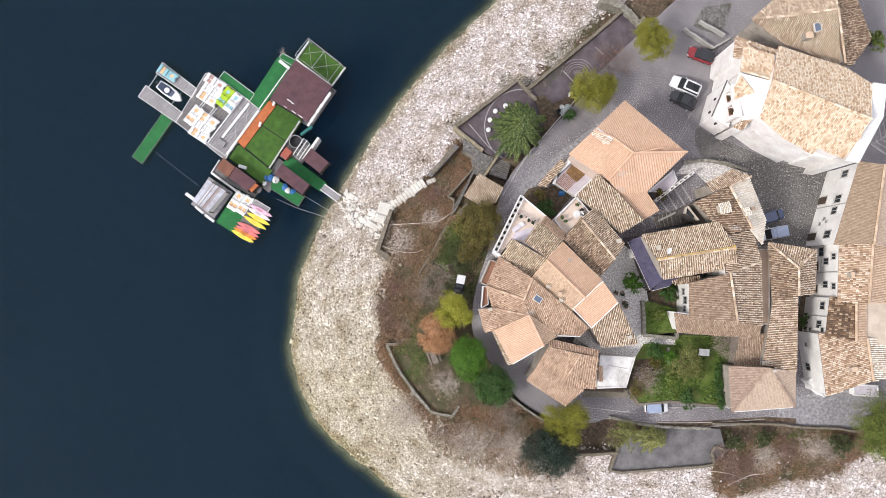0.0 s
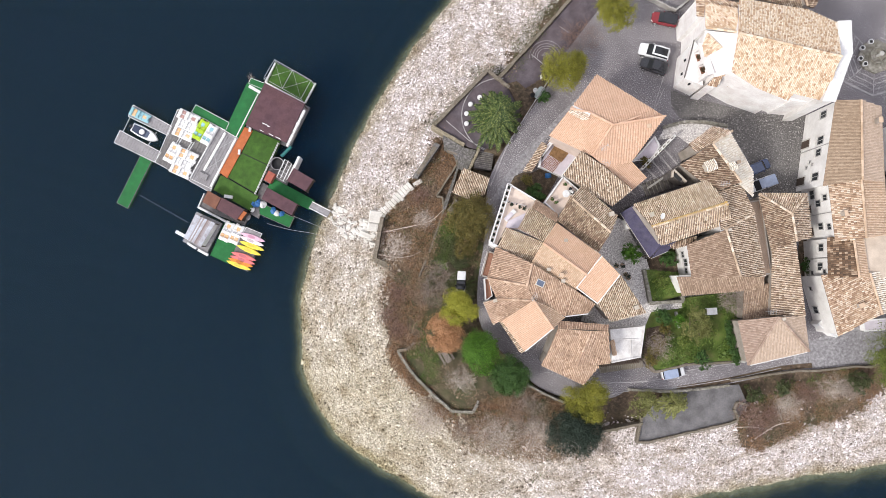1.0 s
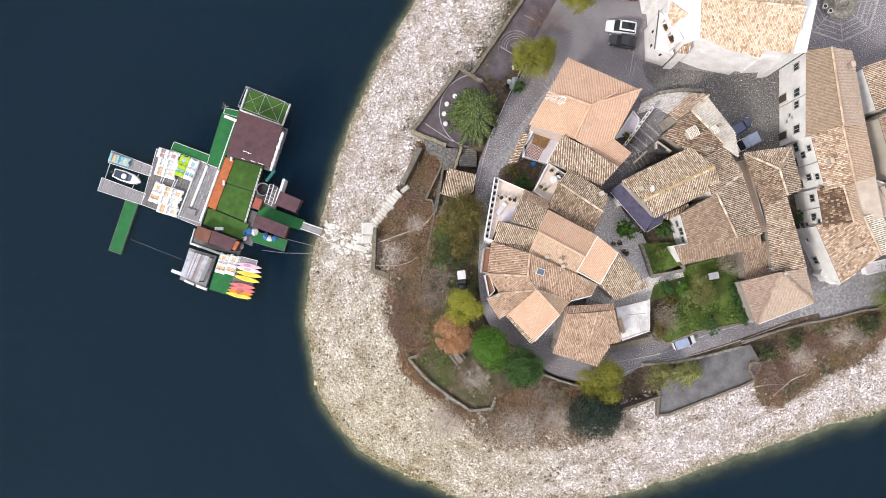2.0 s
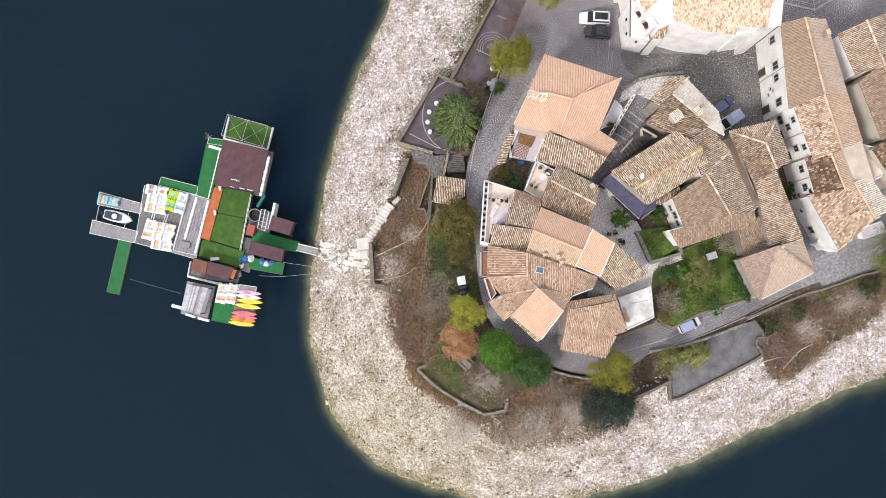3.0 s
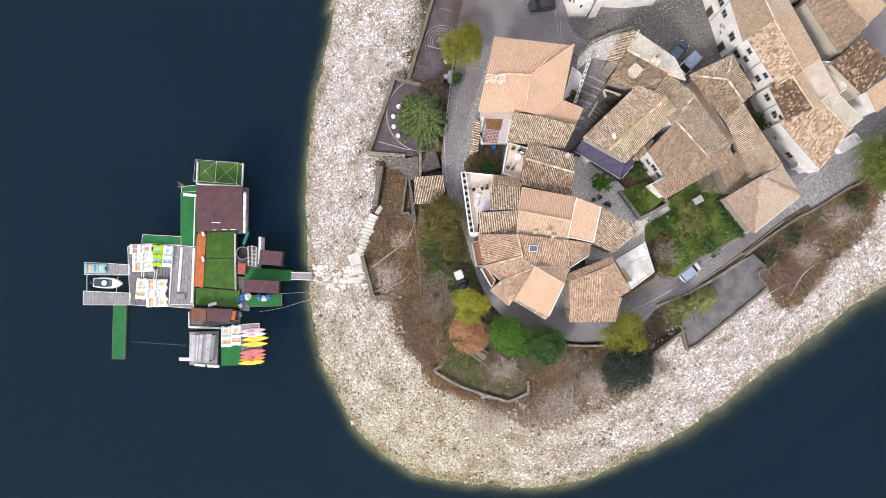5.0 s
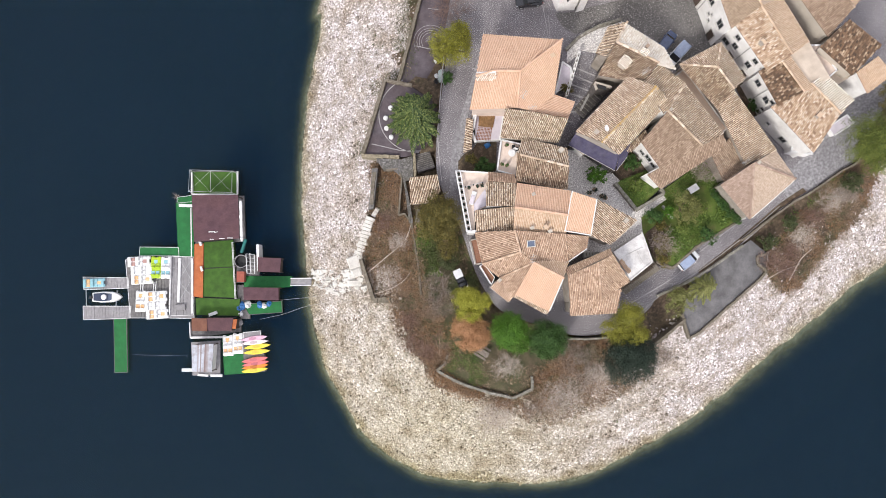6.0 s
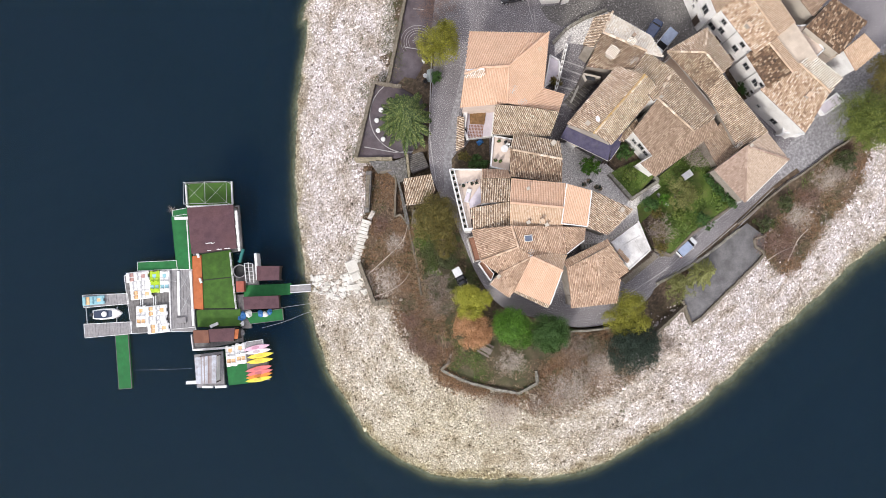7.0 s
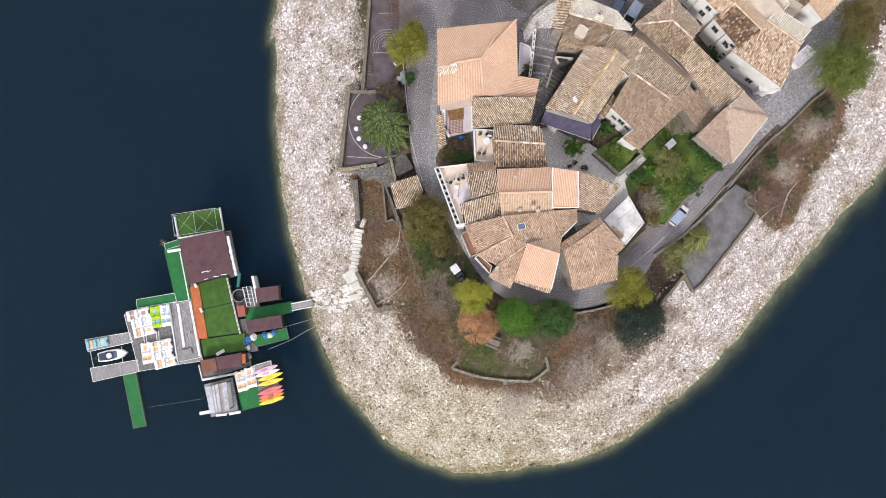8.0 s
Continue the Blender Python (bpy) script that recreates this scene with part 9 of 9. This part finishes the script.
M_DRY = leaf_material("dry_brown_scrub", (0.08, 0.05, 0.029), (0.25, 0.163, 0.098), (0.52, 0.39, 0.275))
M_RUST = leaf_material("rusty_bracken", (0.085, 0.038, 0.016), (0.28, 0.135, 0.055), (0.52, 0.3, 0.15))
M_GRASS = leaf_material("grass_blades", (0.045, 0.085, 0.01), (0.1, 0.18, 0.02), (0.2, 0.27, 0.06))
M_WEED = leaf_material("low_green_weeds", (0.03, 0.045, 0.012), (0.08, 0.1, 0.03), (0.17, 0.17, 0.07))


def patchy(x, y, scale, cut, seed):
    k = np.array([noise.noise((a * scale, b * scale, seed)) for a, b in zip(x, y)])
    return k > cut


def cover(name, label, polys, n, size, material, seed, tall, cut=-0.2, scale=0.35, spread=0.6):
    px, py = [], []
    for i, poly in enumerate(polys):
        x, y = spots(poly, n, seed + i)
        px.append(x), py.append(y)
    x, y = np.concatenate(px), np.concatenate(py)
    rng = np.random.default_rng(seed)
    x, y = x + rng.normal(0, spread, len(x)), y + rng.normal(0, spread, len(x))
    ok = patchy(x, y, scale, cut, seed * 3.7)
    ok &= rng.random(len(x)) > np.clip((14.5 - ground_at(x, y, "d")) / 4.5, 0, 0.8) * (x < 30) * (y < 5)
    ok &= ~inside(x, y, VILLAGE) if name != "lawn_grass" else True
    x, y = x[ok], y[ok]
    z = ground_at(x, y) if name != "lawn_grass" else np.full(len(x), 9.3)
    return litter(name, label, x, y, z, size, material, seed, tall)


cover("dry_scrub", "tangled dry brown scrub above the shore", [BRUSH_W, BRUSH_S, BRUSH_E, BRUSH_G], 105000, 0.068, M_DRY, 31, 0.6, -0.12)
cover("bracken", "rust-brown bracken above the shore", [BRUSH_W, BRUSH_S, BRUSH_E, BRUSH_G], 70000, 0.066, M_RUST, 37, 0.7, -0.08, 0.3)
cover("weeds", "low dull green weeds", [BRUSH_W, BRUSH_E, BRUSH_N, BRUSH_S, GREEN], 46000, 0.08, M_WEED, 41, 0.5, 0.02, 0.3)
cover("grass", "short garden grass", [GARDEN_W, GREEN], 16000, 0.065, M_GRASS, 43, 0.1, -0.05, 0.45, 0.8)
cover("lane_grass", "lush grass strip beside the lane", [LANE_GRASS], 9000, 0.09, M_GRASS, 49, 0.2, -0.5, 0.3, 0.3)
cover("green_weeds", "fresh green weeds along the road wall", [GREEN_E], 16000, 0.1, M_GRASS, 45, 0.3, -0.15, 0.4, 0.8)
cover("dry_leaves", "fallen brown leaves on the garden", [GARDEN, GREEN], 20000, 0.09, M_DRY, 47, 0.08, -0.1, 0.4, 0.3)
cover("lawn_grass", "overgrown garden grass", [LAWN_MID, PLOT], 16000, 0.13, M_GRASS, 53, 0.35, -0.3, 0.3, 0.1)
bx, by = spots(BRUSH_N, 4500, 61)
litter("straw_grass", "straw-coloured dry grass by the wall", bx, by, ground_at(bx, by), 0.11, M_DRY, 62, 0.3)


wr = np.random.default_rng(71)
wx, wy = wr.uniform(-38, 60, 60000), wr.uniform(-45, 60, 60000)
wd = ground_at(wx, wy, "d")
ok = (wd > 5.5) & (wd < 15) & ~inside(wx, wy, VILLAGE) & ~inside(wx, wy, PARK) & ~inside(wx, wy, COURT) & ~inside(wx, wy, PLAY) & patchy(wx, wy, 0.3, 0.16, 9.3)
litter("shore_weeds", "sparse olive weeds among shore stones", wx[ok], wy[ok], ground_at(wx[ok], wy[ok]), 0.1, M_WEED, 72, 0.2)


def bare_shrub(name, label, x, y, z, r, seed, n=70, height=1.6, material=M_TWIG, thick=0.016):
    """Leafless stems that fork outwards and up."""
    t = thing(name, x, y, z, label, "shrub")
    rng = random.Random(seed)
    b = Build()
    for i in range(int(n * 2.6)):
        a, e = rng.uniform(0, math.tau), rng.uniform(0.25, 1.0)
        far = r * 0.62 * math.sqrt(rng.random())
        o = rng.uniform(0, math.tau)
        p = Vector((math.cos(o) * far, math.sin(o) * far * 0.85, 0.05))
        q = p + Vector((math.cos(a) * r * 0.2 * e, math.sin(a) * r * 0.2 * e, height * rng.uniform(0.3, 0.7)))
        b.tube(p, q, thick * 0.8, thick * 0.55, 3)
        for k in range(4):
            a2 = a + rng.uniform(-1.4, 1.4)
            w = q + Vector((math.cos(a2) * r * 0.26 * e, math.sin(a2) * r * 0.26 * e, height * rng.uniform(0.02, 0.3)))
            b.tube(q, w, thick * 0.5, thick * 0.25, 3)
            w2 = w + Vector((math.cos(a2 + rng.uniform(-1.2, 1.2)), math.sin(a2 + rng.uniform(-1.2, 1.2)), 0.2)) * r * 0.16 * e
            b.tube(q.lerp(w, 0.6), w2, thick * 0.4, thick * 0.2, 3)
    put("crown", b.mesh("crown", material), t)
    return t


M_STEM = leaf_material("dry_bramble_stems", (0.13, 0.078, 0.045), (0.29, 0.19, 0.12), (0.5, 0.38, 0.27))
sx, sy = (np.concatenate(c) for c in zip(*(spots(poly, k, 81 + i) for i, (poly, k) in enumerate(((BRUSH_W, 14000), (BRUSH_S, 9000), (BRUSH_E, 9000), (BRUSH_G, 5000))))))
litter("bramble_stems", "tangled dry bramble stems above the shore", sx, sy, ground_at(sx, sy), 0.34, M_STEM, 84, 0.7, 0.5, 0.045)
M_TWIG_PALE = surface("pale_tan_twigs", [(0.0, (0.46, 0.385, 0.325)), (1.0, (0.76, 0.68, 0.61))], by="island", stain_amount=0, grain=0.2, bump=0)
M_TWIG_RED = surface("reddish_twigs", [(0.0, (0.16, 0.09, 0.07)), (1.0, (0.34, 0.23, 0.19))], by="island", stain_amount=0, grain=0.2, bump=0)
for x, y, r, k, hgt, mt, lab in [
        (15.5, -14.65, 4.0, 55, 2.2, M_TWIG, "leafless grey shrub below the road"), (12.87, -19.88, 4.4, 90, 1.6, M_TWIG_PALE, "pale leafless shrub above the shore"),
        (2.91, -20.96, 4.0, 90, 1.4, M_TWIG_PALE, "pale leafless shrub on the stones"), (5.87, -14.15, 2.8, 60, 1.2, M_TWIG_PALE, "pale leafless bush in the garden"),
        (18.37, -17.98, 3.2, 90, 2.0, M_TWIG_PALE, "dense tan leafless bush"), (-1.45, -3.25, 3.2, 60, 2.2, M_TWIG, "grey leafless shrub beside the lane"),
        (-1.69, -0.42, 2.8, 50, 2.2, M_TWIG, "grey leafless shrub beside the lane"), (38.48, 7.58, 2.9, 60, 4.0, M_TWIG, "grey leafless garden tree"),
        (36.97, 9.29, 2.3, 45, 3.6, M_TWIG, "grey leafless garden tree"), (8.47, 38.43, 3.8, 90, 2.6, M_TWIG_RED, "reddish leafless bush by the playground"),
        (30.39, -1.18, 2.6, 55, 2.8, M_TWIG, "grey leafless bush by the garden wall"), (52.26, -4.12, 3.0, 60, 1.6, M_TWIG_PALE, "tan leafless scrub bush"),
        (46.32, -6.64, 2.6, 60, 1.4, M_TWIG_RED, "reddish leafless scrub bush"), (57.59, -0, 3.0, 60, 1.6, M_TWIG_PALE, "tan leafless scrub bush"),
        (-6.28, -4.97, 2.8, 60, 1.2, M_TWIG_RED, "tangled reddish leafless bramble bush"), (-6.68, -8.26, 2.6, 60, 1.2, M_TWIG_RED, "tangled reddish leafless bramble bush"),
        (-7.96, 1.65, 2.6, 50, 1.2, M_TWIG_PALE, "tangled tan leafless bramble bush"), (-6.15, 6.64, 2.4, 50, 1.2, M_TWIG_PALE, "tangled tan leafless bramble bush"), (-7.58, 9.99, 2.4, 50, 1.2, M_TWIG_RED, "tangled reddish leafless bramble bush"),
        (48.9, -8.6, 2.4, 70, 1.4, M_TWIG_RED, "reddish leafless scrub bush"), (50.4, -6.2, 2.2, 60, 1.4, M_TWIG_RED, "reddish leafless scrub bush"), (54.6, -1.9, 2.6, 70, 1.4, M_TWIG_RED, "reddish leafless scrub bush"),
        (60.2, 0.6, 2.6, 70, 1.6, M_TWIG, "grey leafless scrub bush"), (63.2, 3.4, 2.6, 70, 1.6, M_TWIG_RED, "reddish leafless scrub bush"), (28.6, -17.6, 2.6, 60, 1.2, M_TWIG, "grey leafless scrub bush"),
        (-5.03, -9.9, 2.2, 50, 1.2, M_TWIG_RED, "tangled reddish leafless bramble bush"), (8.57, -21.26, 2.4, 40, 1.0, M_TWIG, "grey leafless bush by the garden wall")]:
    g = 9.3 if inside([x], [y], LAWN)[0] else float(ground_at(np.array([x]), np.array([y]))[0])
    bare_shrub("bare_shrub", lab, x, y, g, r, int(abs(x * 7 + y * 13)) + 1, k, hgt, mt)


def dead_branch(pts, r, label):
    b = Build()
    c = [Vector((x, y, float(ground_at(np.array([x]), np.array([y]))[0]) + 0.5)) for x, y in smooth_line(pts, 4)]
    for i, (p, q) in enumerate(zip(c, c[1:])):
        b.tube(p, q, r * (1 - 0.5 * i / len(c)), r * (1 - 0.5 * (i + 1) / len(c)), 6)
    return tagged(new("dead_branch", b.mesh("dead_branch", M_TWIG_PALE)), label, "branch")


dead_branch([(49.42, -10.3), (51.74, -8.06), (54.21, -6.51)], 0.09, "bleached fallen branch in the scrub")
dead_branch([(45.79, -9.3), (48.31, -8.68), (51.57, -8.44)], 0.07, "bleached fallen branch in the scrub")
dead_branch([(-11.76, 3.18), (-8.9, 4.61), (-5.12, 6.71), (-3.69, 8.82)], 0.08, "long pale pole lying over the scrub")
dead_branch([(-13.08, -0.18), (-8.88, 0.15), (-6.37, 0.99), (-5.11, 2.08)], 0.07, "long pale cable lying over the scrub")
